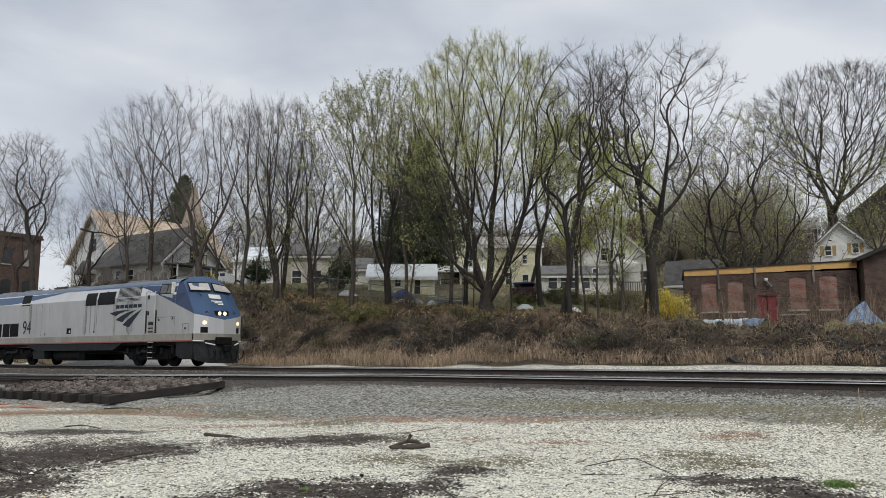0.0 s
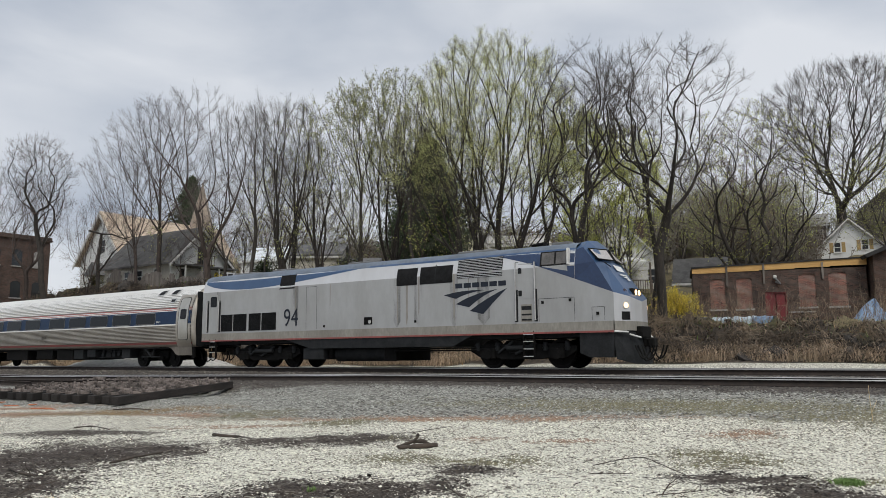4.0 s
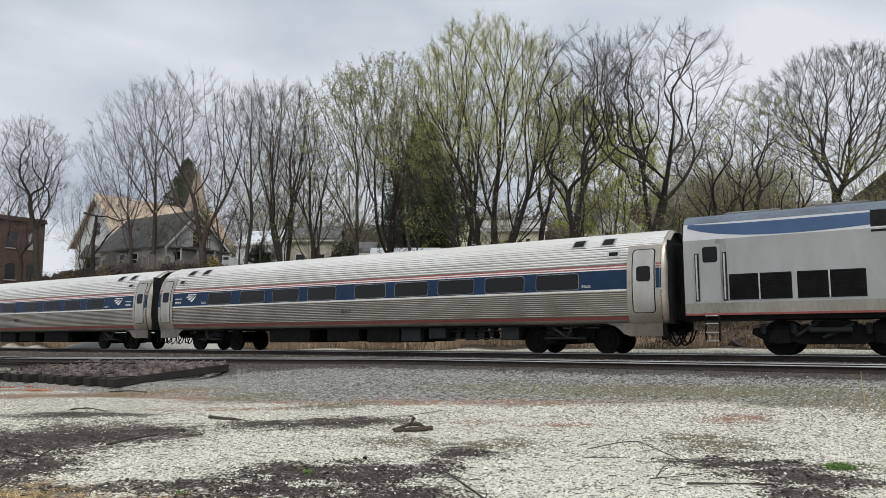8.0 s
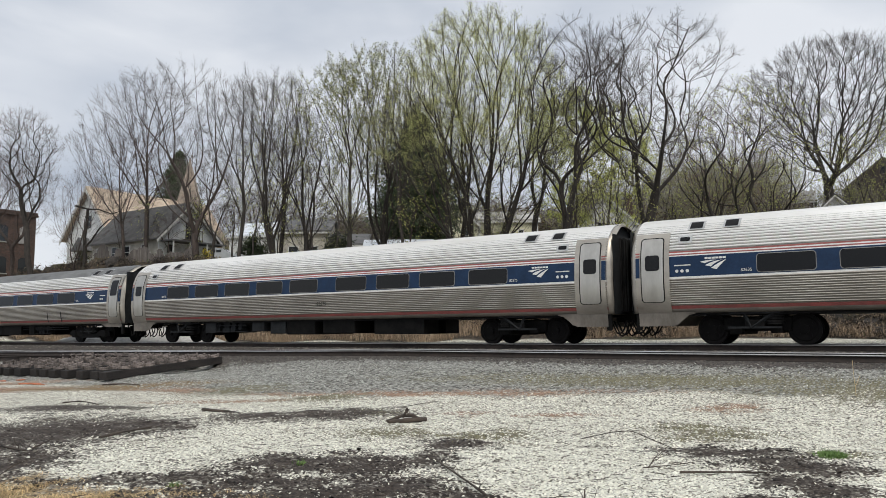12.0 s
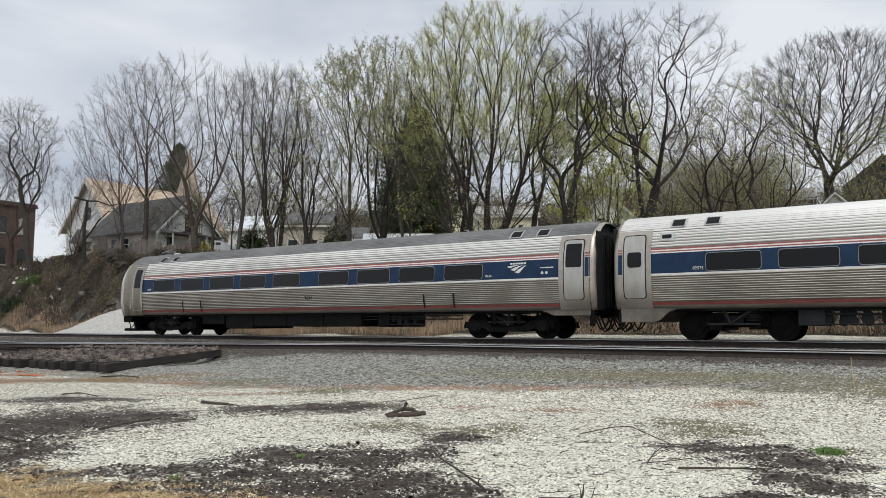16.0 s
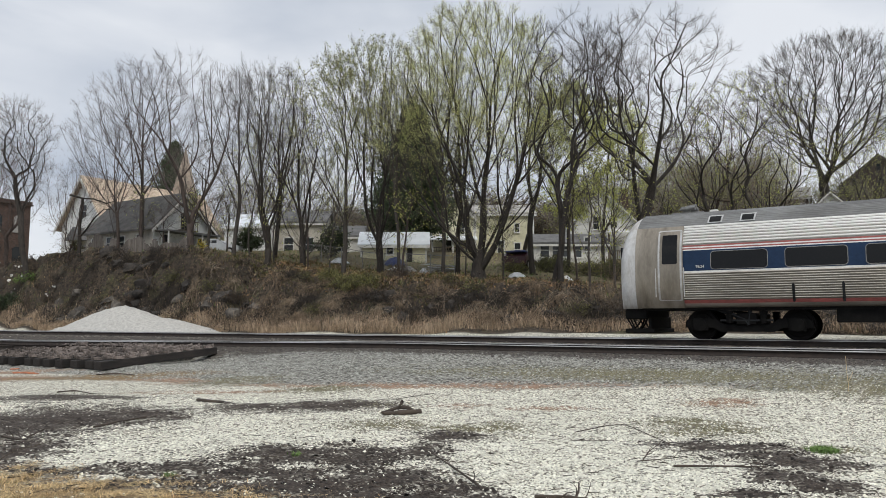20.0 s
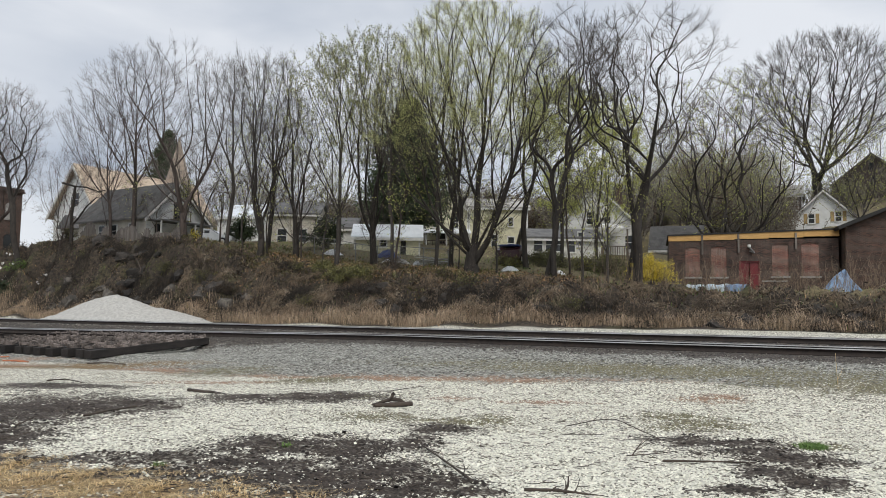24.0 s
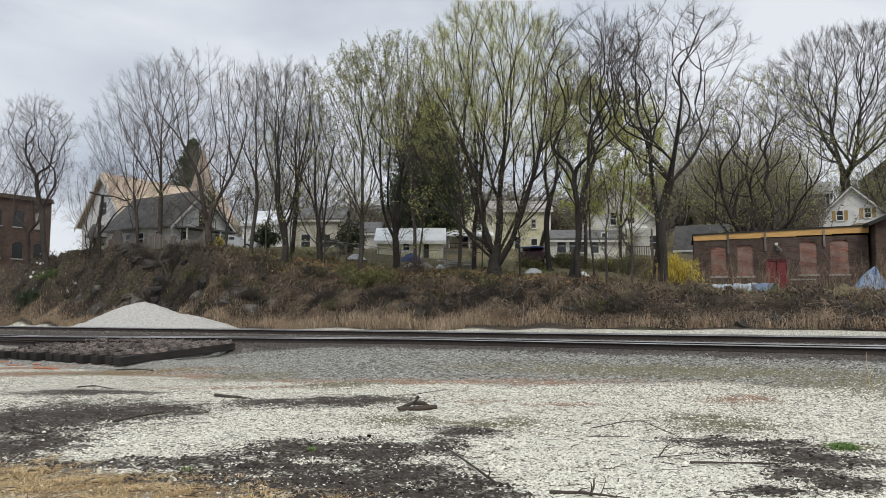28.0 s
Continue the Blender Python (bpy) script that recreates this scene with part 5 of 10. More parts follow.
    # lights
    bm = boxes((10.24, 10.475, -0.40, 0.40, 2.42, 2.68), bevel=0.02)
    part("headlight_housing", bm, M["rubber"], t)
    for y in (-0.18, 0.14):
        bm = bmesh.new(); rod(bm, (10.44, y, 2.55), (10.50, y, 2.55), 0.090, 18)
        part("headlight", bm, M["headlight"], t, "lit warm headlight")
    for s in (-1, 1):
        bm = bmesh.new(); rod(bm, (10.28, 0.96 * s, 2.08), (10.42, 1.02 * s, 2.08), 0.13, 18)
        part("ditch_light_ring", bm, M["chrome"], t)
        bm = bmesh.new(); rod(bm, (10.41, 1.015 * s, 2.08), (10.44, 1.03 * s, 2.08), 0.090, 18)
        part("ditch_light", bm, M["headlight"], t, "lit ditch light")
        bm = bmesh.new(); rod(bm, (10.16, 0.80 * s, 2.48), (10.36, 0.85 * s, 2.57), 0.085, 14)
        part("marker_light", bm, M["marker_off"], t)
        bm = bmesh.new()
        v = [bm.verts.new(Vector((10.17 + 0.33 * u, (1.45 - 0.59 * u) * s, z)) + Vector((0.87, 0.49 * s, 0)) * k) for k in (-0.02, 0.012) for u, z in ((0.47, 1.60), (0.98, 1.60), (0.98, 1.87), (0.47, 1.87))]
        for f in ((4, 5, 6, 7), (0, 1, 5, 4), (1, 2, 6, 5), (2, 3, 7, 6), (3, 0, 4, 7)):
            bm.faces.new([v[n] for n in f])
        bmesh.ops.recalc_face_normals(bm, faces=bm.faces)
        part("step_pocket", bm, M["rubber"], t, "black step pocket in the nose")
        bm = bmesh.new(); chain(bm, [(10.16, 1.48 * s, 1.22), (10.48, 1.06 * s, 1.20)], 0.03, 6); chain(bm, [(10.52, 1.02 * s, 1.12), (10.74, 0.60 * s, 1.02)], 0.03, 6)
        part("uncoupling_lever", bm, M["band_white"], t)
    # pilot
    bm = bmesh.new()
    for s in (-1, 1):
        v = [bm.verts.new(q) for q in ((10.10, 1.42 * s, 1.22), (10.46, 0.88 * s, 1.22), (10.58, 0.0, 1.22), (10.16, 1.34 * s, 0.32), (10.62, 0.90 * s, 0.16), (10.82, 0.0, 0.14))]
        bm.faces.new((v[0], v[1], v[4], v[3])); bm.faces.new((v[1], v[2], v[5], v[4]))
    bmesh.ops.remove_doubles(bm, verts=bm.verts, dist=0.001)
    bmesh.ops.recalc_face_normals(bm, faces=bm.faces)
    part("pilot", bm, M["skirt"], t, "dark grey pilot plough")
    part("draft_box", boxes((10.2, 10.74, -0.45, 0.45, 1.02, 1.40), bevel=0.03), M["under"], t)
    coupler(t, 10.80, 1)
    hoses(t, 10.78, 1)
    # skirts and tank
    extra = prism([(-4.75, 1.19), (-3.3, 0.80), (3.9, 0.80), (4.7, 1.19)], "y", -1.47, 1.47)
    part("side_skirt", extra, M["skirt"], t, "dark grey sloped side skirt")
    part("front_skirt", prism([(8.93, 1.19), (8.93, 0.52), (9.29, 0.38), (10.08, 0.37), (10.14, 1.19)], "y", -1.44, 1.44), M["skirt"], t)
    part("battery_box", boxes((-3.75, -2.6, -1.42, 1.42, 0.34, 0.82), bevel=0.02), M["skirt"], t)
    for y in (-0.75, 0.75):
        bm = bmesh.new()
        rod(bm, (-2.3, y, 0.56), (0.75, y, 0.56), 0.30, 20)
        part("air_tank", bm, M["skirt"], t)
    part("tank_saddle", boxes((0.45, 1.05, -1.2, 1.2, 0.28, 0.82), bevel=0.02), M["under"], t)
    part("tank_saddle", boxes((-2.5, -2.3, -1.2, 1.2, 0.4, 0.82), bevel=0.02), M["under"], t)
    part("floor", boxes((xr + 0.05, 10.0, -1.40, 1.40, 1.05, 1.2)), M["under"], t)
    bm = bmesh.new()
    for z in (0.66, 0.74):
        rod(bm, (1.0, -1.25, z), (4.8, -1.25, z), 0.03, 6)
    part("pipe", bm, M["under"], t)
    for x in (-6.33, 6.57):
        truck(t, x, 2.74, 0.508, "loco")
    # paint: dark lens at the rear, narrowing blue along the roof edge, diagonal at the cab
    def pts(x0, x1, lo, hi, n=24):
        return [(x0 + (x1 - x0) * i / n, lo(i / n), hi(i / n)) for i in range(n + 1)]
    side_part("blue_lens", pts(-10.15, -0.2, lambda u: 4.03 - 0.50 * math.sin(math.pi * min(1, (u * 1.02 + 0.02)) ** 0.62) ** 1.0 if u < 0.999 else 4.03, lambda u: 4.04), H, 0.004, M["loco_blue"], t, "blue swoosh that tapers along the roof edge", rows=4)
    side_part("blue_roof_edge", [(-0.2, 4.02, 4.10), (8.84, 3.98, 4.10)], H, 0.004, M["loco_blue"], t, rows=2)
    side_part("navy_wedge", [(5.90, 3.99, 4.06), (6.8, 3.75, 4.06), (7.61, 3.48, 4.05), (8.84, 3.02, 4.05)], H, 0.005, M["loco_navy"], t, "navy wedge below the cab roof", rows=5)
    # grilles, windows, doors
    louvres(t, -8.95, -7.22, 1.64, 2.41, 16, H, M["louvre"], M["louvre"], "radiator_grille")
    louvres(t, -7.08, -5.34, 1.64, 2.41, 16, H, M["louvre"], M["louvre"], "radiator_grille")
    for x in (-8.1, -6.25):
        side_part("grille_mullion", [(x - 0.02, 1.64, 2.41), (x + 0.02, 1.64, 2.41)], H, 0.03, M["chrome"], t, rows=1)
    side_part("intake_opening", [(-5.16, 3.40, 4.02), (-4.25, 3.40, 4.02)], H, 0.008, M["louvre"], t, "black intake opening", rows=3)
    side_part("intake_opening", [(1.30, 3.18, 4.06), (2.29, 3.18, 4.06)], H, 0.008, M["louvre"], t, rows=3)
    side_part("intake_opening", [(2.42, 3.18, 4.06), (3.92, 3.18, 4.06)], H, 0.008, M["louvre"], t, rows=3)
    side_part("intake_bar", [(3.12, 3.18, 4.06), (3.16, 3.18, 4.06)], H, 0.014, M["skirt"], t, rows=3)
    louvres(t, 4.13, 6.05, 3.30, 4.02, 12, H, M["louvre"], M["loco_light"], "dynamic_brake_louvre")
    rd = side_part("rear_door", rounded(-9.78, -9.18, 1.60, 3.36, 0.04), H, 0.010, M["loco_grey"], t, "narrow rear side door", rows=3)
    side_part("pane", rounded(-9.70, -9.26, 2.80, 3.28, 0.07), H, 0.018, M["pane"], rd, rows=2)
    for x in (-9.88, -9.06, 6.60, 7.36):
        bm = bmesh.new()
        zt = 3.05 if x < 0 else 3.70
        rod(bm, (x, -1.57, 1.66), (x, -1.57, zt), 0.026, 8)
        for z in (1.68, zt - 0.02):
            rod(bm, (x, -1.49, z), (x, -1.57, z), 0.018, 6)
        part("grab_rail", bm, M["chrome"], t, "bright vertical grab rail")
        side_part("rail_recess", [(x - 0.065, 1.62, zt + 0.04), (x + 0.065, 1.62, zt + 0.04)], H, 0.004, M["skirt"], t, rows=2)
    cd = side_part("cab_door", [(6.68, 2.43, 3.68), (7.28, 2.43, 3.66)], H, 0.006, M["loco_grey"], t, "grey cab door with step holes", rows=2)
    for z0, z1, x0, x1 in ((3.32, 3.52, 6.69, 6.83), (2.52, 2.72, 6.69, 6.83)):
        side_part("foothold", [(x0, z0, z1), (x1, z0, z1)], H, 0.012, M["skirt"], cd, rows=1)
    sw = side_part("step_well", [(6.78, 1.62, 2.23), (7.21, 1.62, 2.23)], H, 0.006, M["loco_dirt"], t, "recessed step well below the cab door", rows=1)
    for z0, z1 in ((2.03, 2.17), (1.84, 1.90), (1.66, 1.72)):
        side_part("step_slot", [(6.80, z0, z1), (7.19, z0, z1)], H, 0.010, M["skirt"], sw, rows=1)
    for xs in (-9.5, 7.04):
        for z in (0.42, 0.68, 0.94, 1.18):
            bm = boxes((xs - 0.19, xs + 0.19, -1.52, -1.36, z - 0.015, z + 0.015))
            part("step_tread", bm, M["chrome"], t)
        for dx in (-0.20, 0.20):
            bm = boxes((xs + dx - 0.02, xs + dx + 0.02, -1.50, -1.40, 0.40, 1.30))
            part("step_stringer", bm, M["under"], t)
    cw = side_part("cab_window_frame", [(7.54, 3.52, 4.03), (8.62, 3.52, 4.03)], H, 0.012, M["rubber"], t, rows=3)
    side_part("pane", [(7.60, 3.57, 3.99), (8.08, 3.57, 3.99)], H, 0.020, M["windshield2"], cw, rows=3)
    side_part("pane", [(8.15, 3.57, 3.99), (8.58, 3.57, 3.99)], H, 0.020, M["windshield2"], cw, rows=3)
    bm = boxes((8.60, 8.67, -1.60, -1.41, 3.52, 4.08), bevel=0.01)
    part("mirror", bm, M["band_white"], t)
    for x0, x1, z0, z1 in ((7.47, 8.81, 1.60, 2.40), (9.42, 9.87, 1.60, 2.04), (-3.54, -2.93, 1.62, 3.42)):
        for q in ((x0, x1, z1 - 0.012, z1), (x0, x0 + 0.012, z0, z1), (x1 - 0.012, x1, z0, z1)):
            side_part("panel_seam", [(q[0], q[2], q[3]), (q[1], q[2], q[3])], lambda z: 1.50, 0.004, M["skirt"], t, rows=1)
    for x, z in ((7.62, 2.27), (8.65, 2.31), (9.62, 1.82), (-2.5, 1.72), (2.2, 1.78)):
        side_part("latch", [(x - 0.05, z - 0.05, z + 0.05), (x + 0.05, z - 0.05, z + 0.05)], lambda z: 1.50, 0.008, M["under"], t, rows=1)
    fl = side_part("fuel_filler", [(-0.35, 1.72, 2.02), (0.08, 1.72, 2.02)], H, 0.006, M["under"], t, rows=1)
    side_part("filler_cap", rounded(-0.12, 0.02, 1.76, 1.90, 0.05), H, 0.012, M["chrome"], fl, rows=1)
    # grime streaks have their own shape: thin runs below the intakes
    for x, w, z0 in ((1.32, 0.06, 1.7), (1.75, 0.10, 1.6), (2.35, 0.05, 1.9), (3.95, 0.07, 1.7), (-4.2, 0.07, 2.3), (4.6, 0.04, 2.4), (-2.2, 0.04, 2.4)):
        side_part("grime_streak", [(x, z0 + 0.2, 3.48), (x + w * 0.5, z0, 3.49), (x + w, z0 + 0.35, 3.48)], H, 0.003, M["streak"], t, rows=1)
    for x, w, z0 in ((1.15, 0.34, 1.55), (2.15, 0.42, 1.6), (3.80, 0.36, 1.5), (-4.35, 0.34, 1.9), (-9.3, 0.3, 1.6), (5.0, 0.5, 1.55)):
        side_part("soot_smudge", [(x + w * i / 6, z0 + 0.25 * abs(i - 3) / 3, 3.50) for i in range(7)], H, 0.0025, M["smudge"], t, rows=1)
    # emblem, name bar and number
    swoosh(3.53, 1.95, 2.72, 0.90, H, 0.008, M["ink"], t)
    text_part("94", 1.08, -4.43, -1.512, 1.78, M["ink"], t, "number", sx=0.84)
    # roof gear
    for x0, x1, hgt in ((-9.2, -7.6, 0.03), (-6.6, -5.2, 0.04), (-2.0, -0.6, 0.04), (3.6, 5.2, 0.05), (7.6, 8.3, 0.06)):
        bm = boxes((x0, x1, -0.6, 0.6, 4.34, 4.40 + hgt), bevel=0.03)
        part("roof_fan_housing", bm, M["roof_grey"], t)
    bm = bmesh.new()
    for y in (-0.2, 0.0, 0.2):
        rod(bm, (6.6, y, 4.48), (7.1, y, 4.50), 0.04, 8, 0.08)
    part("horn", bm, M["under"], t)
    return t


M["roof_blue"] = mat("dull_blue_roof", (0.15, 0.185, 0.235), (0.10, 0.12, 0.15), 1.0, 0.6, 0.1, 0.1)
M["cab_white"] = mat("scuffed_cab_paint", (0.74, 0.74, 0.73), (0.46, 0.44, 0.41), 1.6, 0.5, 0.3, 0.05, stretch=(1, 1, 0.5))
M["windshield2"] = mat("cab_side_glass", (0.16, 0.15, 0.14), (0.10, 0.095, 0.09), 2, 0.15, 0.2, 0.02)
M["streak"] = mat("grime_streak", (0.30, 0.28, 0.255), (0.22, 0.205, 0.19), 2, 0.7, 0, 0.02, stretch=(1, 1, 0.2))



def smudge_mat():
    """Soot that ran down the paint: uneven, half clear, drawn out downwards."""
    m, n, l, p = node_mat("soot_smudge", 0.8)
    p.inputs["Base Color"].default_value = (0.10, 0.093, 0.082, 1)
    co, mp, no, mr = n.new("ShaderNodeTexCoord"), n.new("ShaderNodeMapping"), n.new("ShaderNodeTexNoise"), n.new("ShaderNodeMapRange")
    mp.inputs["Scale"].default_value = (2.6, 1.0, 0.35)
    no.inputs["Scale"].default_value, no.inputs["Detail"].default_value = 1.6, 5
    mr.inputs["From Min"].default_value, mr.inputs["From Max"].default_value, mr.inputs["To Max"].default_value = 0.36, 0.72, 0.5
    l.new(co.outputs["Object"], mp.inputs["Vector"]); l.new(mp.outputs["Vector"], no.inputs["Vector"])
    l.new(no.outputs["Fac"], mr.inputs["Value"]); l.new(mr.outputs["Result"], p.inputs["Alpha"])
    return m


M["smudge"] = smudge_mat()
LOCO_OB = locomotive()
COACH_A = coach("coach", "stainless fluted coach with a blue window band behind the locomotive", True, "82635")
COACH_B = coach("coach", "stainless fluted coach with a blue window band in mid-train", False, "82575")
CAB_CAR = cab_car()


# ---- buildings ----
M["brick_dark"] = brick_mat("dark_brick", (0.135, 0.073, 0.057), (0.036, 0.025, 0.023), (0.115, 0.100, 0.090))
M["brick_red"] = brick_mat("infill_brick", (0.34, 0.125, 0.092), (0.10, 0.040, 0.033), (0.34, 0.29, 0.26))
M["brick_old"] = brick_mat("old_brick", (0.135, 0.074, 0.056), (0.056, 0.036, 0.030), (0.120, 0.100, 0.088))
M["plywood"] = mat("raw_plywood", (0.62, 0.37, 0.14), (0.50, 0.29, 0.10), 2.2, 0.75, 0, 0.05, stretch=(0.4, 1, 2))
M["door_red"] = mat("red_door_paint", (0.17, 0.022, 0.026), (0.11, 0.015, 0.018), 3, 0.55, 0, 0.1)
M["siding_grey"] = siding_mat("grey_clapboard", (0.78, 0.78, 0.75), (0.54, 0.535, 0.51))
M["siding_white"] = siding_mat("white_clapboard", (0.82, 0.83, 0.83), (0.68, 0.69, 0.68))
M["siding_yellow"] = siding_mat("cream_clapboard", (0.72, 0.69, 0.50), (0.56, 0.54, 0.39))
M["siding_tan"] = siding_mat("tan_clapboard", (0.60, 0.57, 0.50), (0.44, 0.41, 0.36))
M["siding_brown"] = siding_mat("brown_clapboard", (0.085, 0.065, 0.055), (0.055, 0.043, 0.037))
M["shingle_grey"] = mat("grey_shingles", (0.155, 0.155, 0.155), (0.095, 0.095, 0.097), 1.5, 0.9, 0, 0.4, fine=12)
M["shingle_dark"] = mat("dark_shingles", (0.123, 0.119, 0.116), (0.072, 0.07, 0.068), 1.5, 0.9, 0, 0.4, fine=12)
M["shingle_tan"] = mat("tan_shingles", (0.60, 0.49, 0.38), (0.44, 0.345, 0.26), 0.8, 0.9, 0, 0.3, fine=9)
M["spire"] = mat("brown_spire_shingles", (0.40, 0.33, 0.265), (0.28, 0.22, 0.175), 2, 0.9, 0, 0.3)
M["shingle_pale"] = mat("pale_shingles", (0.44, 0.43, 0.40), (0.32, 0.31, 0.29), 1.5, 0.9, 0, 0.3, fine=12)
M["metal_roof"] = mat("bright_metal_roof", (0.80, 0.84, 0.88), (0.70, 0.74, 0.78), 1.5, 0.4, 0.2, 0.05)
M["trim"] = mat("white_trim", (0.70, 0.70, 0.68), (0.55, 0.55, 0.53), 3, 0.6, 0, 0.05)
M["house_pane"] = glass_mat("house_window", (0.03, 0.033, 0.036), 0.08)
M["deck_wood"] = mat("weathered_deck", (0.13, 0.105, 0.085), (0.075, 0.060, 0.050), 3, 0.9, 0, 0.3, stretch=(1, 1, 0.3))
M["fence_wood"] = mat("grey_fence_board", (0.20, 0.175, 0.155), (0.12, 0.105, 0.095), 3, 0.9, 0, 0.3, stretch=(1, 1, 0.3), per="object", spread=0.25)
M["shutter"] = mat("tan_shutter", (0.40, 0.28, 0.12), (0.30, 0.21, 0.09), 4, 0.7, 0, 0.05)
M["concrete"] = mat("grey_concrete", (0.36, 0.35, 0.33), (0.26, 0.25, 0.235), 3, 0.9, 0, 0.3)
M["tar"] = mat("roof_tar", (0.030, 0.029, 0.029), (0.018, 0.018, 0.018), 3, 0.8, 0, 0.2)
M["car_red"] = mat("dark_red_car_paint", (0.050, 0.012, 0.016), (0.030, 0.008, 0.011), 2, 0.35, 0.1, 0.02, coat=0.4)
M["car_white"] = mat("white_car_paint", (0.66, 0.68, 0.70), (0.56, 0.58, 0.60), 2, 0.35, 0.1, 0.02, coat=0.4)
M["tarp"] = mat("blue_tarp", (0.20, 0.30, 0.44), (0.11, 0.18, 0.30), 4, 0.5, 0, 0.5, bump_scale=9)
M["tarp_dark"] = mat("dark_blue_tarp", (0.030, 0.050, 0.16), (0.02, 0.03, 0.10), 4, 0.5, 0, 0.5, bump_scale=9)
M["wire"] = mat("galvanised_wire", (0.24, 0.245, 0.25), (0.17, 0.17, 0.17), 5, 0.5, 0.5, 0.05)


def window_at(parent, u, z, w, h, trim_kind="trim", shutters=False, y=0.0, sash=True):
    """A sash window in a wall whose face is at local y: frame, sill, two panes with a bar between."""
    t = 0.09
    bm = bmesh.new()
    for q in ((u - w / 2 - t, u - w / 2, z - t, z + h + t), (u + w / 2, u + w / 2 + t, z - t, z + h + t), (u - w / 2, u + w / 2, z + h, z + h + t), (u - w / 2, u + w / 2, z - t, z)):
        box(bm, q[0], q[1], y - 0.05, y + 0.04, q[2], q[3])
    if sash:
        box(bm, u - w / 2, u + w / 2, y - 0.02, y + 0.04, z + h / 2 - 0.03, z + h / 2 + 0.03)
    win = part("window", bm, M[trim_kind], parent)
    part("pane", boxes((u - w / 2, u + w / 2, y - 0.004, y + 0.01, z, z + h)), M["house_pane"], win)
    part("sill", boxes((u - w / 2 - 0.12, u + w / 2 + 0.12, y - 0.10, y, z - t - 0.05, z - t)), M[trim_kind], win)
    if shutters:
        for s in (-1, 1):
            c = u + s * (w / 2 + 0.32)
            part("shutter", boxes((c - 0.18, c + 0.18, y - 0.045, y, z - 0.05, z + h + 0.05), bevel=0.01), M["shutter"], win, "tan shutter")


def gable_house(name, x, y, yaw, w, d, z_eave, z_ridge, wall, roof, label, ridge="y", windows=(), over=0.3, z_base=None, chimney=None, shutters=False, trim_kind="trim", apex=0.5):
    """A house with its front face through (x, y), turned by yaw; local x runs along the front from its left corner, y into the house."""
    t = thing(name, pose(x, y, 0, 0, 0, yaw), label, "house")
    zb = (min(hz(x, y), hz(x + w * math.cos(radians(yaw)), y + w * math.sin(radians(yaw)))) - 0.6) if z_base is None else z_base
    th = 0.16
    if ridge == "y":
        a = w * apex
        part("wall", prism([(0, zb), (w, zb), (w, z_eave), (a, z_ridge), (0, z_eave)], "y", 0, d), M[wall], t)
        for side, (p, q) in enumerate((((a, z_ridge), (0, z_eave)), ((a, z_ridge), (w, z_eave)))):
            dx, dz = q[0] - p[0], q[1] - p[1]
            k = over / math.hypot(dx, dz)
            e = (q[0] + dx * k, q[1] + dz * k)
            part("roof", prism([p, e, (e[0], e[1] + th), (p[0], p[1] + th)], "y", -over, d + over), M[roof], t)
            part("barge_board", prism([(p[0], p[1] - 0.02), (e[0], e[1] - 0.02), (e[0], e[1] - 0.22), (p[0], p[1] - 0.22)], "y", -over - 0.03, -over + 0.02), M[trim_kind], t)
    else:
        part("wall", prism([(0, zb), (d, zb), (d, z_eave), (d / 2, z_ridge), (0, z_eave)], "x", 0, w), M[wall], t)
        for p, q in (((d / 2, z_ridge), (0, z_eave)), ((d / 2, z_ridge), (d, z_eave))):
            dy, dz = q[0] - p[0], q[1] - p[1]
            k = over / math.hypot(dy, dz)
            e = (q[0] + dy * k, q[1] + dz * k)
            part("roof", prism([p, e, (e[0], e[1] + th), (p[0], p[1] + th)], "x", -over, w + over), M[roof], t)
        part("eave_board", boxes((-over, w + over, -over * 0.9, -over * 0.9 + 0.04, z_eave - 0.28, z_eave - 0.08)), M[trim_kind], t)
    for q in windows:
        window_at(t, *q, trim_kind=trim_kind, shutters=shutters)
    for u in (0, w):
        part("corner_board", boxes((u - 0.07, u + 0.07, -0.025, 0.08, zb, z_eave - 0.05)), M[trim_kind], t)
    if chimney:
        u, v, h = chimney
        part("chimney", boxes((u - 0.3, u + 0.3, v - 0.3, v + 0.3, z_eave, h), (u - 0.36, u + 0.36, v - 0.36, v + 0.36, h - 0.15, h)), M["brick_old"], t)
    return t


def railing(t, x0, x1, y, z0, z1, n, mk="deck_wood"):
    part("handrail", boxes((x0, x1, y - 0.04, y + 0.04, z1 - 0.07, z1)), M[mk], t)
    for i in range(n + 1):
        x = x0 + (x1 - x0) * i / n
        part("baluster", boxes((x - 0.025, x + 0.025, y - 0.025, y + 0.025, z0, z1 - 0.07)), M[mk], t)


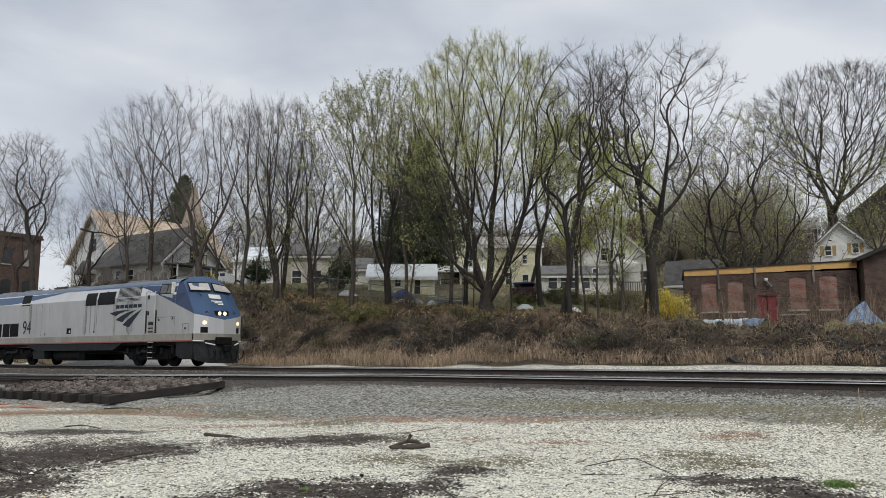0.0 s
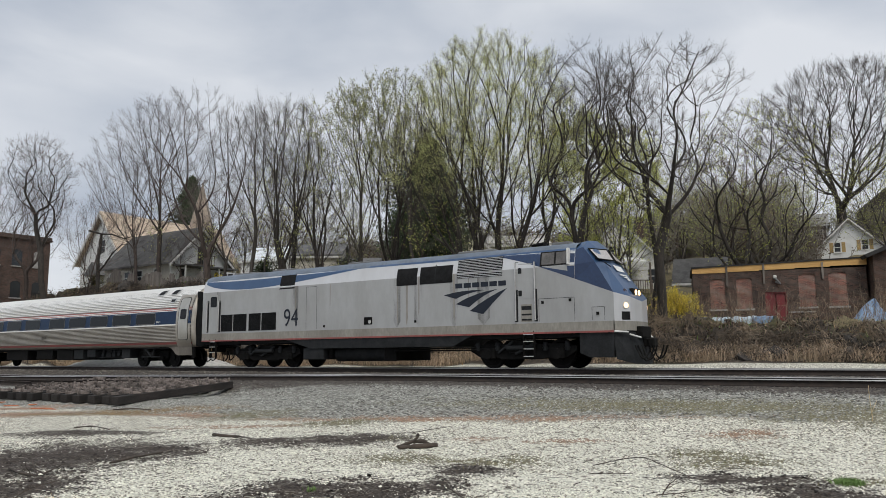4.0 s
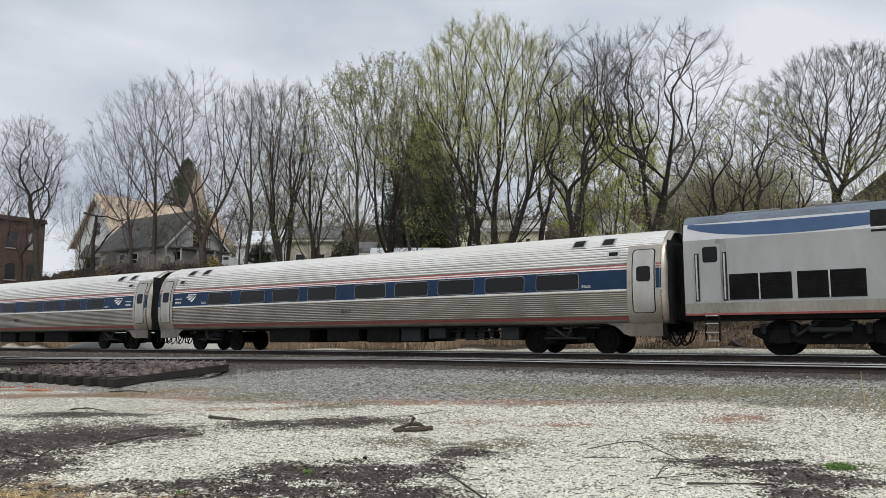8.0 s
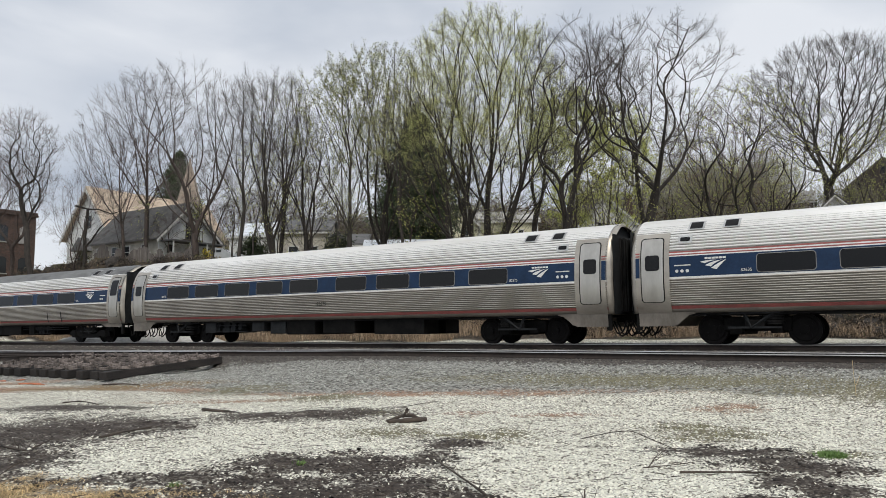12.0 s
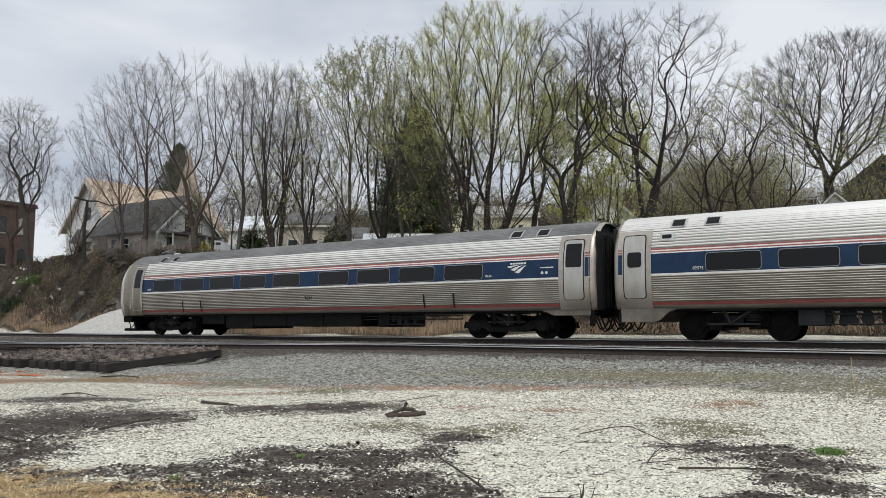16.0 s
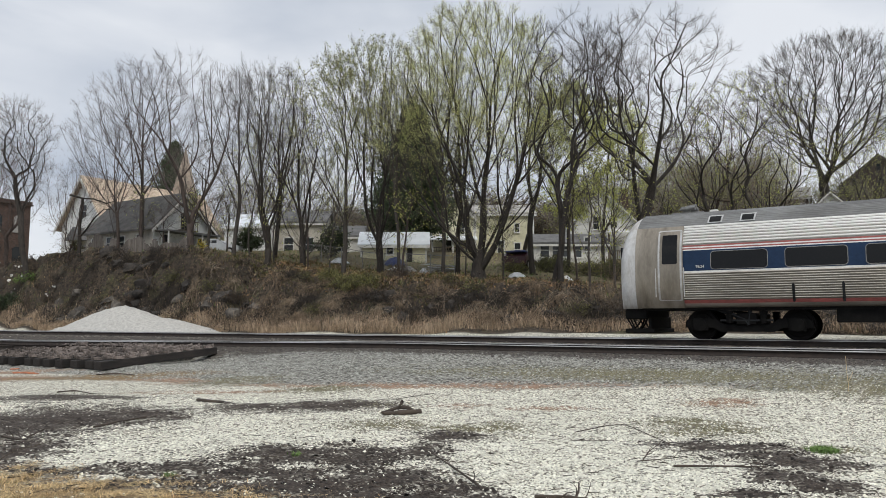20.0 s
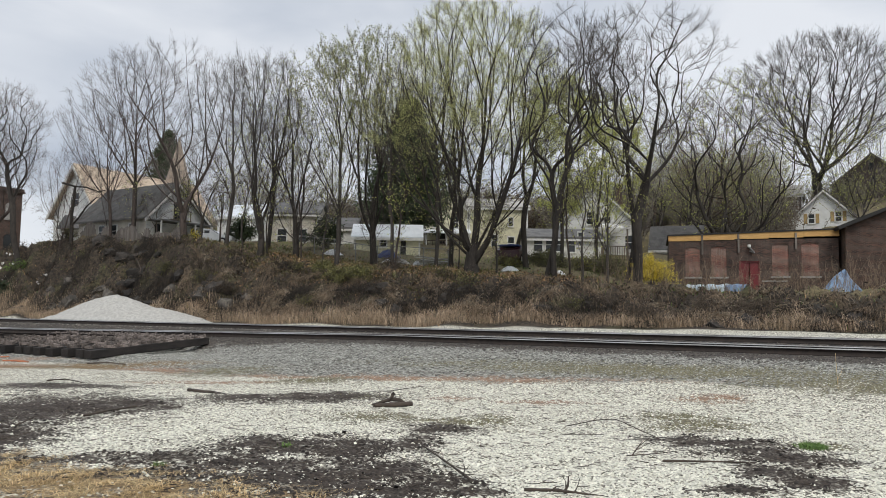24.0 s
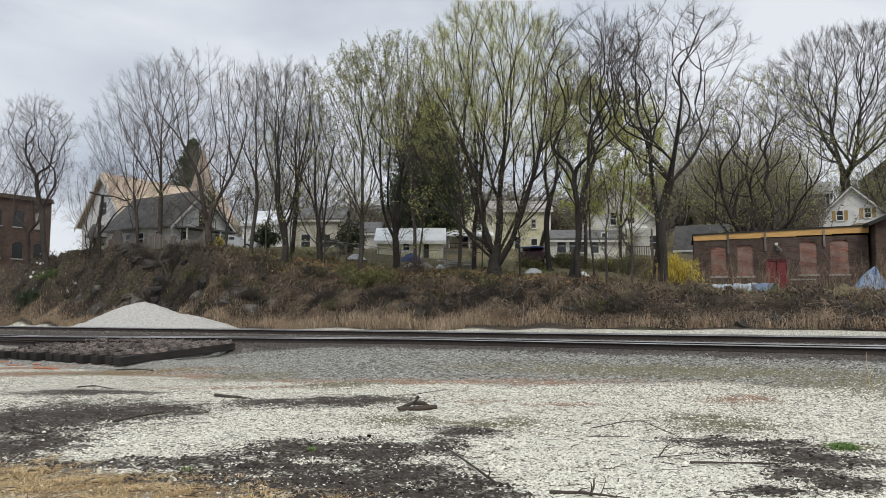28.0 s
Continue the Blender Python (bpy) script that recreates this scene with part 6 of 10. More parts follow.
def brick_shed():
    t = thing("brick_shed", pose(-13.71, 50.72, 0, 0, 0, 16.3), "low dark brick shed with bricked-up windows and a raw plywood fascia", "building")
    L, zb, zt = 10.45, 2.6, 6.72
    holes = [(1.13, 2.07, 4.27, 6.12), (2.78, 3.73, 4.27, 6.16), (6.51, 7.51, 4.30, 6.30), (8.27, 9.31, 4.30, 6.34)]
    # wall strips between the recesses, so that the infill lies 8 cm back
    bm = bmesh.new()
    spans = sorted([(a, b, c, d) for a, b, c, d in holes] + [(4.49, 5.76, 2.6, 5.30)])
    last = 0.1
    for a, b, c, d in spans:
        box(bm, last, a, 0, 0.35, zb, zt)
        if c > zb:
            box(bm, a, b, 0, 0.35, zb, c)
        box(bm, a, b, 0, 0.35, d + 0.14, zt)
        last = b
    box(bm, last, L, 0, 0.35, zb, zt)
    box(bm, 0.1, 0.45, 0.35, 7.0, zb, zt); box(bm, L - 0.35, L, 0.35, 7.0, zb, zt); box(bm, 0.1, L, 6.65, 7.0, zb, zt)
    part("wall", bm, M["brick_dark"], t, "sooty dark brick wall")
    for a, b, c, d in holes:
        arch = [(a, c), (b, c), (b, d), ((a + b) / 2 + 0.25, d + 0.12), ((a + b) / 2 - 0.25, d + 0.12), (a, d)]
        part("bricked_window", prism(arch, "y", 0.05, 0.3), M["brick_red"], t, "window opening filled with red brick")
        part("window_sill", boxes((a - 0.1, b + 0.1, -0.06, 0.05, c - 0.12, c - 0.005), bevel=0.01), M["concrete"], t)
        for i in range(7):
            u = a - 0.02 + (b - a + 0.04) * (i + 0.5) / 7
            k = d + 0.02 + 0.10 * math.sin(math.pi * (i + 0.5) / 7)
            part("arch_brick", boxes((u - 0.06, u + 0.06, -0.015, 0.05, k, k + 0.2)), M["brick_dark"], t)
    dr = part("door", boxes((4.55, 5.10, 0.06, 0.12, 3.0, 5.2), (5.14, 5.70, 0.06, 0.12, 3.0, 5.2), bevel=0.008), M["door_red"], t, "faded red double door")
    part("door_frame", boxes((4.49, 4.55, 0.0, 0.14, 2.9, 5.3), (5.70, 5.76, 0.0, 0.14, 2.9, 5.3), (4.55, 5.70, 0.0, 0.14, 5.2, 5.3)), M["door_red"], t)
    part("door_arch", prism([(4.40, 5.30), (5.85, 5.30), (5.6, 5.48), (5.12, 5.54), (4.65, 5.48)], "y", -0.04, 0.1), M["brick_dark"], t)
    part("door_step", boxes((4.4, 5.9, -0.5, 0.0, 2.7, 3.02), bevel=0.02), M["concrete"], t)
    for i in range(5):
        a, b = 0.06 + 2.09 * i, 0.06 + 2.09 * (i + 1) - 0.006
        part("fascia_board", boxes((a, b, -0.05, 0.02, 6.66 + 0.048 * i, 7.06 + 0.050 * i)), M["plywood"], t, "raw plywood fascia board")
    part("roof", prism([(0.0, 7.0), (10.5, 7.27), (10.5, 7.36), (0.0, 7.1)], "y", -0.1, 7.1), M["tar"], t, "black tar roof")
    for u, zz in ((2.22, 5.75), (4.48, 5.85), (7.95, 6.05)):
        part("downspout", boxes((u - 0.06, u + 0.06, -0.13, -0.05, zz, 7.1)), M["fence_wood"], t, "weathered wooden post")
    part("wall_lamp", boxes((5.02, 5.22, -0.28, 0.0, 6.18, 6.36), bevel=0.03), M["trim"], t)
    bm = bmesh.new(); rod(bm, (5.15, -0.02, 5.95), (5.45, -0.18, 5.80), 0.05, 6); rod(bm, (5.1, -0.2, 6.2), (5.4, -0.2, 5.85), 0.06, 6)
    part("conduit", bm, M["wire"], t)
    part("wall_ledge", boxes((5.85, 7.4, -0.06, 0.0, 3.93, 4.02)), M["concrete"], t)


def big_brick():
    t = thing("brick_workshop", pose(-3.2, 52.7, 0, 0, 0, 16.3), "tall dark brick workshop with a black gabled roof edge", "building")
    part("wall", prism([(0, 1.8), (14, 1.8), (14, 7.3), (7, 10.2), (0, 7.3)], "y", 0, 14), M["brick_old"], t)
    part("roof", prism([(-0.4, 7.14), (7, 10.25), (7, 10.45), (-0.5, 7.34)], "y", -0.4, 14.3), M["tar"], t)
    part("roof", prism([(14.4, 7.14), (7, 10.25), (7, 10.45), (14.5, 7.34)], "y", -0.4, 14.3), M["tar"], t)
    for u in (2.2, 6.0, 9.8):
        part("bricked_window", boxes((u, u + 1.1, -0.03, 0.05, 3.8, 5.6)), M["brick_old"], t)
        part("window_sill", boxes((u - 0.1, u + 1.2, -0.08, 0.0, 3.66, 3.8)), M["concrete"], t)


def mill():
    """The old brick building at the left end; its lit face looks along the tracks."""
    t = thing("brick_mill", pose(-79.6, 43.3, -0.65, 0, 0, 0), "two-storey old red brick mill with arched windows", "building")
    part("wall", boxes((-20, 0, -14, 0, 4.5, 14.75)), M["brick_old"], t)
    part("cornice", boxes((-20.2, 0.2, -14.2, 0.2, 14.45, 14.6), (-20.1, 0.12, -14.1, 0.12, 14.6, 14.9)), M["brick_dark"], t)
    for z, h in ((11.6, 1.7), (8.3, 1.7)):
        for k, y in enumerate((-1.2, -3.4, -5.6, -7.8, -10, -12.2)):
            mk = "concrete" if (k == 0 and z > 10) else "house_pane"
            arch = [(y - 0.5, z), (y + 0.5, z), (y + 0.5, z + h - 0.2), (y + 0.25, z + h), (y - 0.25, z + h), (y - 0.5, z + h - 0.2)]
            w = part("window", prism(arch, "x", 0.0, 0.03), M[mk], t)
            part("arch", prism([(y - 0.65, z + h - 0.2), (y - 0.5, z + h - 0.2), (y - 0.25, z + h), (y + 0.25, z + h), (y + 0.5, z + h - 0.2), (y + 0.65, z + h - 0.2), (y + 0.35, z + h + 0.2), (y - 0.35, z + h + 0.2)], "x", 0.0, 0.06), M["brick_dark"], w)
            part("sill", boxes((0.0, 0.08, y - 0.6, y + 0.6, z - 0.12, z)), M["concrete"], w)


def church():
    t = thing("church", pose(-93.2, 54.9, -0.6, 0, 0, 0), "white wooden church with a steep tan shingled roof", "church")
    part("wall", prism([(0, 5.5), (9.4, 5.5), (9.4, 14.4), (4.7, 20.2), (0, 14.4)], "y", 0, 18), M["siding_white"], t)
    for a, b in (((4.7, 20.3), (-0.6, 13.75)), ((4.7, 20.3), (10.0, 13.75))):
        part("roof", prism([a, b, (b[0], b[1] + 0.25), (a[0], a[1] + 0.25)], "y", -0.7, 18.5), M["shingle_tan"], t, "large tan shingled roof slope")
        part("barge_board", prism([(a[0], a[1] - 0.02), (b[0], b[1] - 0.02), (b[0], b[1] - 0.45), (a[0], a[1] - 0.45)], "y", -0.78, -0.68), M["trim"], t)
    window_at(t, 4.7, 15.2, 1.1, 1.6)
    for u in (2.2, 7.2):
        window_at(t, u, 9.2, 0.9, 2.0)
    part("porch_roof", prism([(3.0, 12.2), (6.4, 12.2), (4.7, 13.9)], "y", -1.4, 0.0), M["shingle_grey"], t)
    st = thing("church_steeple", pose(-87.8, 69.5, -0.8), "brown shingled church steeple with a pointed spire", "steeple")
    part("tower", boxes((-1.5, 1.5, -1.5, 1.5, 8, 19.8)), M["spire"], st)
    bm = bmesh.new()
    bmesh.ops.create_cone(bm, cap_ends=True, segments=8, radius1=1.9, radius2=0.05, depth=7.2, matrix=Matrix.Translation((0, 0, 23.4)))
    part("spire", bm, M["spire"], st)


def dark_house():
    t = thing("house", pose(-63.3, 39.6, 0, 0, 0, 0), "off-white house with a broad dark shingled roof behind a board fence", "house")
    part("wall", prism([(0, 5.5), (6.2, 5.5), (6.2, 9.60), (2.9, 12.55), (0, 9.60)], "x", 0, 9.4), M["siding_tan"], t)
    part("gable_wall", prism([(0.02, 6.4), (6.18, 6.4), (6.18, 9.58), (2.9, 12.50), (0.02, 9.58)], "x", 9.40, 9.43), M["siding_white"], t, "weathered off-white gable siding")
    for p, q in (((2.9, 12.6), (-0.45, 9.20)), ((2.9, 12.6), (6.65, 9.20))):
        part("roof", prism([p, q, (q[0], q[1] + 0.16), (p[0], p[1] + 0.16)], "x", -0.4, 9.9), M["shingle_dark"], t, "dark shingled roof slope")
        part("barge_board", prism([(p[0], p[1] - 0.01), (q[0], q[1] - 0.01), (q[0], q[1] - 0.24), (p[0], p[1] - 0.24)], "x", 9.88, 9.94), M["trim"], t)
    for u in (1.2, 3.4, 5.2, 7.6):
        window_at(t, u, 7.9, 0.7, 1.0)
    # gable that looks along the tracks: a balcony door, small windows and a low porch
    for q in ((2.7, 3.5, 9.5, 11.0), (0.9, 1.5, 7.9, 8.9), (4.6, 5.3, 7.9, 8.9)):
        part("gable_window", boxes((9.43, 9.45, q[0], q[1], q[2], q[3])), M["house_pane"], t)
        part("window_frame", boxes((9.43, 9.47, q[0] - 0.08, q[0], q[2], q[3]), (9.43, 9.47, q[1], q[1] + 0.08, q[2], q[3]), (9.43, 9.47, q[0] - 0.08, q[1] + 0.08, q[3], q[3] + 0.08)), M["trim"], t)
    part("balcony_floor", boxes((9.43, 10.1, 2.3, 4.1, 9.36, 9.45)), M["deck_wood"], t)
    for i in range(7):
        part("baluster", boxes((10.03, 10.07, 2.34 + i * 0.28, 2.38 + i * 0.28, 9.45, 10.2)), M["deck_wood"], t)
    part("handrail", boxes((10.0, 10.1, 2.3, 4.1, 10.2, 10.27)), M["deck_wood"], t)
    part("porch_roof", prism([(0.2, 9.08), (6.0, 9.08), (6.0, 9.2), (0.2, 9.2)], "x", 9.43, 10.9), M["shingle_grey"], t)
    for y in (0.5, 2.2, 4.0, 5.7):
        part("post", boxes((10.72, 10.82, y - 0.05, y + 0.05, 6.2, 9.08)), M["trim"], t)


def grey_house():
    t = gable_house("house", -26.25, 61.7, 19, 6.7, 9, 9.75, 13.19, "siding_grey", "shingle_grey", "weathered grey clapboard house with a front gable and porch", windows=[(2.68, 9.66, 0.50, 1.06), (4.19, 9.74, 0.50, 1.10), (6.0, 7.4, 0.6, 1.2)], apex=0.48, chimney=(5.2, 3.0, 13.6))
    p = gable_house("porch_wing", -26.88, 56.47, 33, 6.1, 5.2, 8.05, 8.95, "siding_grey", "shingle_grey", "low grey porch wing with a shallow roof and tall windows", ridge="x", windows=[(0.90, 6.92, 0.70, 1.10), (1.86, 6.92, 0.62, 1.10), (2.66, 6.93, 0.46, 1.10), (3.70, 6.90, 0.52, 1.15), (4.46, 7.42, 0.40, 1.10)])
    d = thing("deck", pose(-26.88, 56.47, 0, 0, 0, 33), "small weathered wooden deck with stairs beside the grey house", "deck")
    part("deck_floor", boxes((6.2, 8.5, 0.0, 2.2, 6.2, 6.34)), M["deck_wood"], d)
    railing(d, 6.2, 8.5, 0.0, 6.34, 7.45, 12)
    for x in (6.3, 8.4):
        part("post", boxes((x - 0.06, x + 0.06, 0.0, 0.12, 4.2, 8.9)), M["deck_wood"], d)
    part("awning", prism([(0.0, 8.9), (2.4, 9.5), (2.4, 9.58), (0.0, 8.98)], "x", 6.1, 8.2), M["trim"], d)
    gable_house("house", -19.6, 67.0, 12, 4.6, 6, 7.6, 9.9, "siding_grey", "shingle_dark", "small grey house with a broad shingled roof behind the trees", ridge="x", windows=[(1.2, 6.2, 0.7, 1.0), (3.4, 6.2, 0.7, 1.0)])


def yellow_house():
    gable_house("house", -39.5, 60.2, 33, 4.1, 9, 11.6, 13.6, "siding_yellow", "shingle_pale", "cream clapboard house with a narrow front gable", windows=[(1.03, 9.95, 0.5, 1.05), (2.9, 9.95, 0.5, 1.05), (1.6, 8.2, 0.6, 1.2)])
    gable_house("house", -36.0, 62.6, 33, 5.6, 8, 12.0, 13.3, "siding_yellow", "shingle_pale", "cream clapboard house wing with tall windows", ridge="x", windows=[(2.45, 8.15, 0.55, 1.15), (4.05, 7.9, 0.55, 1.2), (4.0, 10.2, 0.40, 0.8)])
    p = thing("porch", pose(-39.5, 60.2, 0, 0, 0, 33), "weathered wooden porch with a railing before the cream house", "porch")
    part("porch_floor", boxes((0.0, 4.1, -2.2, -0.05, 7.0, 7.15)), M["deck_wood"], p)
    part("porch_skirt", boxes((0.0, 4.1, -2.2, -2.1, 6.0, 7.0)), M["deck_wood"], p)
    railing(p, 0.0, 4.1, -2.15, 7.15, 8.5, 18)
    part("porch_roof", prism([(-2.5, 9.1), (-0.02, 9.7), (-0.02, 9.8), (-2.5, 9.2)], "x", -0.2, 4.3), M["metal_roof"], p)
    for x in (0.1, 2.0, 4.0):
        part("post", boxes((x - 0.06, x + 0.06, -2.2, -2.08, 7.1, 9.15)), M["trim"], p)


def others():
    t = gable_house("garden_shed", -36.3, 45.4, 34, 5.0, 3.6, 7.5, 8.55, "siding_yellow", "metal_roof", "low cream shed with a bright metal roof", ridge="x", windows=[(2.2, 6.75, 0.45, 0.65)])
    part("door", boxes((3.55, 3.95, -0.03, 0.02, 5.6, 7.25)), M["tar"], t)
    t = gable_house("house", -49.3, 48.9, 33, 4.6, 6, 10.55, 11.9, "siding_tan", "shingle_grey", "white clapboard house with a grey roof behind bare trees", ridge="x", windows=[(1.4, 7.9, 0.8, 1.2), (3.2, 7.9, 0.8, 1.2)])
    gable_house("house_wing", -45.3, 51.5, 33, 3.2, 5, 9.3, 10.4, "siding_grey", "shingle_grey", "low grey wing beside the white house", ridge="x", windows=[(1.4, 7.9, 0.9, 1.1)])
    gable_house("house", -64.0, 56.2, 20, 5.4, 7, 11.9, 13.6, "siding_white", "metal_roof", "white house with a pale roof between bare trees", ridge="x", windows=[(1.5, 9.6, 0.7, 1.1), (3.6, 9.6, 0.7, 1.1)])
    gable_house("house", -12.45, 90.9, 8, 9.4, 9, 11.2, 15.75, "siding_white", "shingle_dark", "white clapboard house with tan shutters on the hillside", windows=[(3.5, 12.13, 0.55, 0.98), (6.15, 12.28, 0.55, 0.98)], shutters=True, over=0.45)
    gable_house("house", -9.0, 119.0, 0, 10, 9, 20.6, 24.6, "siding_brown", "shingle_dark", "dark brown house high on the hillside", windows=[(2.0, 20.2, 0.7, 1.3), (5.2, 20.2, 0.7, 1.3), (8.0, 20.2, 0.7, 1.3), (4.9, 22.4, 0.6, 1.0)], trim_kind="deck_wood")
    gable_house("house", -14.5, 104.0, 6, 3.2, 6, 17.3, 18.9, "siding_brown", "shingle_pale", "dark house with a pale roof among trees on the hillside", ridge="x", windows=[(1.12, 15.4, 0.8, 1.1), (2.30, 15.4, 0.8, 1.1)])
    # board fence
    t = thing("board_fence", pose(0, 38.4, 0), "weathered grey board fence along the top of the bank", "fence")
    for i in range(88):
        x = -61.0 + i * 0.155
        z = hz(x, 38.4)
        part("board", boxes((x - 0.07, x + 0.07, -0.012, 0.012, z - 0.05, z + 1.25 + 0.04 * math.sin(i * 1.7))), M["fence_wood"], t)
    for i in range(7):
        x = -61.0 + i * 2.27
        part("post", boxes((x - 0.05, x + 0.05, 0.02, 0.12, hz(x, 38.4) - 0.2, hz(x, 38.4) + 1.1)), M["fence_wood"], t)
    # chain-link fence
    t = thing("chain_link_fence", pose(0, 41, 0), "galvanised chain-link fence before the back yards", "fence")
    xs = [-38.4 + 1.9 * i for i in range(8)]
    bm = bmesh.new(); chain(bm, [(x, 0, hz(x, 41) + 1.25) for x in xs], 0.022, 6); part("top_rail", bm, M["wire"], t)
    for x in xs:
        bm = bmesh.new(); rod(bm, (x, 0, hz(x, 41) - 0.2), (x, 0, hz(x, 41) + 1.3), 0.03, 8); part("post", bm, M["wire"], t)
    v = []
    for i in range(150):
        x = -38.4 + i * 0.089
        for s in (-1, 1):
            x2 = min(max(x + s * 1.2, -38.4), -25.1)
            v.append([(x, 0, hz(x, 41)), (x2, 0, hz(x2, 41) + 1.22)])
    part("mesh", np_mesh("mesh", *tubes(np.array(v), np.full((len(v), 2), 0.0035), 3), M["wire"]), parent=t)["kind"] = "stuff"


def vehicle(name, x, y, yaw, L, W, Hh, paint, label, cover=None, hood=0.9):
    z = hz(x, y) - 0.02
    t = thing(name, pose(x, y, z, 0, 0, yaw), label, "car")
    h = L / 2
    prof = [(-h, 0.32), (h, 0.32), (h, 0.72), (h - 0.2, 0.86), (h - hood - 0.3, 0.95), (h - hood - 0.95, Hh - 0.05), (h - hood - 1.2, Hh), (-h + 1.0, Hh), (-h + 0.45, 0.98), (-h + 0.05, 0.9)]
    bm = prism(prof, "y", -W / 2, W / 2)
    bmesh.ops.bevel(bm, geom=[e for e in bm.edges if e.calc_length() > 0.3], offset=0.05, segments=2, affect="EDGES")
    part("body", bm, M[paint], t)
    a, b = -h + 0.75, h - hood - 1.0
    for s in (-1, 1):
        for k in range(2):
            u0, u1 = a + (b - a) * k / 2 + 0.04, a + (b - a) * (k + 1) / 2 - 0.04
            part("side_window", boxes((u0, u1, s * W / 2 - 0.02, s * W / 2 + 0.012, 1.02, Hh - 0.14)), M["house_pane"], t)
        for wx in (-h + 0.75, h - 0.8):
            bm = bmesh.new(); rod(bm, (wx, s * (W / 2 - 0.2), 0.33), (wx, s * (W / 2 + 0.02), 0.33), 0.33, 20)
            wh = part("wheel", bm, M["rubber"], t)
            bm = bmesh.new(); rod(bm, (wx, s * (W / 2 + 0.01), 0.33), (wx, s * (W / 2 + 0.035), 0.33), 0.19, 14)
            part("hubcap", bm, M["chrome"], wh)
    q0, q1 = (h - hood - 0.33, 0.97), (h - hood - 0.92, Hh - 0.08)
    part("windshield", prism([q0, (q0[0] + 0.03, q0[1] + 0.03), (q1[0] + 0.03, q1[1] + 0.03), q1], "y", -W / 2 + 0.15, W / 2 - 0.15), M["house_pane"], t)
    if cover:
        bm = boxes((-h + 0.4, h - hood - 0.9, -W / 2 + 0.1, W / 2 - 0.1, Hh - 0.04, Hh + 0.09), bevel=0.04)
        part("roof_load", bm, M[cover], t, "blue covered roof load")
    return t


def heap(name, x, y, rx, ry, h, material, label, category, seed, skew=0.0):
    """A crumpled mound (tarpaulin or bush of debris): a dome with folds."""
    rng = random.Random(seed)
    n, m = 20, 9
    ph = [rng.uniform(0, 6.28) for _ in range(6)]
    v, f = [], []
    for j in range(m + 1):
        r = j / m
        for i in range(n):
            a = 6.283 * i / n
            k = 1 + 0.16 * math.sin(3 * a + ph[0]) + 0.10 * math.sin(5 * a + ph[1])
            z = h * (1 - r ** (2.0 if not skew else 1.5)) * (1 + 0.20 * math.sin(4 * a + ph[2] + 3 * r)) + 0.06 * math.sin(9 * a + ph[3] + 7 * r) * r
            v.append((math.cos(a) * rx * r * k + skew * rx * (1 - r), math.sin(a) * ry * r * k, z))
    for j in range(m):
        for i in range(n):
            f.append((j * n + i, j * n + (i + 1) % n, (j + 1) * n + (i + 1) % n, (j + 1) * n + i))
    ob = part(name, np_mesh(name, np.array(v), np.array(f), M[material], True))
    ob.matrix_basis = pose(x, y, hz(x, y) - 0.05, 0, 0, rng.uniform(0, 360))
    return tagged(ob, label, category)


brick_shed(); big_brick(); mill(); church(); dark_house(); grey_house(); yellow_house(); others()
def covered_stack(x, y, yaw, L, W, top):
    """A long low stack of boards under a pale tarpaulin that sags between its edges and hangs down at one end."""
    z0 = hz(x, y) - 0.05
    t = thing("covered_stack", pose(x, y, z0, 0, 0, yaw), "long low stack under a pale blue and white tarpaulin", "covered stack")
    h = top - z0
    part("boards", boxes((-L / 2 + 0.1, L / 2 - 0.4, -W / 2 + 0.1, W / 2 - 0.1, 0, h - 0.12), bevel=0.02), M["deck_wood"], t)
    def sheet(name, x0, x1, path, mk, seed, label):
        n = 44
        us = np.linspace(x0, x1, n)
        y = np.array([p[0] for p in path]); z = np.array([p[1] for p in path])
        gx, gy = np.meshgrid(us, y); gz = np.repeat(z[:, None], n, 1)
        fold = 0.05 * wave(gx, gz * 3 + gy, seed, 0.5) + 0.03 * wave(gx, gz * 2 + gy, seed + 1, 0.2)
        drop = np.clip((h - gz) / h, 0, 1)
        v = np.stack([gx + 0.06 * wave(gz, gx, seed + 2, 0.6) * drop, gy - np.abs(fold) * (0.3 + drop), gz + fold * 0.8 * (1 - drop) - 0.10 * drop * np.abs(np.sin(gx * 2.3))], -1).reshape(-1, 3)
        i = np.arange(gx.size).reshape(gx.shape)
        part(name, np_mesh(name, v, np.stack([i[:-1, :-1], i[:-1, 1:], i[1:, 1:], i[1:, :-1]], -1).reshape(-1, 4), M[mk], True), parent=t, label=label)
    front = [(-W / 2, 0.25), (-W / 2, h * 0.55), (-W / 2, h - 0.16), (-W / 2 + 0.06, h - 0.04), (-W / 2 + 0.25, h), (0, h + 0.03), (W / 2 - 0.2, h), (W / 2, h - 0.15), (W / 2, 0.5)]
    sheet("tarpaulin", -L / 2, L / 2 - 0.75, front, "tarp_pale", 21, "pale blue-white sheet")
    sheet("tarpaulin_flap", L / 2 - 0.9, L / 2 + 0.15, [(p[0] * 1.05, p[1] * 0.94 + 0.02) for p in front], "tarp", 24, "crumpled darker blue flap")


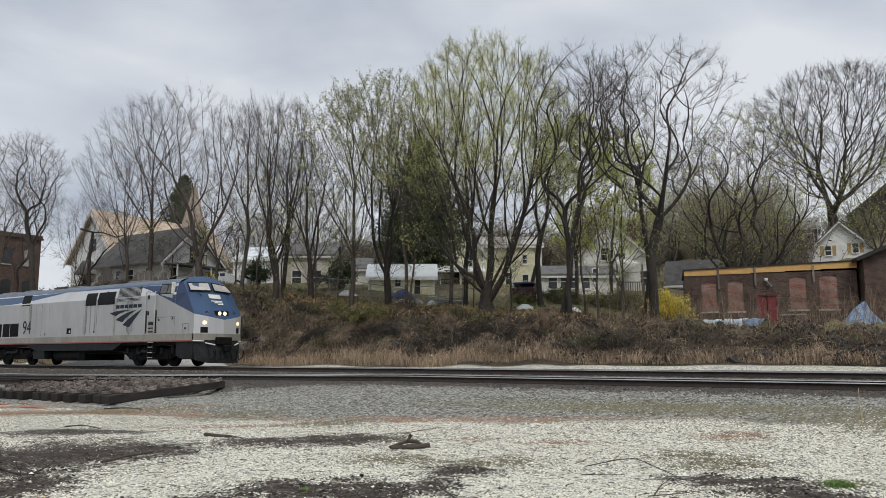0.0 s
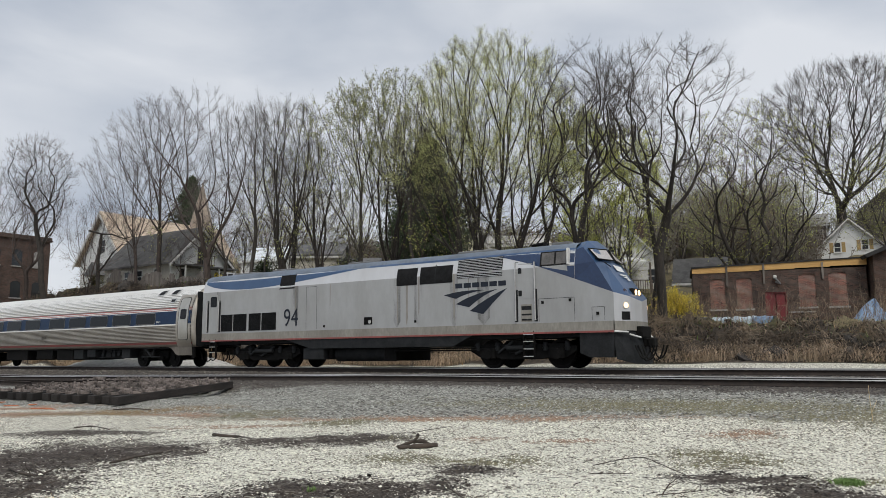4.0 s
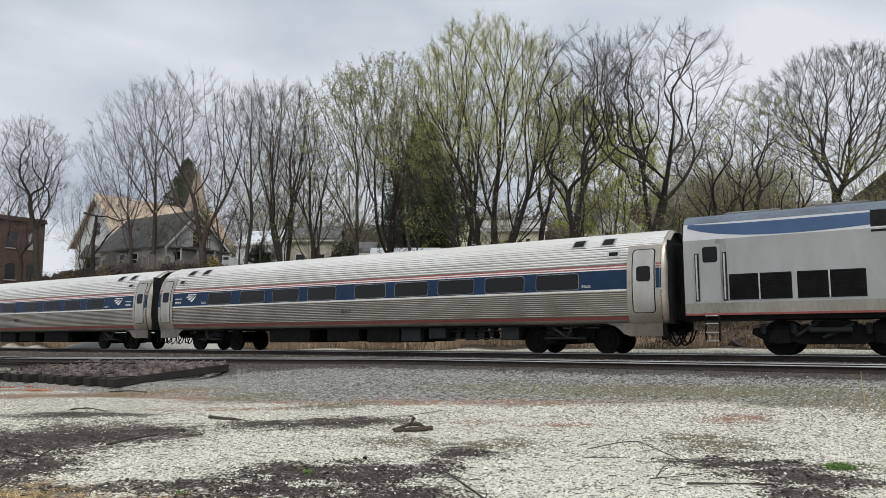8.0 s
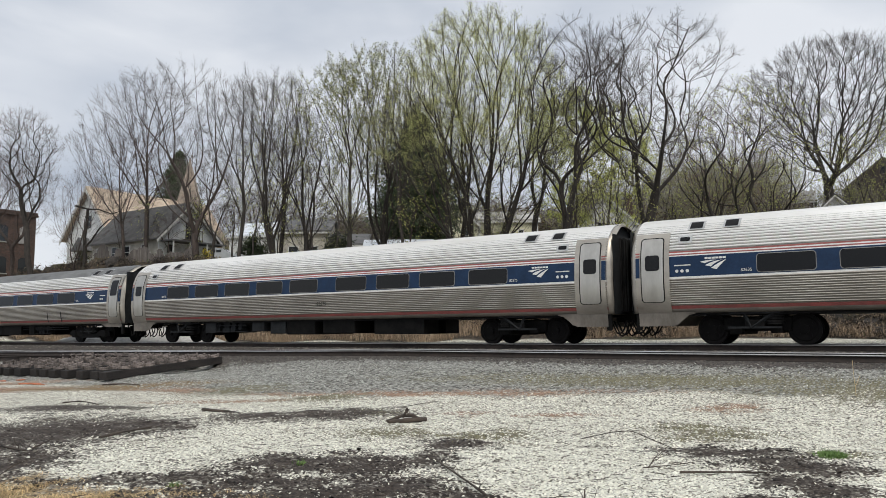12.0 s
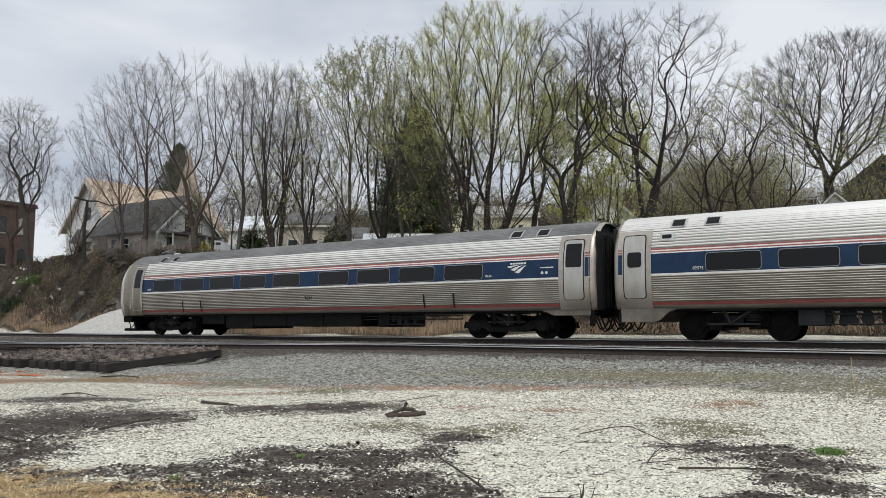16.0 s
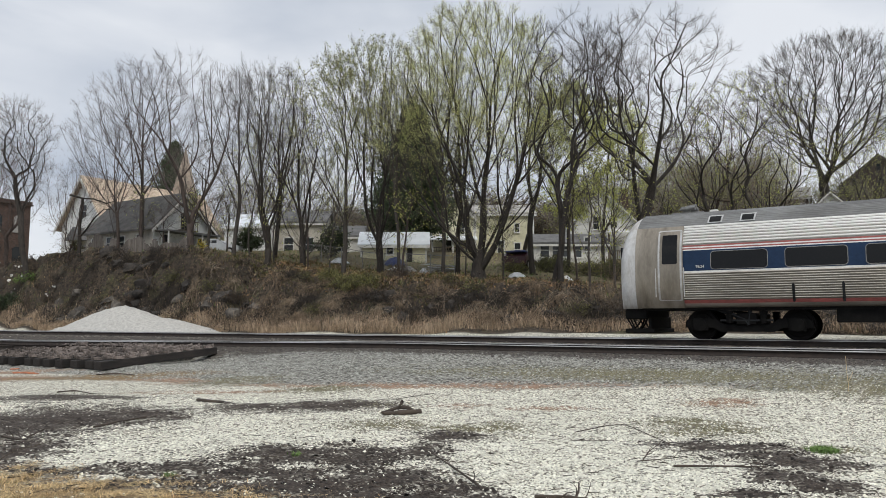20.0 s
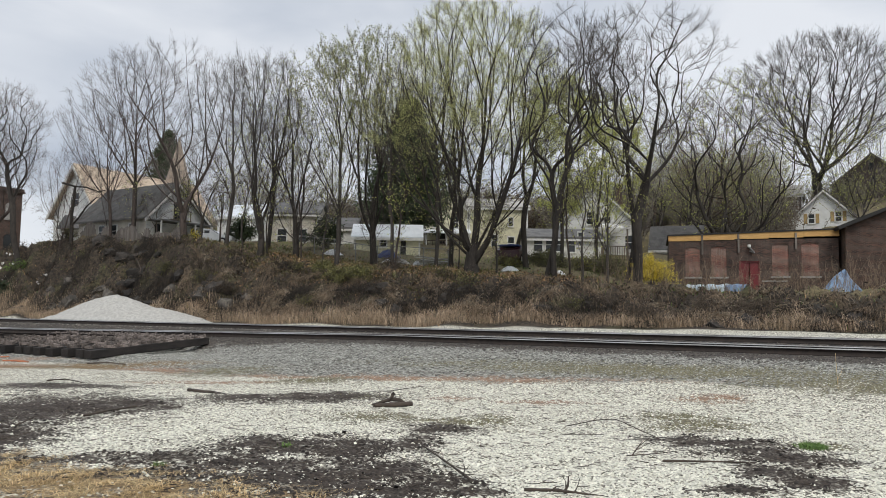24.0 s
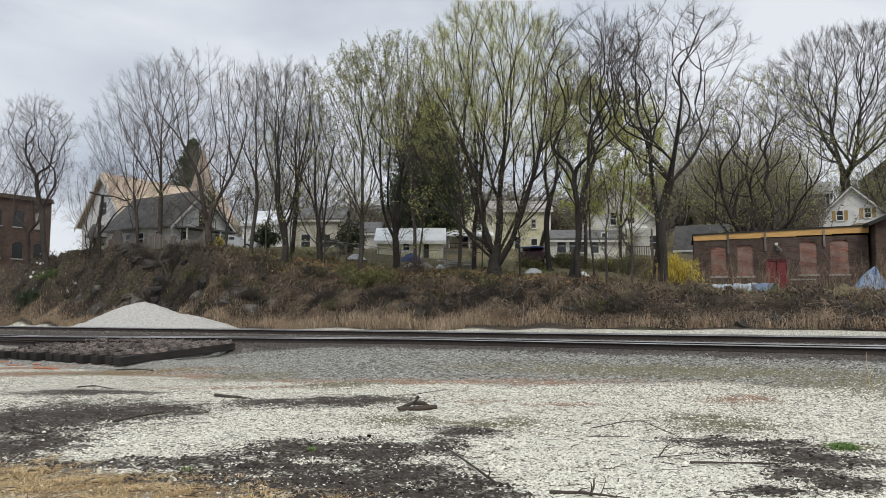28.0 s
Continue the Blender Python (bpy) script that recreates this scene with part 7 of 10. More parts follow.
M["tarp_pale"] = mat("pale_blue_tarp", (0.52, 0.60, 0.66), (0.30, 0.38, 0.46), 2.5, 0.5, 0, 0.5, bump_scale=7)
covered_stack(-9.6, 43.0, 0, 4.3, 1.5, 3.36)
vehicle("pickup_car", -23.4, 46.9, 104, 3.8, 1.65, 1.22, "car_red", "dark red car with a blue covered load", cover="tarp_dark")
vehicle("car", -51.2, 44.5, 30, 3.7, 1.7, 1.40, "car_white", "white parked car behind the trees")
heap("tarpaulin", -3.25, 46.6, 1.05, 0.8, 1.12, "tarp", "crumpled pale blue tarpaulin over a heap", "tarpaulin", 7, 0.35)
heap("tarpaulin", -32.3, 44.4, 0.9, 0.6, 0.55, "tarp_dark", "dark blue tarpaulin over a low heap", "tarpaulin", 5)
heap("debris_heap", -35.6, 42.0, 0.8, 0.56, 0.4, "car_white", "pale heap of bagged rubbish in the yard", "debris", 622)
heap("debris_heap", -30.6, 42, 0.7, 0.49, 0.35, "car_white", "pale heap of rubbish in the yard", "debris", 735)
heap("debris_heap", -29.4, 42, 0.8, 0.56, 0.4, "concrete", "grey heap of broken boards in the yard", "debris", 760)
heap("debris_heap", -28.2, 42, 0.5, 0.35, 0.35, "car_white", "pale heap of rubbish in the yard", "debris", 785)
heap("debris_heap", -21.2, 42, 0.6, 0.42, 0.3, "car_white", "pale stones heaped beside the trees", "debris", 950)
heap("debris_heap", -17.8, 42, 0.5, 0.35, 0.3, "siding_white", "pale stones heaped beside the trees", "debris", 1040)
board_pile = thing("board_pile", pose(-26.8, 42.0, hz(-26.8, 42.0)), "loose pile of grey weathered boards on the grass", "boards")
pr = random.Random(15)
for i in range(11):
    L, u, v = pr.uniform(0.5, 1.2), pr.uniform(-0.5, 0.5), pr.uniform(-0.3, 0.3)
    ob = part("board", boxes((-L, L, -0.08, 0.08, 0, 0.035)), M["concrete" if i % 3 else "car_white"], board_pile)
    ob.matrix_basis = pose(u, v, 0.03 + 0.04 * i, pr.uniform(-3, 3), pr.uniform(-7, 7), 32 + pr.uniform(-35, 35))


# ---- bank, trackside and forecourt ----
def blades(rng, x, y, z, h, lean, width, bendy=0.35):
    """Grass blades: bent strips of two pieces that end in a point."""
    k = len(x)
    a = rng.uniform(0, 6.28, k)
    base = np.stack([x, y, z], 1)
    w = np.stack([np.cos(a), np.sin(a), 0 * a], 1) * width[:, None]
    d = np.stack([np.cos(a + 1.57 + rng.normal(0, .5, k)), np.sin(a + 1.57 + rng.normal(0, .5, k)), 0 * a], 1) * (h * lean)[:, None]
    up = np.array([0, 0, 1.0]) * h[:, None]
    m, t = base + d * 0.35 + up * 0.6, base + d * (1 + bendy) + up * (1 - 0.25 * lean[:, None] * 1.0)
    v = np.stack([base - w, base + w, m + w * 0.7, m - w * 0.7, t + w * 0.15, t - w * 0.15], 1).reshape(-1, 3)
    i = np.arange(k)[:, None] * 6
    f = np.concatenate([i + np.array([[0, 1, 2, 3]]), i + np.array([[3, 2, 4, 5]])])
    return v, f


def stuff(name, data, material, label, category):
    ob = part(name, np_mesh(name, *data, material))
    return tagged(ob, label, category, kind="stuff")


def scatter_brush():
    rng = np.random.RandomState(77)
    # reeds along the foot of the bank
    k = 60000
    x = rng.uniform(-100, 20, k)
    y = 30.7 + np.abs(rng.normal(0, 0.8, k)) + 0.3 * wave(x, 0 * x, 61, 9) + 0.5 * smooth(-22, -10, x)
    clump = wave(x, y, 62, 2.5)
    keep = rng.uniform(-1, 1, k) < clump + 0.7
    x, y = x[keep], y[keep]
    h = rng.uniform(0.15, 0.68, len(x)) * (1 + 0.35 * wave(x, y, 63, 4))
    stuff("reeds", blades(rng, x, y, height(x, y) - 0.03, h, rng.uniform(0.15, 0.9, len(x)), np.full(len(x), 0.008)), M["reed"], "dry tan reeds along the foot of the bank", "reeds")
    # tangled bare shrubs over the bank: dark clumps, and paler single ones between
    def shrubs(cx, cy, per, size, material, label):
        m = len(cx)
        s = rng.uniform(0.55, 1.15, m) * size * np.interp(cx, [-60, -20, -12, 20], [0.9, 1.0, 0.85, 0.85]) * (1 - 0.45 * smooth(35.5, 38, cy))
        al = rng.uniform(0, 6.28, (m, per)); el = rng.uniform(0.15, 1.35, (m, per)); ln = rng.uniform(0.5, 1.5, (m, per)) * s[:, None]
        p0 = np.stack([np.repeat(cx[:, None], per, 1) + rng.normal(0, .25, (m, per)), np.repeat(cy[:, None], per, 1) + rng.normal(0, .25, (m, per))], -1)
        z0 = height(p0[..., 0], p0[..., 1]) - 0.05
        st = np.concatenate([p0, z0[..., None]], -1).reshape(-1, 3)
        d = np.stack([np.cos(al) * np.cos(el), np.sin(al) * np.cos(el), np.sin(el)], -1).reshape(-1, 3) * ln.reshape(-1, 1)
        e = st + d + np.array([0, 0, -0.25]) * ln.reshape(-1, 1)
        mid = st + d * 0.6 + np.array([0, 0, 0.30]) * ln.reshape(-1, 1)
        p = bend(rng, st, mid, e, 4, 0.35)
        r = taper(rng.uniform(0.006, 0.015, len(st)), np.full(len(st), 0.003), 4)
        s2, t2, q2, u2 = pick(rng, p, r, 2, 0.3, 1.0)
        e2 = s2 + unit(t2 + rng.normal(0, 0.6, t2.shape)) * rng.uniform(0.15, 0.5, (len(s2), 1))
        tw = tubes(np.stack([s2, e2], 1), taper(np.full(len(s2), 0.005), np.full(len(s2), 0.002), 2), 3)
        stuff("bank_shrubs", join(tubes(p, r, 3), tw), M[material], label, "shrubs")
    g = 150
    gx, gy = rng.uniform(-92, 14, g), 31.3 + 4.6 * rng.uniform(0, 1, g)
    cx = np.repeat(gx, 5) + rng.normal(0, 0.6, g * 5); cy = np.repeat(gy, 5) + rng.normal(0, 0.3, g * 5)
    shrubs(cx, cy, 12, 0.68, "brush_dark", "dark tangled bare shrubs in clumps on the bank")
    n = 260
    cx, cy = rng.uniform(-96, 18, n), 31.2 + 5.6 * rng.uniform(0, 1, n) ** 0.8
    shrubs(cx, cy, 10, 0.65, "brush", "pale dead brambles between the shrubs on the bank")
    # draped mounds of bramble: arching canes that hang down over a dark inside
    def mounds(cx, cy, per, material, label):
        m = len(cx)
        w, hh = rng.uniform(0.6, 1.5, m), rng.uniform(0.35, 0.85, m) * np.interp(cx, [-15, -12, 10], [1.0, 0.7, 0.7])
        al = rng.uniform(0, 6.28, (m, per)) ; ra = rng.uniform(0.35, 1.0, (m, per)) ** 0.7
        ox, oy = rng.normal(0, 0.16, (m, per)) * w[:, None], rng.normal(0, 0.12, (m, per)) * w[:, None]
        x0, y0 = cx[:, None] + ox, cy[:, None] + oy
        x1, y1 = x0 + np.cos(al) * ra * w[:, None], y0 + np.sin(al) * ra * w[:, None] * 0.7
        top = (hh[:, None] * rng.uniform(0.75, 1.15, (m, per)))
        st = np.stack([x0, y0, height(x0, y0) + top * 0.3], -1).reshape(-1, 3)
        e = np.stack([x1, y1, height(x1, y1) + rng.uniform(-0.02, 0.12, (m, per))], -1).reshape(-1, 3)
        mid = (st + e) / 2; mid[:, 2] = np.maximum(st[:, 2], e[:, 2]) + top.reshape(-1) * rng.uniform(0.5, 1.0, len(mid))
        p = bend(rng, st, mid, e, 6, 0.16)
        r = taper(rng.uniform(0.007, 0.014, len(st)), np.full(len(st), 0.004), 6)
        stuff("bramble_mounds", tubes(p, r, 3), M[material], label, "brambles")
    g = 120
    cx, cy = rng.uniform(-66, 9, g), 31.6 + 4.8 * rng.uniform(0, 1, g) ** 0.85
    cy = np.where((cx > -42) & (cx < -17), np.minimum(cy, 34.4 + rng.normal(0, 0.4, g)), cy)
    left = cx < -40 + rng.normal(0, 5, g)
    half = left & (rng.rand(g) < 0.5)
    mounds(cx[half], cy[half], 60, "brush_dark", "matted mounds of black bramble canes on the bank")
    mounds(cx[left & ~half], cy[left & ~half], 48, "brush_mid", "matted mounds of dark bramble canes on the bank")
    mounds(cx[~left], cy[~left], 75, "brush", "matted mounds of grey-brown bramble canes on the bank")
    k = (rng.rand(g) < 0.45) & (cx > -44)
    mounds(cx[k] + 0.2, cy[k] + 0.1, 22, "brush_pale", "pale dead canes draped over the bramble mounds")
    g = 26
    cx, cy = rng.uniform(-14, 8, g), 31.6 + 2.4 * rng.uniform(0, 1, g)
    mounds(cx, cy, 100, "brush_mid", "matted mounds of dark bramble canes before the brick shed")
    # black heaps of old brush
    for px, py, w in ((-19.3, 33.6, 1.3), (-17.6, 33.8, 1.0), (-20.8, 33.2, 0.9), (-51.5, 35.6, 1.7), (-48.5, 35.4, 1.4), (-26.5, 33.4, 1.2), (-31.0, 33.0, 1.0), (-12.5, 33.0, 1.2), (-4.0, 32.6, 1.2), (-43.0, 32.8, 1.2)):
        cx, cy = px + rng.normal(0, w, 7), py + rng.normal(0, 0.3, 7)
        mounds(cx, cy, 60, "brush_dark", "black heap of old brush on the bank")
    # withered leaves caught in the brambles, in clumps
    k = 900
    cx, cy = rng.uniform(-66, 10, k), 31.6 + 4.6 * rng.uniform(0, 1, k)
    at = np.stack([np.repeat(cx, 26) + rng.normal(0, 0.30, k * 26), np.repeat(cy, 26) + rng.normal(0, 0.2, k * 26), np.zeros(k * 26)], 1)
    at[:, 2] = height(at[:, 0], at[:, 1]) + np.abs(rng.normal(0, 0.22, k * 26))
    dark = np.repeat(rng.rand(k) < 0.5, 26)
    stuff("withered_leaves", leaf_quads(rng, at[dark], 0.075, 0.03), M["soil"], "black withered leaves caught in the brambles", "leaves")
    stuff("withered_leaves", leaf_quads(rng, at[~dark], 0.065, 0.03), M["litter"], "brown withered leaves caught in the brambles", "leaves")
    # leaf litter in the open along the top edge
    k = 19000
    x, y = rng.uniform(-37, -14, k), rng.normal(37.4, 1.7, k)
    keep = rng.uniform(-1, 1, k) < wave(x, y, 77, 3.5) + 0.35
    at = np.stack([x[keep], y[keep], height(x[keep], y[keep]) + 0.03], 1)
    stuff("leaf_litter", leaf_quads(rng, at, 0.085, 0.03), M["litter_pale"], "russet leaf litter on the bank edge", "leaves")
    # tall dead stems before the brick buildings
    k = 900
    x = rng.uniform(-14, 12, k); y = rng.uniform(33, 46, k)
    h = rng.uniform(0.6, 2.2, k)
    st = np.stack([x, y, height(x, y) - 0.05], 1)
    e = st + np.stack([rng.normal(0, .25, k) * h, rng.normal(0, .25, k) * h, h], 1)
    p = bend(rng, st, (st + e) / 2 + rng.normal(0, .08, st.shape), e, 4, 0.12)
    r = taper(np.full(k, 0.010), np.full(k, 0.003), 4)
    s2, t2, q2, u2 = pick(rng, p, r, 6, 0.35, 1.0)
    e2 = s2 + unit(t2 + rng.normal(0, 0.5, t2.shape)) * rng.uniform(0.15, 0.55, (len(s2), 1))
    stuff("dead_stems", join(tubes(p, r, 3), tubes(np.stack([s2, e2], 1), taper(np.full(len(s2), 0.005), np.full(len(s2), 0.002), 2), 3)), M["brush"], "tall dead weed stems on the bank top", "weeds")
    # fallen leaves, dry grass and green grass on the bank top
    k = 6000
    x, y = rng.uniform(-75, 20, k), rng.uniform(31.5, 43, k)
    keep = rng.uniform(-1, 1, k) < wave(x, y, 66, 4) + 0.1
    x, y = x[keep], y[keep]
    stuff("dry_grass", blades(rng, x, y, height(x, y) - 0.02, rng.uniform(0.12, 0.42, len(x)), rng.uniform(0.3, 1.0, len(x)), np.full(len(x), 0.012)), M["straw"], "tufts of dry grass on the bank", "grass")
    k = 20000
    x, y = rng.uniform(-66, 5, k), rng.uniform(31.5, 52, k)
    keep = rng.uniform(-1, 1, k) < wave(x, y, 67, 3.2) - 0.1
    x, y = x[keep], y[keep]
    stuff("green_grass", blades(rng, x, y, height(x, y) - 0.02, rng.uniform(0.10, 0.32, len(x)), rng.uniform(0.2, 0.8, len(x)), np.full(len(x), 0.012)), M["grass"], "thin new green grass on the bank top", "grass")
    at = np.stack([rng.uniform(-70, 15, 7000), rng.uniform(31, 44, 7000), np.zeros(7000)], 1)
    at[:, 2] = height(at[:, 0], at[:, 1]) + 0.03
    stuff("fallen_leaves", leaf_quads(rng, at, 0.09, 0.03), M["litter"], "brown fallen leaves on the bank", "leaves")
    # a few logs and long dead branches on the slope
    for i in range(16):
        x, y = rng.uniform(-62, 4), rng.uniform(31.5, 36.0)
        a, L = rng.uniform(-0.6, 0.6) + (3.14 if rng.rand() < .5 else 0), rng.uniform(1.2, 3.2)
        p0 = np.array([x, y, hz(x, y) + 0.12]); p2 = np.array([x + math.cos(a) * L, y + math.sin(a) * L * 0.6, 0]); p2[2] = hz(p2[0], p2[1]) + rng.uniform(0.1, 0.5)
        pp = bend(rng, p0[None], ((p0 + p2) / 2)[None], p2[None], 7, 0.12)
        ob = part("fallen_branch", np_mesh("fallen_branch", *tubes(pp, taper(np.array([rng.uniform(.03, .075)]), np.array([0.015]), 7), 6), M["wood_dead"], True))
        tagged(ob, "grey dead branch lying on the bank", "branch", "fallen branches on the bank")
    # matted pale grass and new green along the edge of the bank top
    for k, mk, seed, lab in ((9000, "reed", 68, "matted pale dry grass along the bank edge"), (11000, "weed", 69, "new green grass along the bank edge")):
        x, y = rng.uniform(-46, -14, k), rng.normal(37.2, 1.1, k)
        keep = rng.uniform(-1, 1, k) < wave(x, y, seed, 3.0) + 0.2
        x, y = x[keep], y[keep]
        stuff("edge_grass", blades(rng, x, y, height(x, y) - 0.02, rng.uniform(0.06, 0.22, len(x)), rng.uniform(0.4, 1.4, len(x)), np.full(len(x), 0.017)), M[mk], lab, "grass")
    # low weeds and leaf drifts in patches down the slope
    for k, mk, seed, cut, x0, x1, y0, y1, lab in ((16000, "weed", 71, -0.35, -47, -18, 33.4, 37.4, "patches of low olive weeds on the bank"), (9000, "litter", 72, -0.3, -50, -10, 34.0, 38.5, "drifts of dry russet grass on the bank"), (9000, "weed", 74, 0.0, -39, -20, 34.8, 41.0, "olive grass over the bank edge"), (7000, "reed", 75, 0.0, -39, -20, 35.0, 41.0, "pale dry grass over the bank edge"), (5000, "green", 73, -0.5, -44, -2, 35.0, 42.0, "fresh green tufts near the bank top")):
        x, y = rng.uniform(x0, x1, k), rng.uniform(y0, y1, k)
        keep = rng.uniform(-0.4, 0.4, k) < wave(x, y, seed, 2.6) + cut
        x, y = x[keep], y[keep]
        stuff("slope_weeds", blades(rng, x, y, height(x, y) - 0.02, rng.uniform(0.08, 0.26, len(x)), rng.uniform(0.5, 1.5, len(x)), np.full(len(x), 0.022)), M[mk], lab, "weeds")
    # broken pale concrete on the dark bank beside the mill
    for i in range(26):
        x, y = rng.uniform(-67.5, -63.5) if i < 18 else rng.uniform(-59.5, -57.5), rng.uniform(33.2, 34.6)
        rock("rubble_block", rng, x, y, rng.uniform(0.10, 0.24), "broken pale concrete block dumped on the bank", "rubble on the bank", "rubble", 0.55)
    # rocks in the slope
    for i in range(34):
        x = rng.uniform(-62, -34)
        y = rng.uniform(31.2, 33.8)
        rock("rock", rng, x, y, rng.uniform(0.22, 0.75), "grey angular rock set in the bank", "rocks of the bank", sink=0.68)

    # black rock outcrops in the slope, in clusters
    for cx, cy, sx, sy, k in ((-51.0, 35.0, 1.6, 0.45, 13), (-47.5, 34.6, 1.5, 0.4, 10), (-44.5, 32.6, 1.8, 0.4, 9), (-38.0, 33.2, 1.8, 0.4, 8), (-27.0, 33.6, 1.8, 0.4, 7), (-19.0, 33.0, 2.4, 0.5, 9), (-12.0, 32.6, 2.2, 0.4, 8), (-3.0, 32.6, 2.0, 0.5, 9)):
        for i in range(k):
            rock("outcrop_rock", rng, cx + rng.normal(0, sx), cy + rng.normal(0, sy), rng.uniform(0.3, 0.75), "dark jutting rock in the brushy bank", "dark rocks of the bank", "rock_dark", 0.62)
    # a broken dead tree with its top bent over, on the bank edge
    x, y = -58.9, 36.2
    z = hz(x, y) - 0.2
    def limb(pts, r0, r1):
        p = np.array(pts, float)[None]
        return tubes(p, np.linspace(r0, r1, len(pts))[None], 7)
    bits = [limb([(x, y, z), (x + 0.05, y, z + 1.6), (x - 0.1, y, z + 3.2), (x + 0.15, y, z + 4.6), (x + 0.2, y, z + 5.5)], 0.17, 0.11), limb([(x - 1.6, y, z + 5.9), (x - 0.6, y, z + 5.65), (x + 0.2, y, z + 5.45), (x + 1.6, y + 0.1, z + 5.3), (x + 3.2, y + 0.2, z + 4.8), (x + 4.4, y + 0.2, z + 4.9)], 0.10, 0.03), limb([(x, y, z + 2.2), (x + 0.8, y, z + 2.7), (x + 2.0, y, z + 3.7), (x + 3.2, y, z + 4.3), (x + 4.1, y, z + 4.2)], 0.09, 0.02)]
    ob = part("dead_tree", np_mesh("dead_tree", *join(*bits), M["bark_dark"], True))
    tagged(ob, "broken dead tree with a bent-over top on the bank", "tree")


def rock(name, rng, x, y, s, label, group, mk="rock", sink=0.55):
    bm = bmesh.new()
    bmesh.ops.create_icosphere(bm, subdivisions=2, radius=1.0)
    k = rng.uniform(0.5, 1.0, 3)
    ns = Vector(rng.uniform(0, 10, 3))
    for v in bm.verts:
        d = 1 + 0.55 * noise.noise(v.co * 1.4 + ns) + 0.40 * noise.noise(v.co * 3.6 + ns)
        v.co = Vector((v.co.x * k[0], v.co.y * k[1], v.co.z * k[2] * 0.8)) * d * s
    ob = part(name, bm, M[mk])
    ob.matrix_basis = pose(x, y, hz(x, y) + s * (0.5 - sink), rng.uniform(-20, 20), rng.uniform(-20, 20), rng.uniform(0, 360))
    return tagged(ob, label, "rock", group)


def bush(name, seed, x, y, rx, rz, leaf, n, size, label):
    rng = np.random.RandomState(seed)
    z = hz(x, y) - 0.05
    t = thing(name, pose(x, y, z), label, "shrub")
    k = 60
    al, el = rng.uniform(0, 6.28, k), rng.uniform(0.3, 1.5, k)
    e = np.stack([np.cos(al) * np.cos(el) * rx, np.sin(al) * np.cos(el) * rx, np.sin(el) * rz], 1) * rng.uniform(0.75, 1.05, (k, 1))
    st = rng.normal(0, 0.12, (k, 3)); st[:, 2] = 0
    p = bend(rng, st, (st + e) / 2 + np.array([0, 0, 0.2 * rz]), e, 6, 0.2)
    r = taper(np.full(k, 0.016), np.full(k, 0.004), 6)
    s2, t2, q2, u2 = pick(rng, p, r, 10, 0.25, 1.0)
    e2 = s2 + unit(t2 + rng.normal(0, 0.6, t2.shape)) * rng.uniform(0.1, 0.4, (len(s2), 1)) * rx
    p2 = np.stack([s2, e2], 1)
    part("stemwork", np_mesh("stemwork", *join(tubes(p, r, 3), tubes(p2, np.full((len(s2), 2), 0.004), 3)), M["bark"]), parent=t)["kind"] = "stuff"
    at = np.concatenate([p2[:, 1], p2.mean(1), p[:, -1]])
    at = at[rng.choice(len(at), n)]
    part("foliage", np_mesh("foliage", *leaf_quads(rng, at, size, 0.09), M[leaf]), parent=t)["kind"] = "stuff"


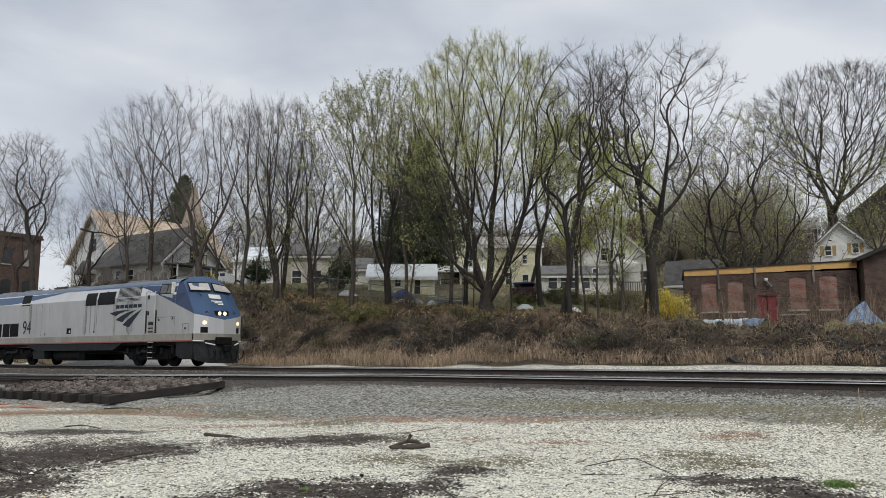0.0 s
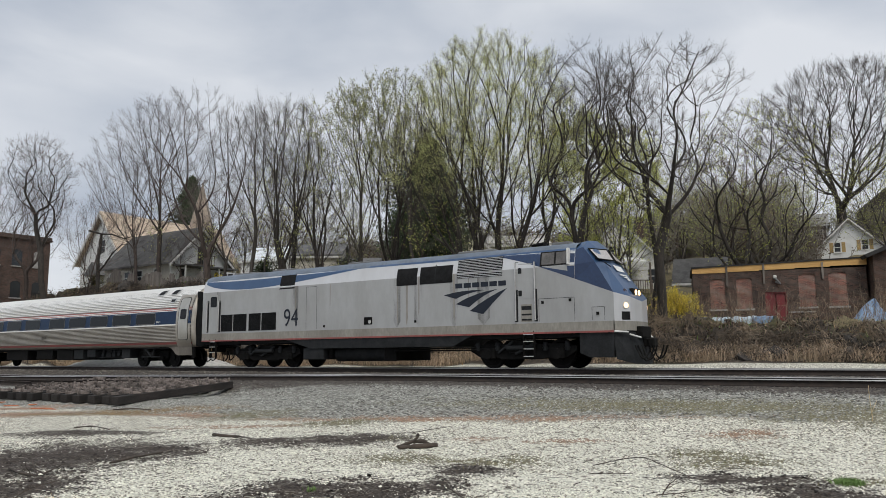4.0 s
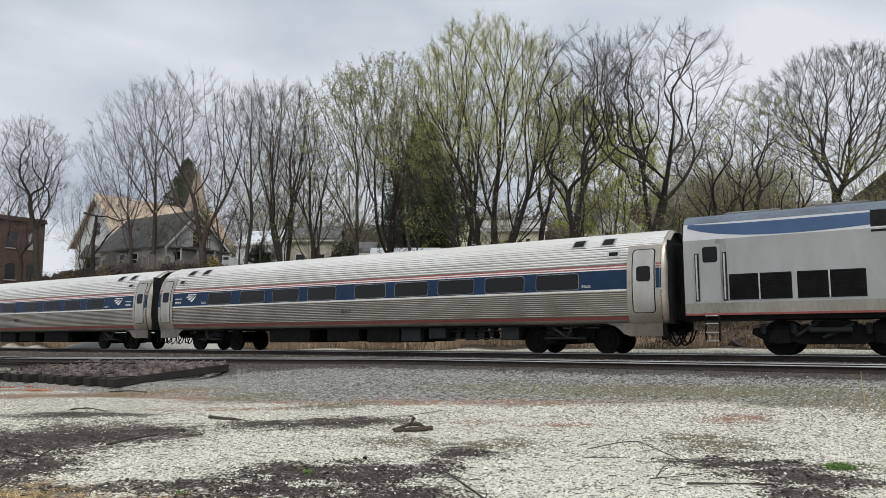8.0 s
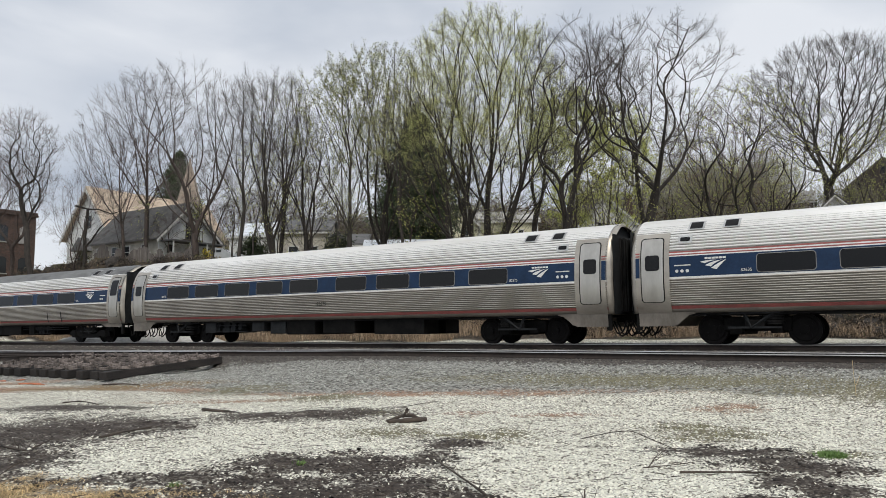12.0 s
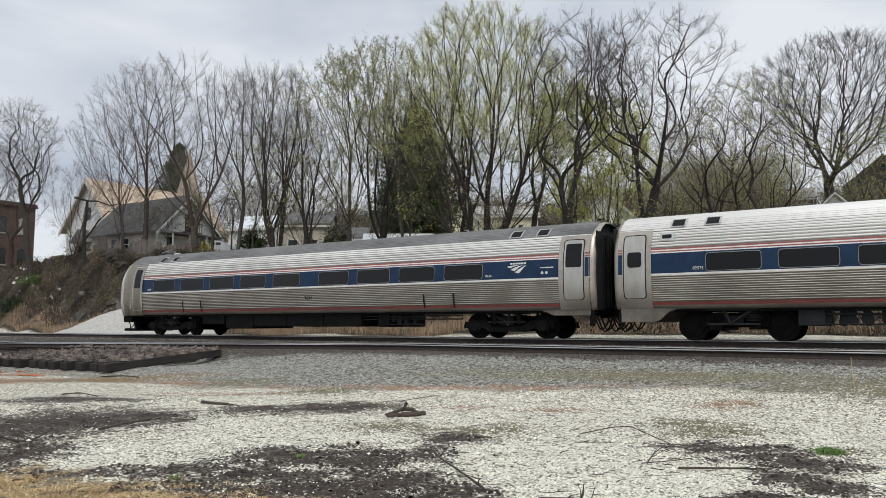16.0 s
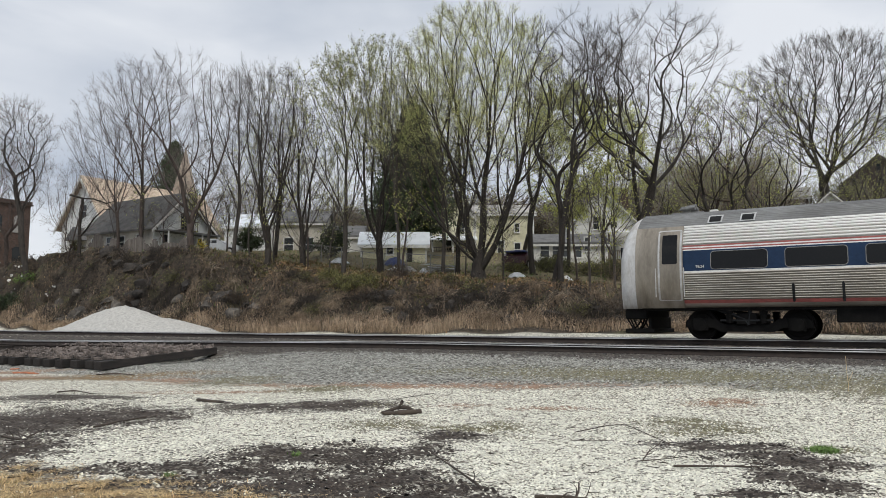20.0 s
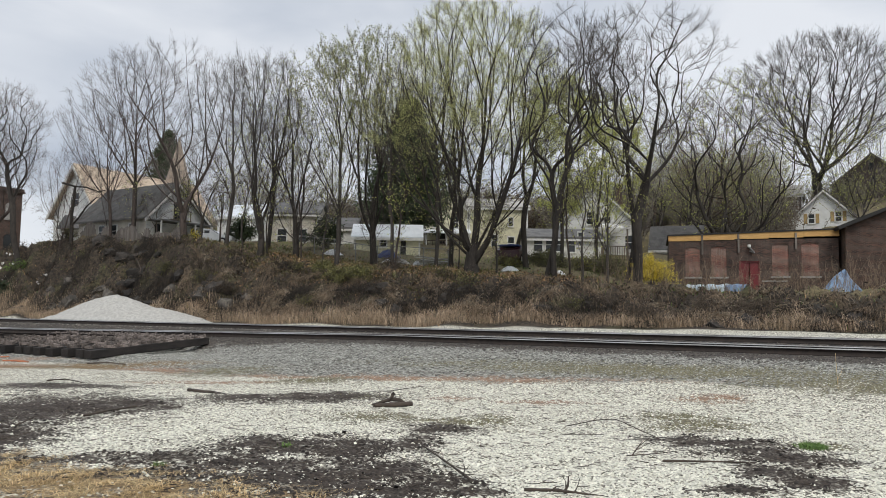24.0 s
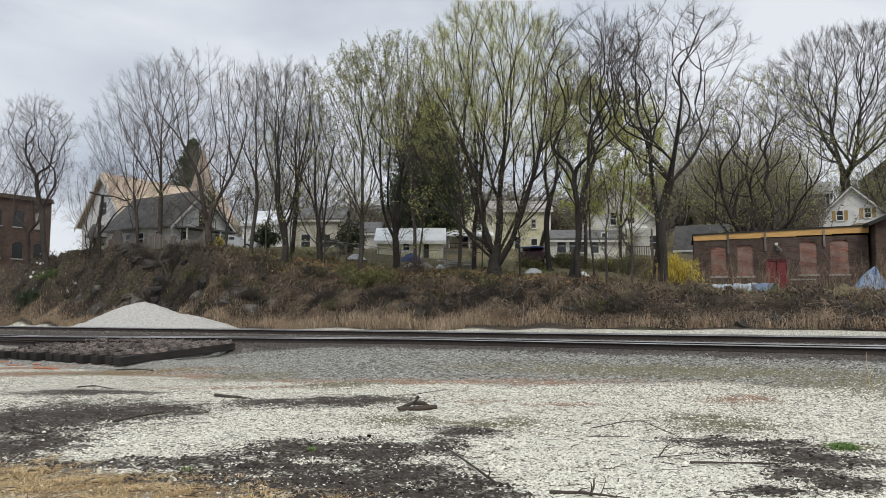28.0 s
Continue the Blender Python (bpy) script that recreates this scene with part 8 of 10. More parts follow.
def gravel_stones():
    """Loose stones as small four-sided chips, thick near the camera and thinner farther off."""
    rng = np.random.RandomState(5)
    def chips(x, y, s, flat=0.6):
        k = len(x)
        z = height(x, y)
        near = 0.012 * wave(x, y, 41, 0.5) + 0.03 * zone(x, y, SOIL, 11) * (0.5 + wave(x, y, 42, 0.6))
        near = near * ((x > -15) & (x < 5) & (y > 1) & (y < 15))
        c = np.stack([x, y, z + near + s * 0.05], 1)
        a, b = rng.uniform(0, 6.28, k), rng.uniform(0, 6.28, k)
        u = np.stack([np.cos(a), np.sin(a), rng.normal(0, .25, k)], 1)
        w = np.stack([-np.sin(a), np.cos(a), rng.normal(0, .25, k)], 1)
        n = np.cross(u, w)
        q = lambda lo, hi: (rng.uniform(lo, hi, k) * s)[:, None]
        v = np.stack([c + u * q(.7, 1.2), c + w * q(.5, 1.0), c - u * q(.7, 1.2), c - w * q(.5, 1.0), c + n * q(.35, .8) + u * q(-.3, .3)], 1)
        i = np.arange(k)[:, None] * 5
        f = np.concatenate([i + np.array([t]) for t in ((0, 1, 4), (1, 2, 4), (2, 3, 4), (3, 0, 4))])
        return v.reshape(-1, 3), f
    def spread(k, near_y, far_y, x0, x1):
        """Points in the camera's view, denser near it."""
        d = near_y * (far_y / near_y) ** rng.uniform(0, 1, k)
        ang = radians(32.8) + np.radians(rng.uniform(-34, 34, k))
        return -d * np.sin(ang), d * np.cos(ang)
    x, y = spread(105000, 5.0, 17.5, 0, 0)
    soil, straw, moss = zone(x, y, SOIL, 11), zone(x, y, STRAW, 13), zone(x, y, MOSS, 15)
    bal = ballast_zone(x, y)
    keep = rng.uniform(0, 1, len(x)) > np.clip(np.maximum(np.maximum((soil - 0.12) * 2.0, (straw - 0.06) * 3.0), np.maximum(moss * 0.6, bal * 1.4)) + 0.25 * np.clip(wave(x, y, 72, 1.1), 0, 1) + 0.3 * np.clip(wave(x, y, 76, 0.35), 0, 1), 0, 0.975)
    x, y = x[keep], y[keep]
    stuff("white_gravel", chips(x, y, rng.uniform(0.007, 0.024, len(x)) * (1 + (rng.rand(len(x)) < 0.05) * 0.6)), M["stone_white"], "loose pale crushed gravel on the forecourt", "gravel")
    k = 42000
    x, y = rng.uniform(-26, 3, k), rng.uniform(10.5, 19.2, k)
    keep = rng.uniform(0, 1, k) < ballast_zone(x, y) * (1 - 0.7 * zone(x, y, MOSS, 15)) * (0.75 + 0.3 * wave(x, y, 73, 1.4))
    x, y = x[keep], y[keep]
    dark = y + rng.normal(0, 0.35, len(x)) > 17.4
    stuff("oily_ballast", chips(x[dark], y[dark], rng.uniform(0.016, 0.042, dark.sum())), M["stone_dark"], "dark oily ballast along the siding rail", "gravel")
    x, y = x[~dark], y[~dark]
    stuff("grey_ballast", chips(x, y, rng.uniform(0.012, 0.032, len(x))), M["stone_grey"], "grey crushed ballast beside the siding", "gravel")
    k = 9000
    x, y = rng.uniform(-60, 14, k), rng.uniform(21.4, 27.5, k)
    mid = (y < 23.3) | (y > 26.3)
    stuff("track_ballast", chips(x[mid], y[mid], rng.uniform(0.03, 0.055, mid.sum())), M["stone_mid"], "grey ballast between the tracks", "gravel")
    stuff("oily_ballast", chips(x[~mid], y[~mid], rng.uniform(0.03, 0.055, (~mid).sum())), M["stone_dark"], "dark oily ballast in the main track", "gravel")
    k = 900
    x, y = rng.uniform(-7.5, -2.6, k), rng.uniform(4.4, 7.2, k)
    keep = (zone(x, y, SOIL, 11) > 0.4) & (rng.uniform(0, 1, k) < 0.04 + 0.35 * wave(x, y, 71, 1.3))
    x, y = x[keep], y[keep]
    stuff("loose_stones", chips(x, y, rng.uniform(0.006, 0.019, len(x))), M["stone_white"], "pale stones strewn on dark soil", "gravel")
    # clods of soil
    k = 9000
    x, y = spread(k, 5.0, 13.5, 0, 0)
    keep = zone(x, y, SOIL, 11) > 0.45
    x, y = x[keep], y[keep]
    stuff("soil_clods", chips(x, y, rng.uniform(0.010, 0.040, len(x))), M["soil"], "dark crumbly soil clods", "soil")
    # dry grass near the camera, sparse weeds on the gravel
    k = 60000
    x, y = rng.uniform(-10, -2.5, k), rng.uniform(2.2, 5.4, k)
    keep = zone(x, y, STRAW, 13) * (0.75 + 0.5 * wave(x, y, 77, 0.5)) > rng.uniform(0.25, 0.85, k)
    x, y = x[keep], y[keep]
    stuff("dry_grass", blades(rng, x, y, height(x, y), rng.uniform(0.012, 0.06, len(x)), rng.uniform(1.0, 3.6, len(x)), rng.uniform(0.002, 0.0042, len(x))), M["straw_pale"], "matted dry grass at the edge of the forecourt", "grass")
    # fallen leaves and bark crumbs, russet in the grass and dark on the soil
    k = 26000
    x, y = spread(k, 4.2, 13.0, 0, 0)
    g, d = zone(x, y, STRAW, 13), zone(x, y, SOIL, 11)
    r = rng.uniform(0.3, 1.0, k)
    for where, name, mk, size, label in ((g * (0.6 + 0.6 * wave(x, y, 78, 0.6)) > r, "leaf_litter", "litter_pale", 0.022, "russet fallen leaves in the dry grass"), ((d > r + 0.05) & (g < 0.5), "bark_litter", "litter", 0.015, "brown leaf and bark crumbs on dark soil")):
        a = np.stack([x[where], y[where], height(x[where], y[where]) + 0.012], 1)
        v, f = leaf_quads(rng, a, size, 0.0)
        v[:, 2] = height(v[:, 0], v[:, 1]) + 0.004 + np.abs(v[:, 2] - np.repeat(a[:, 2], 4)) * 0.45
        stuff(name, (v, f), M[mk], label, "leaves")
    k = 5000
    x, y = rng.uniform(-12, 0, k), rng.uniform(1.8, 5.4, k)
    keep = zone(x, y, STRAW, 13) * (0.5 + 0.6 * wave(x, y, 75, 0.8)) > rng.uniform(0.25, 0.9, k)
    x, y = x[keep], y[keep]
    stuff("green_tufts", blades(rng, x, y, height(x, y), rng.uniform(0.015, 0.06, len(x)), rng.uniform(0.5, 1.6, len(x)), np.full(len(x), 0.003)), M["weed"], "green blades among the dry grass", "grass")
    k = 16000
    x, y = rng.uniform(-16, 2, k), rng.uniform(4.5, 17, k)
    keep = zone(x, y, MOSS, 15) > rng.uniform(0.2, 1.0, k)
    x, y = x[keep], y[keep]
    stuff("weeds", blades(rng, x, y, height(x, y), rng.uniform(0.02, 0.07, len(x)), rng.uniform(0.4, 1.4, len(x)), np.full(len(x), 0.004)), M["weed"], "low green and brown weeds in the gravel", "weeds")
    k = 1800
    x, y = rng.normal(-0.86, 0.07, k), rng.normal(9.9, 0.10, k)
    x[1650:], y[1650:] = rng.normal(-5.9, 0.035, 150), rng.normal(6.25, 0.03, 150)
    x[1730:], y[1730:] = rng.normal(-6.2, 0.035, 70), rng.normal(4.75, 0.035, 70)
    stuff("green_tufts", blades(rng, x, y, height(x, y), rng.uniform(0.02, 0.07, k), rng.uniform(0.3, 1.0, k), np.full(k, 0.004)), M["green"], "bright green grass tufts", "grass")
    # scattered dead twigs and straw on the soil
    k = 1500
    x, y = spread(k, 4.2, 14, 0, 0)
    a, L = rng.uniform(0, 6.28, k), rng.uniform(0.03, 0.24, k) * rng.uniform(0.5, 1.0, k)
    z = height(x, y) + 0.03
    p0 = np.stack([x, y, z], 1); p2 = p0 + np.stack([np.cos(a) * L, np.sin(a) * L, rng.uniform(-0.01, 0.03, k)], 1)
    pp = bend(rng, p0, (p0 + p2) / 2, p2, 4, 0.15)
    stuff("twigs", tubes(pp, taper(rng.uniform(0.002, 0.006, k), np.full(k, 0.0015), 4), 4), M["wood_dead"], "small dead twigs strewn on the gravel", "twigs")


def stick(name, pts, r0, r1, label, seed, forks=0, mk="wood_dead"):
    """A dead branch through a few points, with side twigs."""
    rng = np.random.RandomState(seed)
    p = np.array([(x, y, hz(x, y) + z) for x, y, z in pts])
    u = np.linspace(0, len(p) - 1, 4 * len(p))
    q = np.stack([np.interp(u, np.arange(len(p)), p[:, k]) for k in range(3)], 1)
    q[1:-1] = (q[:-2] + 2 * q[1:-1] + q[2:]) / 4
    q = q + np.cumsum(rng.normal(0, r0 * 0.25, q.shape), 0) * np.array([1, 1, 0.2])
    rr = np.linspace(r0, r1, len(q)) * rng.uniform(0.85, 1.15, len(q))
    bits = [tubes(q[None], rr[None], 7)]
    if forks:
        s, t, w, _ = pick(rng, q[None], rr[None], forks, 0.2, 0.95)
        e = s + unit(t + rng.normal(0, 0.5, t.shape) + np.array([0, 0, 0.25])) * rng.uniform(0.08, 0.30, (len(s), 1)) * max(1, r0 * 40)
        pp = bend(rng, s, (s + e) / 2 + rng.normal(0, 0.01, s.shape), e, 5, 0.25)
        bits.append(tubes(pp, taper(np.minimum(w * 0.6, 0.02), np.full(len(s), 0.002), 5), 5))
    ob = part(name, np_mesh(name, *join(*bits), M[mk], True))
    return tagged(ob, label, "branch", "sticks on the forecourt")


def sticks():
    stick("log", [(-7.34, 9.78, 0.03), (-7.15, 10.0, 0.045), (-6.90, 10.26, 0.04)], 0.034, 0.045, "short dark log lying on the gravel", 1)
    stick("log", [(-7.42, 9.86, 0.03), (-7.24, 10.06, 0.10), (-7.08, 10.16, 0.11), (-7.0, 10.2, 0.05)], 0.028, 0.034, "crooked dark log leaning on another", 2, 2)
    stick("branch", [(-7.22, 10.02, 0.08), (-7.16, 10.06, 0.16), (-7.15, 10.1, 0.21)], 0.022, 0.028, "broken dark stub on the logs", 20)
    stick("branch", [(-7.35, 10.2, 0.22), (-7.1, 10.45, 0.26), (-6.85, 10.6, 0.30)], 0.007, 0.004, "thin dark twig over the logs", 3, 2)
    stick("board", [(-11.79, 9.71, 0.03), (-10.95, 9.67, 0.03)], 0.032, 0.028, "dark weathered stick on the gravel", 4)
    stick("branch", [(-2.09, 7.92, 0.03), (-1.65, 8.10, 0.04), (-1.22, 8.28, 0.03)], 0.013, 0.008, "long straight dead stick on the gravel", 5, 1)
    stick("branch", [(-3.94, 9.69, 0.02), (-3.60, 10.05, 0.10), (-3.38, 10.16, 0.12), (-2.95, 9.80, 0.06), (-2.54, 9.37, 0.02)], 0.008, 0.005, "thin arched dead branch on the gravel", 6, 5)
    stick("branch", [(-2.47, 8.05, 0.02), (-2.42, 8.12, 0.12), (-2.30, 8.2, 0.22)], 0.008, 0.003, "small upright twig in the gravel", 7, 5)
    stick("branch", [(-2.52, 8.02, 0.02), (-2.2, 8.2, 0.06), (-1.98, 8.35, 0.09)], 0.007, 0.003, "small forked twig on the gravel", 8, 3)
    stick("branch", [(-2.42, 6.05, 0.0), (-2.40, 6.08, 0.07), (-2.42, 6.12, 0.14)], 0.015, 0.006, "black broken stub standing in the soil", 9, 1)
    stick("branch", [(-2.75, 5.90, 0.02), (-2.42, 6.02, 0.03), (-2.2, 6.05, 0.02)], 0.018, 0.008, "black broken stick on the soil", 10, 3)
    stick("branch", [(-4.73, 7.27, 0.02), (-4.0, 6.55, 0.05), (-3.17, 5.83, 0.02)], 0.008, 0.014, "long thin dead branch on the soil", 11, 4)
    stick("branch", [(-10.66, 5.30, 0.04), (-10.15, 5.16, 0.03), (-9.62, 5.14, 0.03), (-9.75, 5.4, 0.06), (-9.95, 5.71, 0.10)], 0.016, 0.008, "bent dead branch on dark soil", 12, 6)
    stick("branch", [(-9.66, 5.16, 0.03), (-10.05, 5.30, 0.12), (-10.48, 5.49, 0.20)], 0.010, 0.004, "forked dead branch on dark soil", 22, 3)
    stick("branch", [(-9.98, 6.37, 0.03), (-10.08, 6.8, 0.05), (-10.25, 7.40, 0.05)], 0.022, 0.012, "dead stick on dark soil", 13, 1)
    stick("branch", [(-15.42, 9.02, 0.03), (-15.2, 9.32, 0.06), (-14.53, 9.30, 0.03)], 0.016, 0.010, "thin dead branch on the gravel", 14, 4)
    stick("branch", [(-19.0, 12.26, 0.03), (-18.4, 12.5, 0.06), (-17.79, 12.56, 0.04)], 0.020, 0.012, "dead branch below the old timbers", 23, 4)
    stick("branch", [(-7.95, 3.85, 0.03), (-7.85, 4.05, 0.20), (-7.6, 4.35, 0.30)], 0.006, 0.003, "thin bent twig in the dry grass", 15, 2)
    stick("branch", [(-3.7, 9.0, 0.02), (-3.2, 9.2, 0.03)], 0.006, 0.004, "thin twig on the gravel", 16, 1)
    stick("stalk", [(-0.95, 14.89, 0.0), (-0.96, 14.9, 0.3), (-0.97, 14.88, 0.62)], 0.005, 0.003, "single tall dry weed stalk at the ballast edge", 17, 1, "straw_pale")


def tie_panel():
    """Old switch timbers laid side by side, with rusty plates in rows on them."""
    tie = bpy.data.meshes.new("timber"); bm = boxes((-0.155, 0.155, 0, 4.9, 0, 0.24), bevel=0.015); bm.to_mesh(tie); bm.free(); tie.materials.append(M["tie"])
    pl = bpy.data.meshes.new("plate")
    bm = boxes((-0.14, 0.14, -0.12, 0.12, 0, 0.035), (-0.13, 0.13, -0.115, -0.055, 0.036, 0.085), (-0.13, 0.13, 0.055, 0.115, 0.036, 0.085), (-0.10, -0.05, -0.16, -0.10, 0.0, 0.12), (0.05, 0.10, 0.10, 0.16, 0.0, 0.12), bevel=0.006); bm.to_mesh(pl); bm.free(); pl.materials.append(M["plate"])
    rng = random.Random(3)
    for i in range(12):
        x = -19.95 - 0.66 * i
        y = 12.95 + rng.uniform(-0.12, 0.12)
        z = max(hz(x, y), hz(x - 0.3, y + 2.4) - 0.06) + 0.01
        t = new("switch_timber", tie)
        m = pose(x, y, z, 3.2, 0, 8 + rng.uniform(-1.5, 1.5))
        t.matrix_basis = m
        tagged(t, "old creosoted switch timber with rusty tie plates", "railway tie", "stacked switch timbers")
        for k in range(10):
            if (i == 0 and k < 1) or rng.random() < 0.06:
                continue
            p = new("tie_plate", pl); p.parent = t
            p.matrix_basis = pose(rng.uniform(-0.02, 0.02), 0.30 + 0.475 * k + rng.uniform(-0.05, 0.05), 0.242, rng.uniform(-6, 6), rng.uniform(-4, 4), rng.uniform(-12, 12))
    for x, y, L, a in ((-26.0, 16.2, 4.5, 4), (-28.5, 15.4, 5.0, 3), (-29.0, 14.3, 4.0, -2)):
        r = part("rail_piece", rail_mesh("rail_piece", L))
        r.matrix_basis = pose(x, y, max(hz(x, y), 0.40) + 0.30, 0, 0, a)
        tagged(r, "short rusty rail piece lying on old timbers", "rail", "spare rail pieces")
    for i in range(7):
        x, y = -21.6 - rng.uniform(0, 4.5), 11.6 + rng.uniform(0, 0.7)
        stick("plastic_strip", [(x, y, 0.03), (x + rng.uniform(0.3, 0.8), y + rng.uniform(-0.1, 0.2), 0.05)], 0.02, 0.015, "orange plastic strip on the ground", 40 + i, 0, "orange")


def stone_pile():
    xs, ys = np.linspace(-9, 9, 110), np.linspace(-4.2, 4.2, 50)
    gx, gy = np.meshgrid(xs, ys)
    def cone(cx, cy, h, rx, ry):
        return np.maximum(0, 1.22 * h * (1.06 - np.sqrt(((gx - cx) / rx) ** 2 + ((gy - cy) / ry) ** 2 + 0.06)))
    z = np.maximum(cone(-0.6, 0, 1.75, 5.6, 3.4), np.maximum(cone(3.2, 0.2, 0.98, 4.9, 2.8), cone(1.2, -0.3, 1.42, 4.8, 3.0)))
    z = np.maximum(z, cone(-3.4, -0.2, 0.8, 4.0, 2.6))
    z = z + (z > 0.02) * (0.06 * wave(gx, gy, 81, 0.9) + 0.035 * wave(gx, gy, 82, 0.35)) - 0.06
    v = np.stack([gx, gy, z], -1).reshape(-1, 3)
    i = np.arange(gx.size).reshape(gx.shape)
    f = np.stack([i[:-1, :-1], i[:-1, 1:], i[1:, 1:], i[1:, :-1]], -1).reshape(-1, 4)
    t = part("gravel_pile", np_mesh("gravel_pile", v, f, M["pile"], True))
    t.matrix_basis = pose(-42.5, 29.6, 0.82)
    tagged(t, "long low pile of pale crushed stone beside the track", "gravel pile")


M["straw_pale"] = mat("bleached_grass", (0.66, 0.50, 0.28), (0.40, 0.28, 0.135), 2, 0.9, 0, 0, per="island", spread=0.5)
M["litter"] = mat("fallen_leaf", (0.125, 0.084, 0.053), (0.060, 0.042, 0.029), 3, 0.9, 0, 0, per="island", spread=0.45)
M["litter_pale"] = mat("russet_leaf_litter", (0.36, 0.225, 0.115), (0.19, 0.12, 0.065), 2, 0.9, 0, 0, per="island", spread=0.4)
M["soil"] = mat("dark_soil", (0.048, 0.038, 0.031), (0.018, 0.014, 0.012), 20, 0.95, 0, 0.2, per="island", spread=0.4)
M["rock_dark"] = mat("dark_bank_rock", (0.055, 0.047, 0.041), (0.018, 0.016, 0.014), 6, 0.9, 0, 0.8, per="object", spread=0.4)
M["weed"] = mat("low_weed", (0.19, 0.185, 0.065), (0.10, 0.095, 0.035), 2, 0.9, 0, 0, per="island", spread=0.45)
M["olive_leaf"] = mat("olive_leaf", (0.12, 0.125, 0.050), (0.060, 0.062, 0.027), 2, 0.9, 0, 0, per="island", spread=0.4)
M["green"] = mat("bright_grass", (0.15, 0.25, 0.065), (0.085, 0.15, 0.035), 2, 0.8, 0, 0, per="island", spread=0.3)
M["orange"] = mat("orange_plastic", (0.55, 0.16, 0.05), (0.42, 0.11, 0.035), 4, 0.5, 0, 0.05)


def ground_cover():
    scatter_brush()
    gravel_stones()
    sticks()
    tie_panel()
    stone_pile()
    bush("forsythia_bush", 91, -12.1, 41.5, 1.35, 1.75, "forsythia", 6500, 0.05, "blooming yellow forsythia bush beside the brick shed")
    bush("yellow_bush", 92, -45.9, 38.0, 0.5, 0.6, "forsythia", 500, 0.05, "small yellow flowering bush on the bank top")
    bush("evergreen_bush", 93, -49.2, 46.0, 1.5, 2.4, "shrub", 4200, 0.09, "dark green rounded bush before a white house")
    bush("evergreen_bush", 94, -38.0, 44.0, 1.6, 2.5, "shrub", 5200, 0.08, "dark domed evergreen bush behind the fence")
    bush("hedge_bush", 95, -19.0, 53.0, 1.5, 1.0, "weed", 1800, 0.07, "low green shrub before the grey house")
    bush("hedge_bush", 96, -22.5, 51.0, 1.3, 0.9, "weed", 1500, 0.07, "low green shrub before the grey house")
    for i, (x, y, r) in enumerate(((-20.6, 47.0, 1.5), (-18.4, 47.6, 1.7), (-16.4, 46.6, 1.5), (-14.9, 45.6, 1.2), (-22.2, 48.6, 1.3), (-17.4, 50.0, 1.6))):
        bush("undergrowth", 160 + i, x, y, r, r * 0.62, "weed" if i % 2 else "olive_leaf", 2600, 0.05, "olive undergrowth before the grey house")
    bush("hedge_bush", 98, -22.6, 44.3, 1.2, 0.7, "weed", 1500, 0.06, "low weedy shrub before a parked car")
    bush("hedge_bush", 97, -62.5, 34.2, 1.3, 0.9, "grass", 1500, 0.07, "low green undergrowth on the dark bank")
    bush("hedge_bush", 99, -61.8, 32.2, 1.5, 1.2, "shrub", 3000, 0.09, "dark green bush on the shaded bank")
    for i, (x, y, r) in enumerate(((-29.0, 34.6, 1.2), (-27.5, 34.9, 1.0), (-30.6, 35.2, 0.9))):
        bush("weedy_shrub", 140 + i, x, y, r, r * 0.75, "weed", 2600, 0.05, "olive-green weedy shrub on the bank")
    rng = np.random.RandomState(31)
    for i in range(16):
        x, y = -60 + 3.4 * i + rng.uniform(-1.2, 1.2), rng.uniform(32.2, 37.0)
        bush("bramble_bush", 110 + i, x, y, rng.uniform(0.7, 1.2), rng.uniform(0.5, 0.9), ("weed", "litter", "weed")[i % 3], 600, 0.045, "low bramble bush with sparse small leaves on the bank")


# ---- trees ----
def bend(rng, p0, p1, p2, pts, wob):
    """Curves from p0 by way of p1 to p2, (b, 3) each, with a smooth wobble."""
    t = np.linspace(0, 1, pts)[None, :, None]
    c = (1 - t) ** 2 * p0[:, None] + 2 * t * (1 - t) * p1[:, None] + t ** 2 * p2[:, None]
    ln = np.linalg.norm(p2 - p0, axis=1)[:, None, None]
    w = np.cumsum(rng.normal(0, 1, c.shape), axis=1)
    w = w - w[:, :1]
    return c + w * ln * wob / pts * np.minimum(1, t * 3)


def pick(rng, paths, radii, per, lo, hi):
    """per places on each path: points, tangents, radii, share of the way."""
    b, p, _ = paths.shape
    u = (np.arange(per)[None] + rng.uniform(0, 1, (b, per))) / per * (hi - lo) + lo
    f = u * (p - 1)
    i = np.clip(f.astype(int), 0, p - 2)
    w = (f - i)[..., None]
    rows = np.arange(b)[:, None]
    a, c = paths[rows, i], paths[rows, i + 1]
    tan = (c - a) / (np.linalg.norm(c - a, axis=-1, keepdims=True) + 1e-9)
    r = radii[rows, i] * (1 - w[..., 0]) + radii[rows, i + 1] * w[..., 0]
    return (a * (1 - w) + c * w).reshape(-1, 3), tan.reshape(-1, 3), r.ravel(), u.ravel()


def taper(r0, r1, pts, power=0.9):
    t = np.linspace(0, 1, pts)[None] ** power
    return r0[:, None] * (1 - t) + r1[:, None] * t


def unit(v):
    return v / (np.linalg.norm(v, axis=-1, keepdims=True) + 1e-9)


def leaf_quads(rng, at, size, spread):
    k = len(at)
    c = at + rng.normal(0, spread, (k, 3))
    a = unit(rng.normal(0, 1, (k, 3))); b = unit(np.cross(a, rng.normal(0, 1, (k, 3))))
    s = rng.uniform(0.5, 1.2, (k, 1)) * size
    v = np.stack([c - a * s, c + b * s * 0.55, c + a * s, c - b * s * 0.55], 1).reshape(-1, 3)
    return v, np.arange(4 * k).reshape(k, 4)


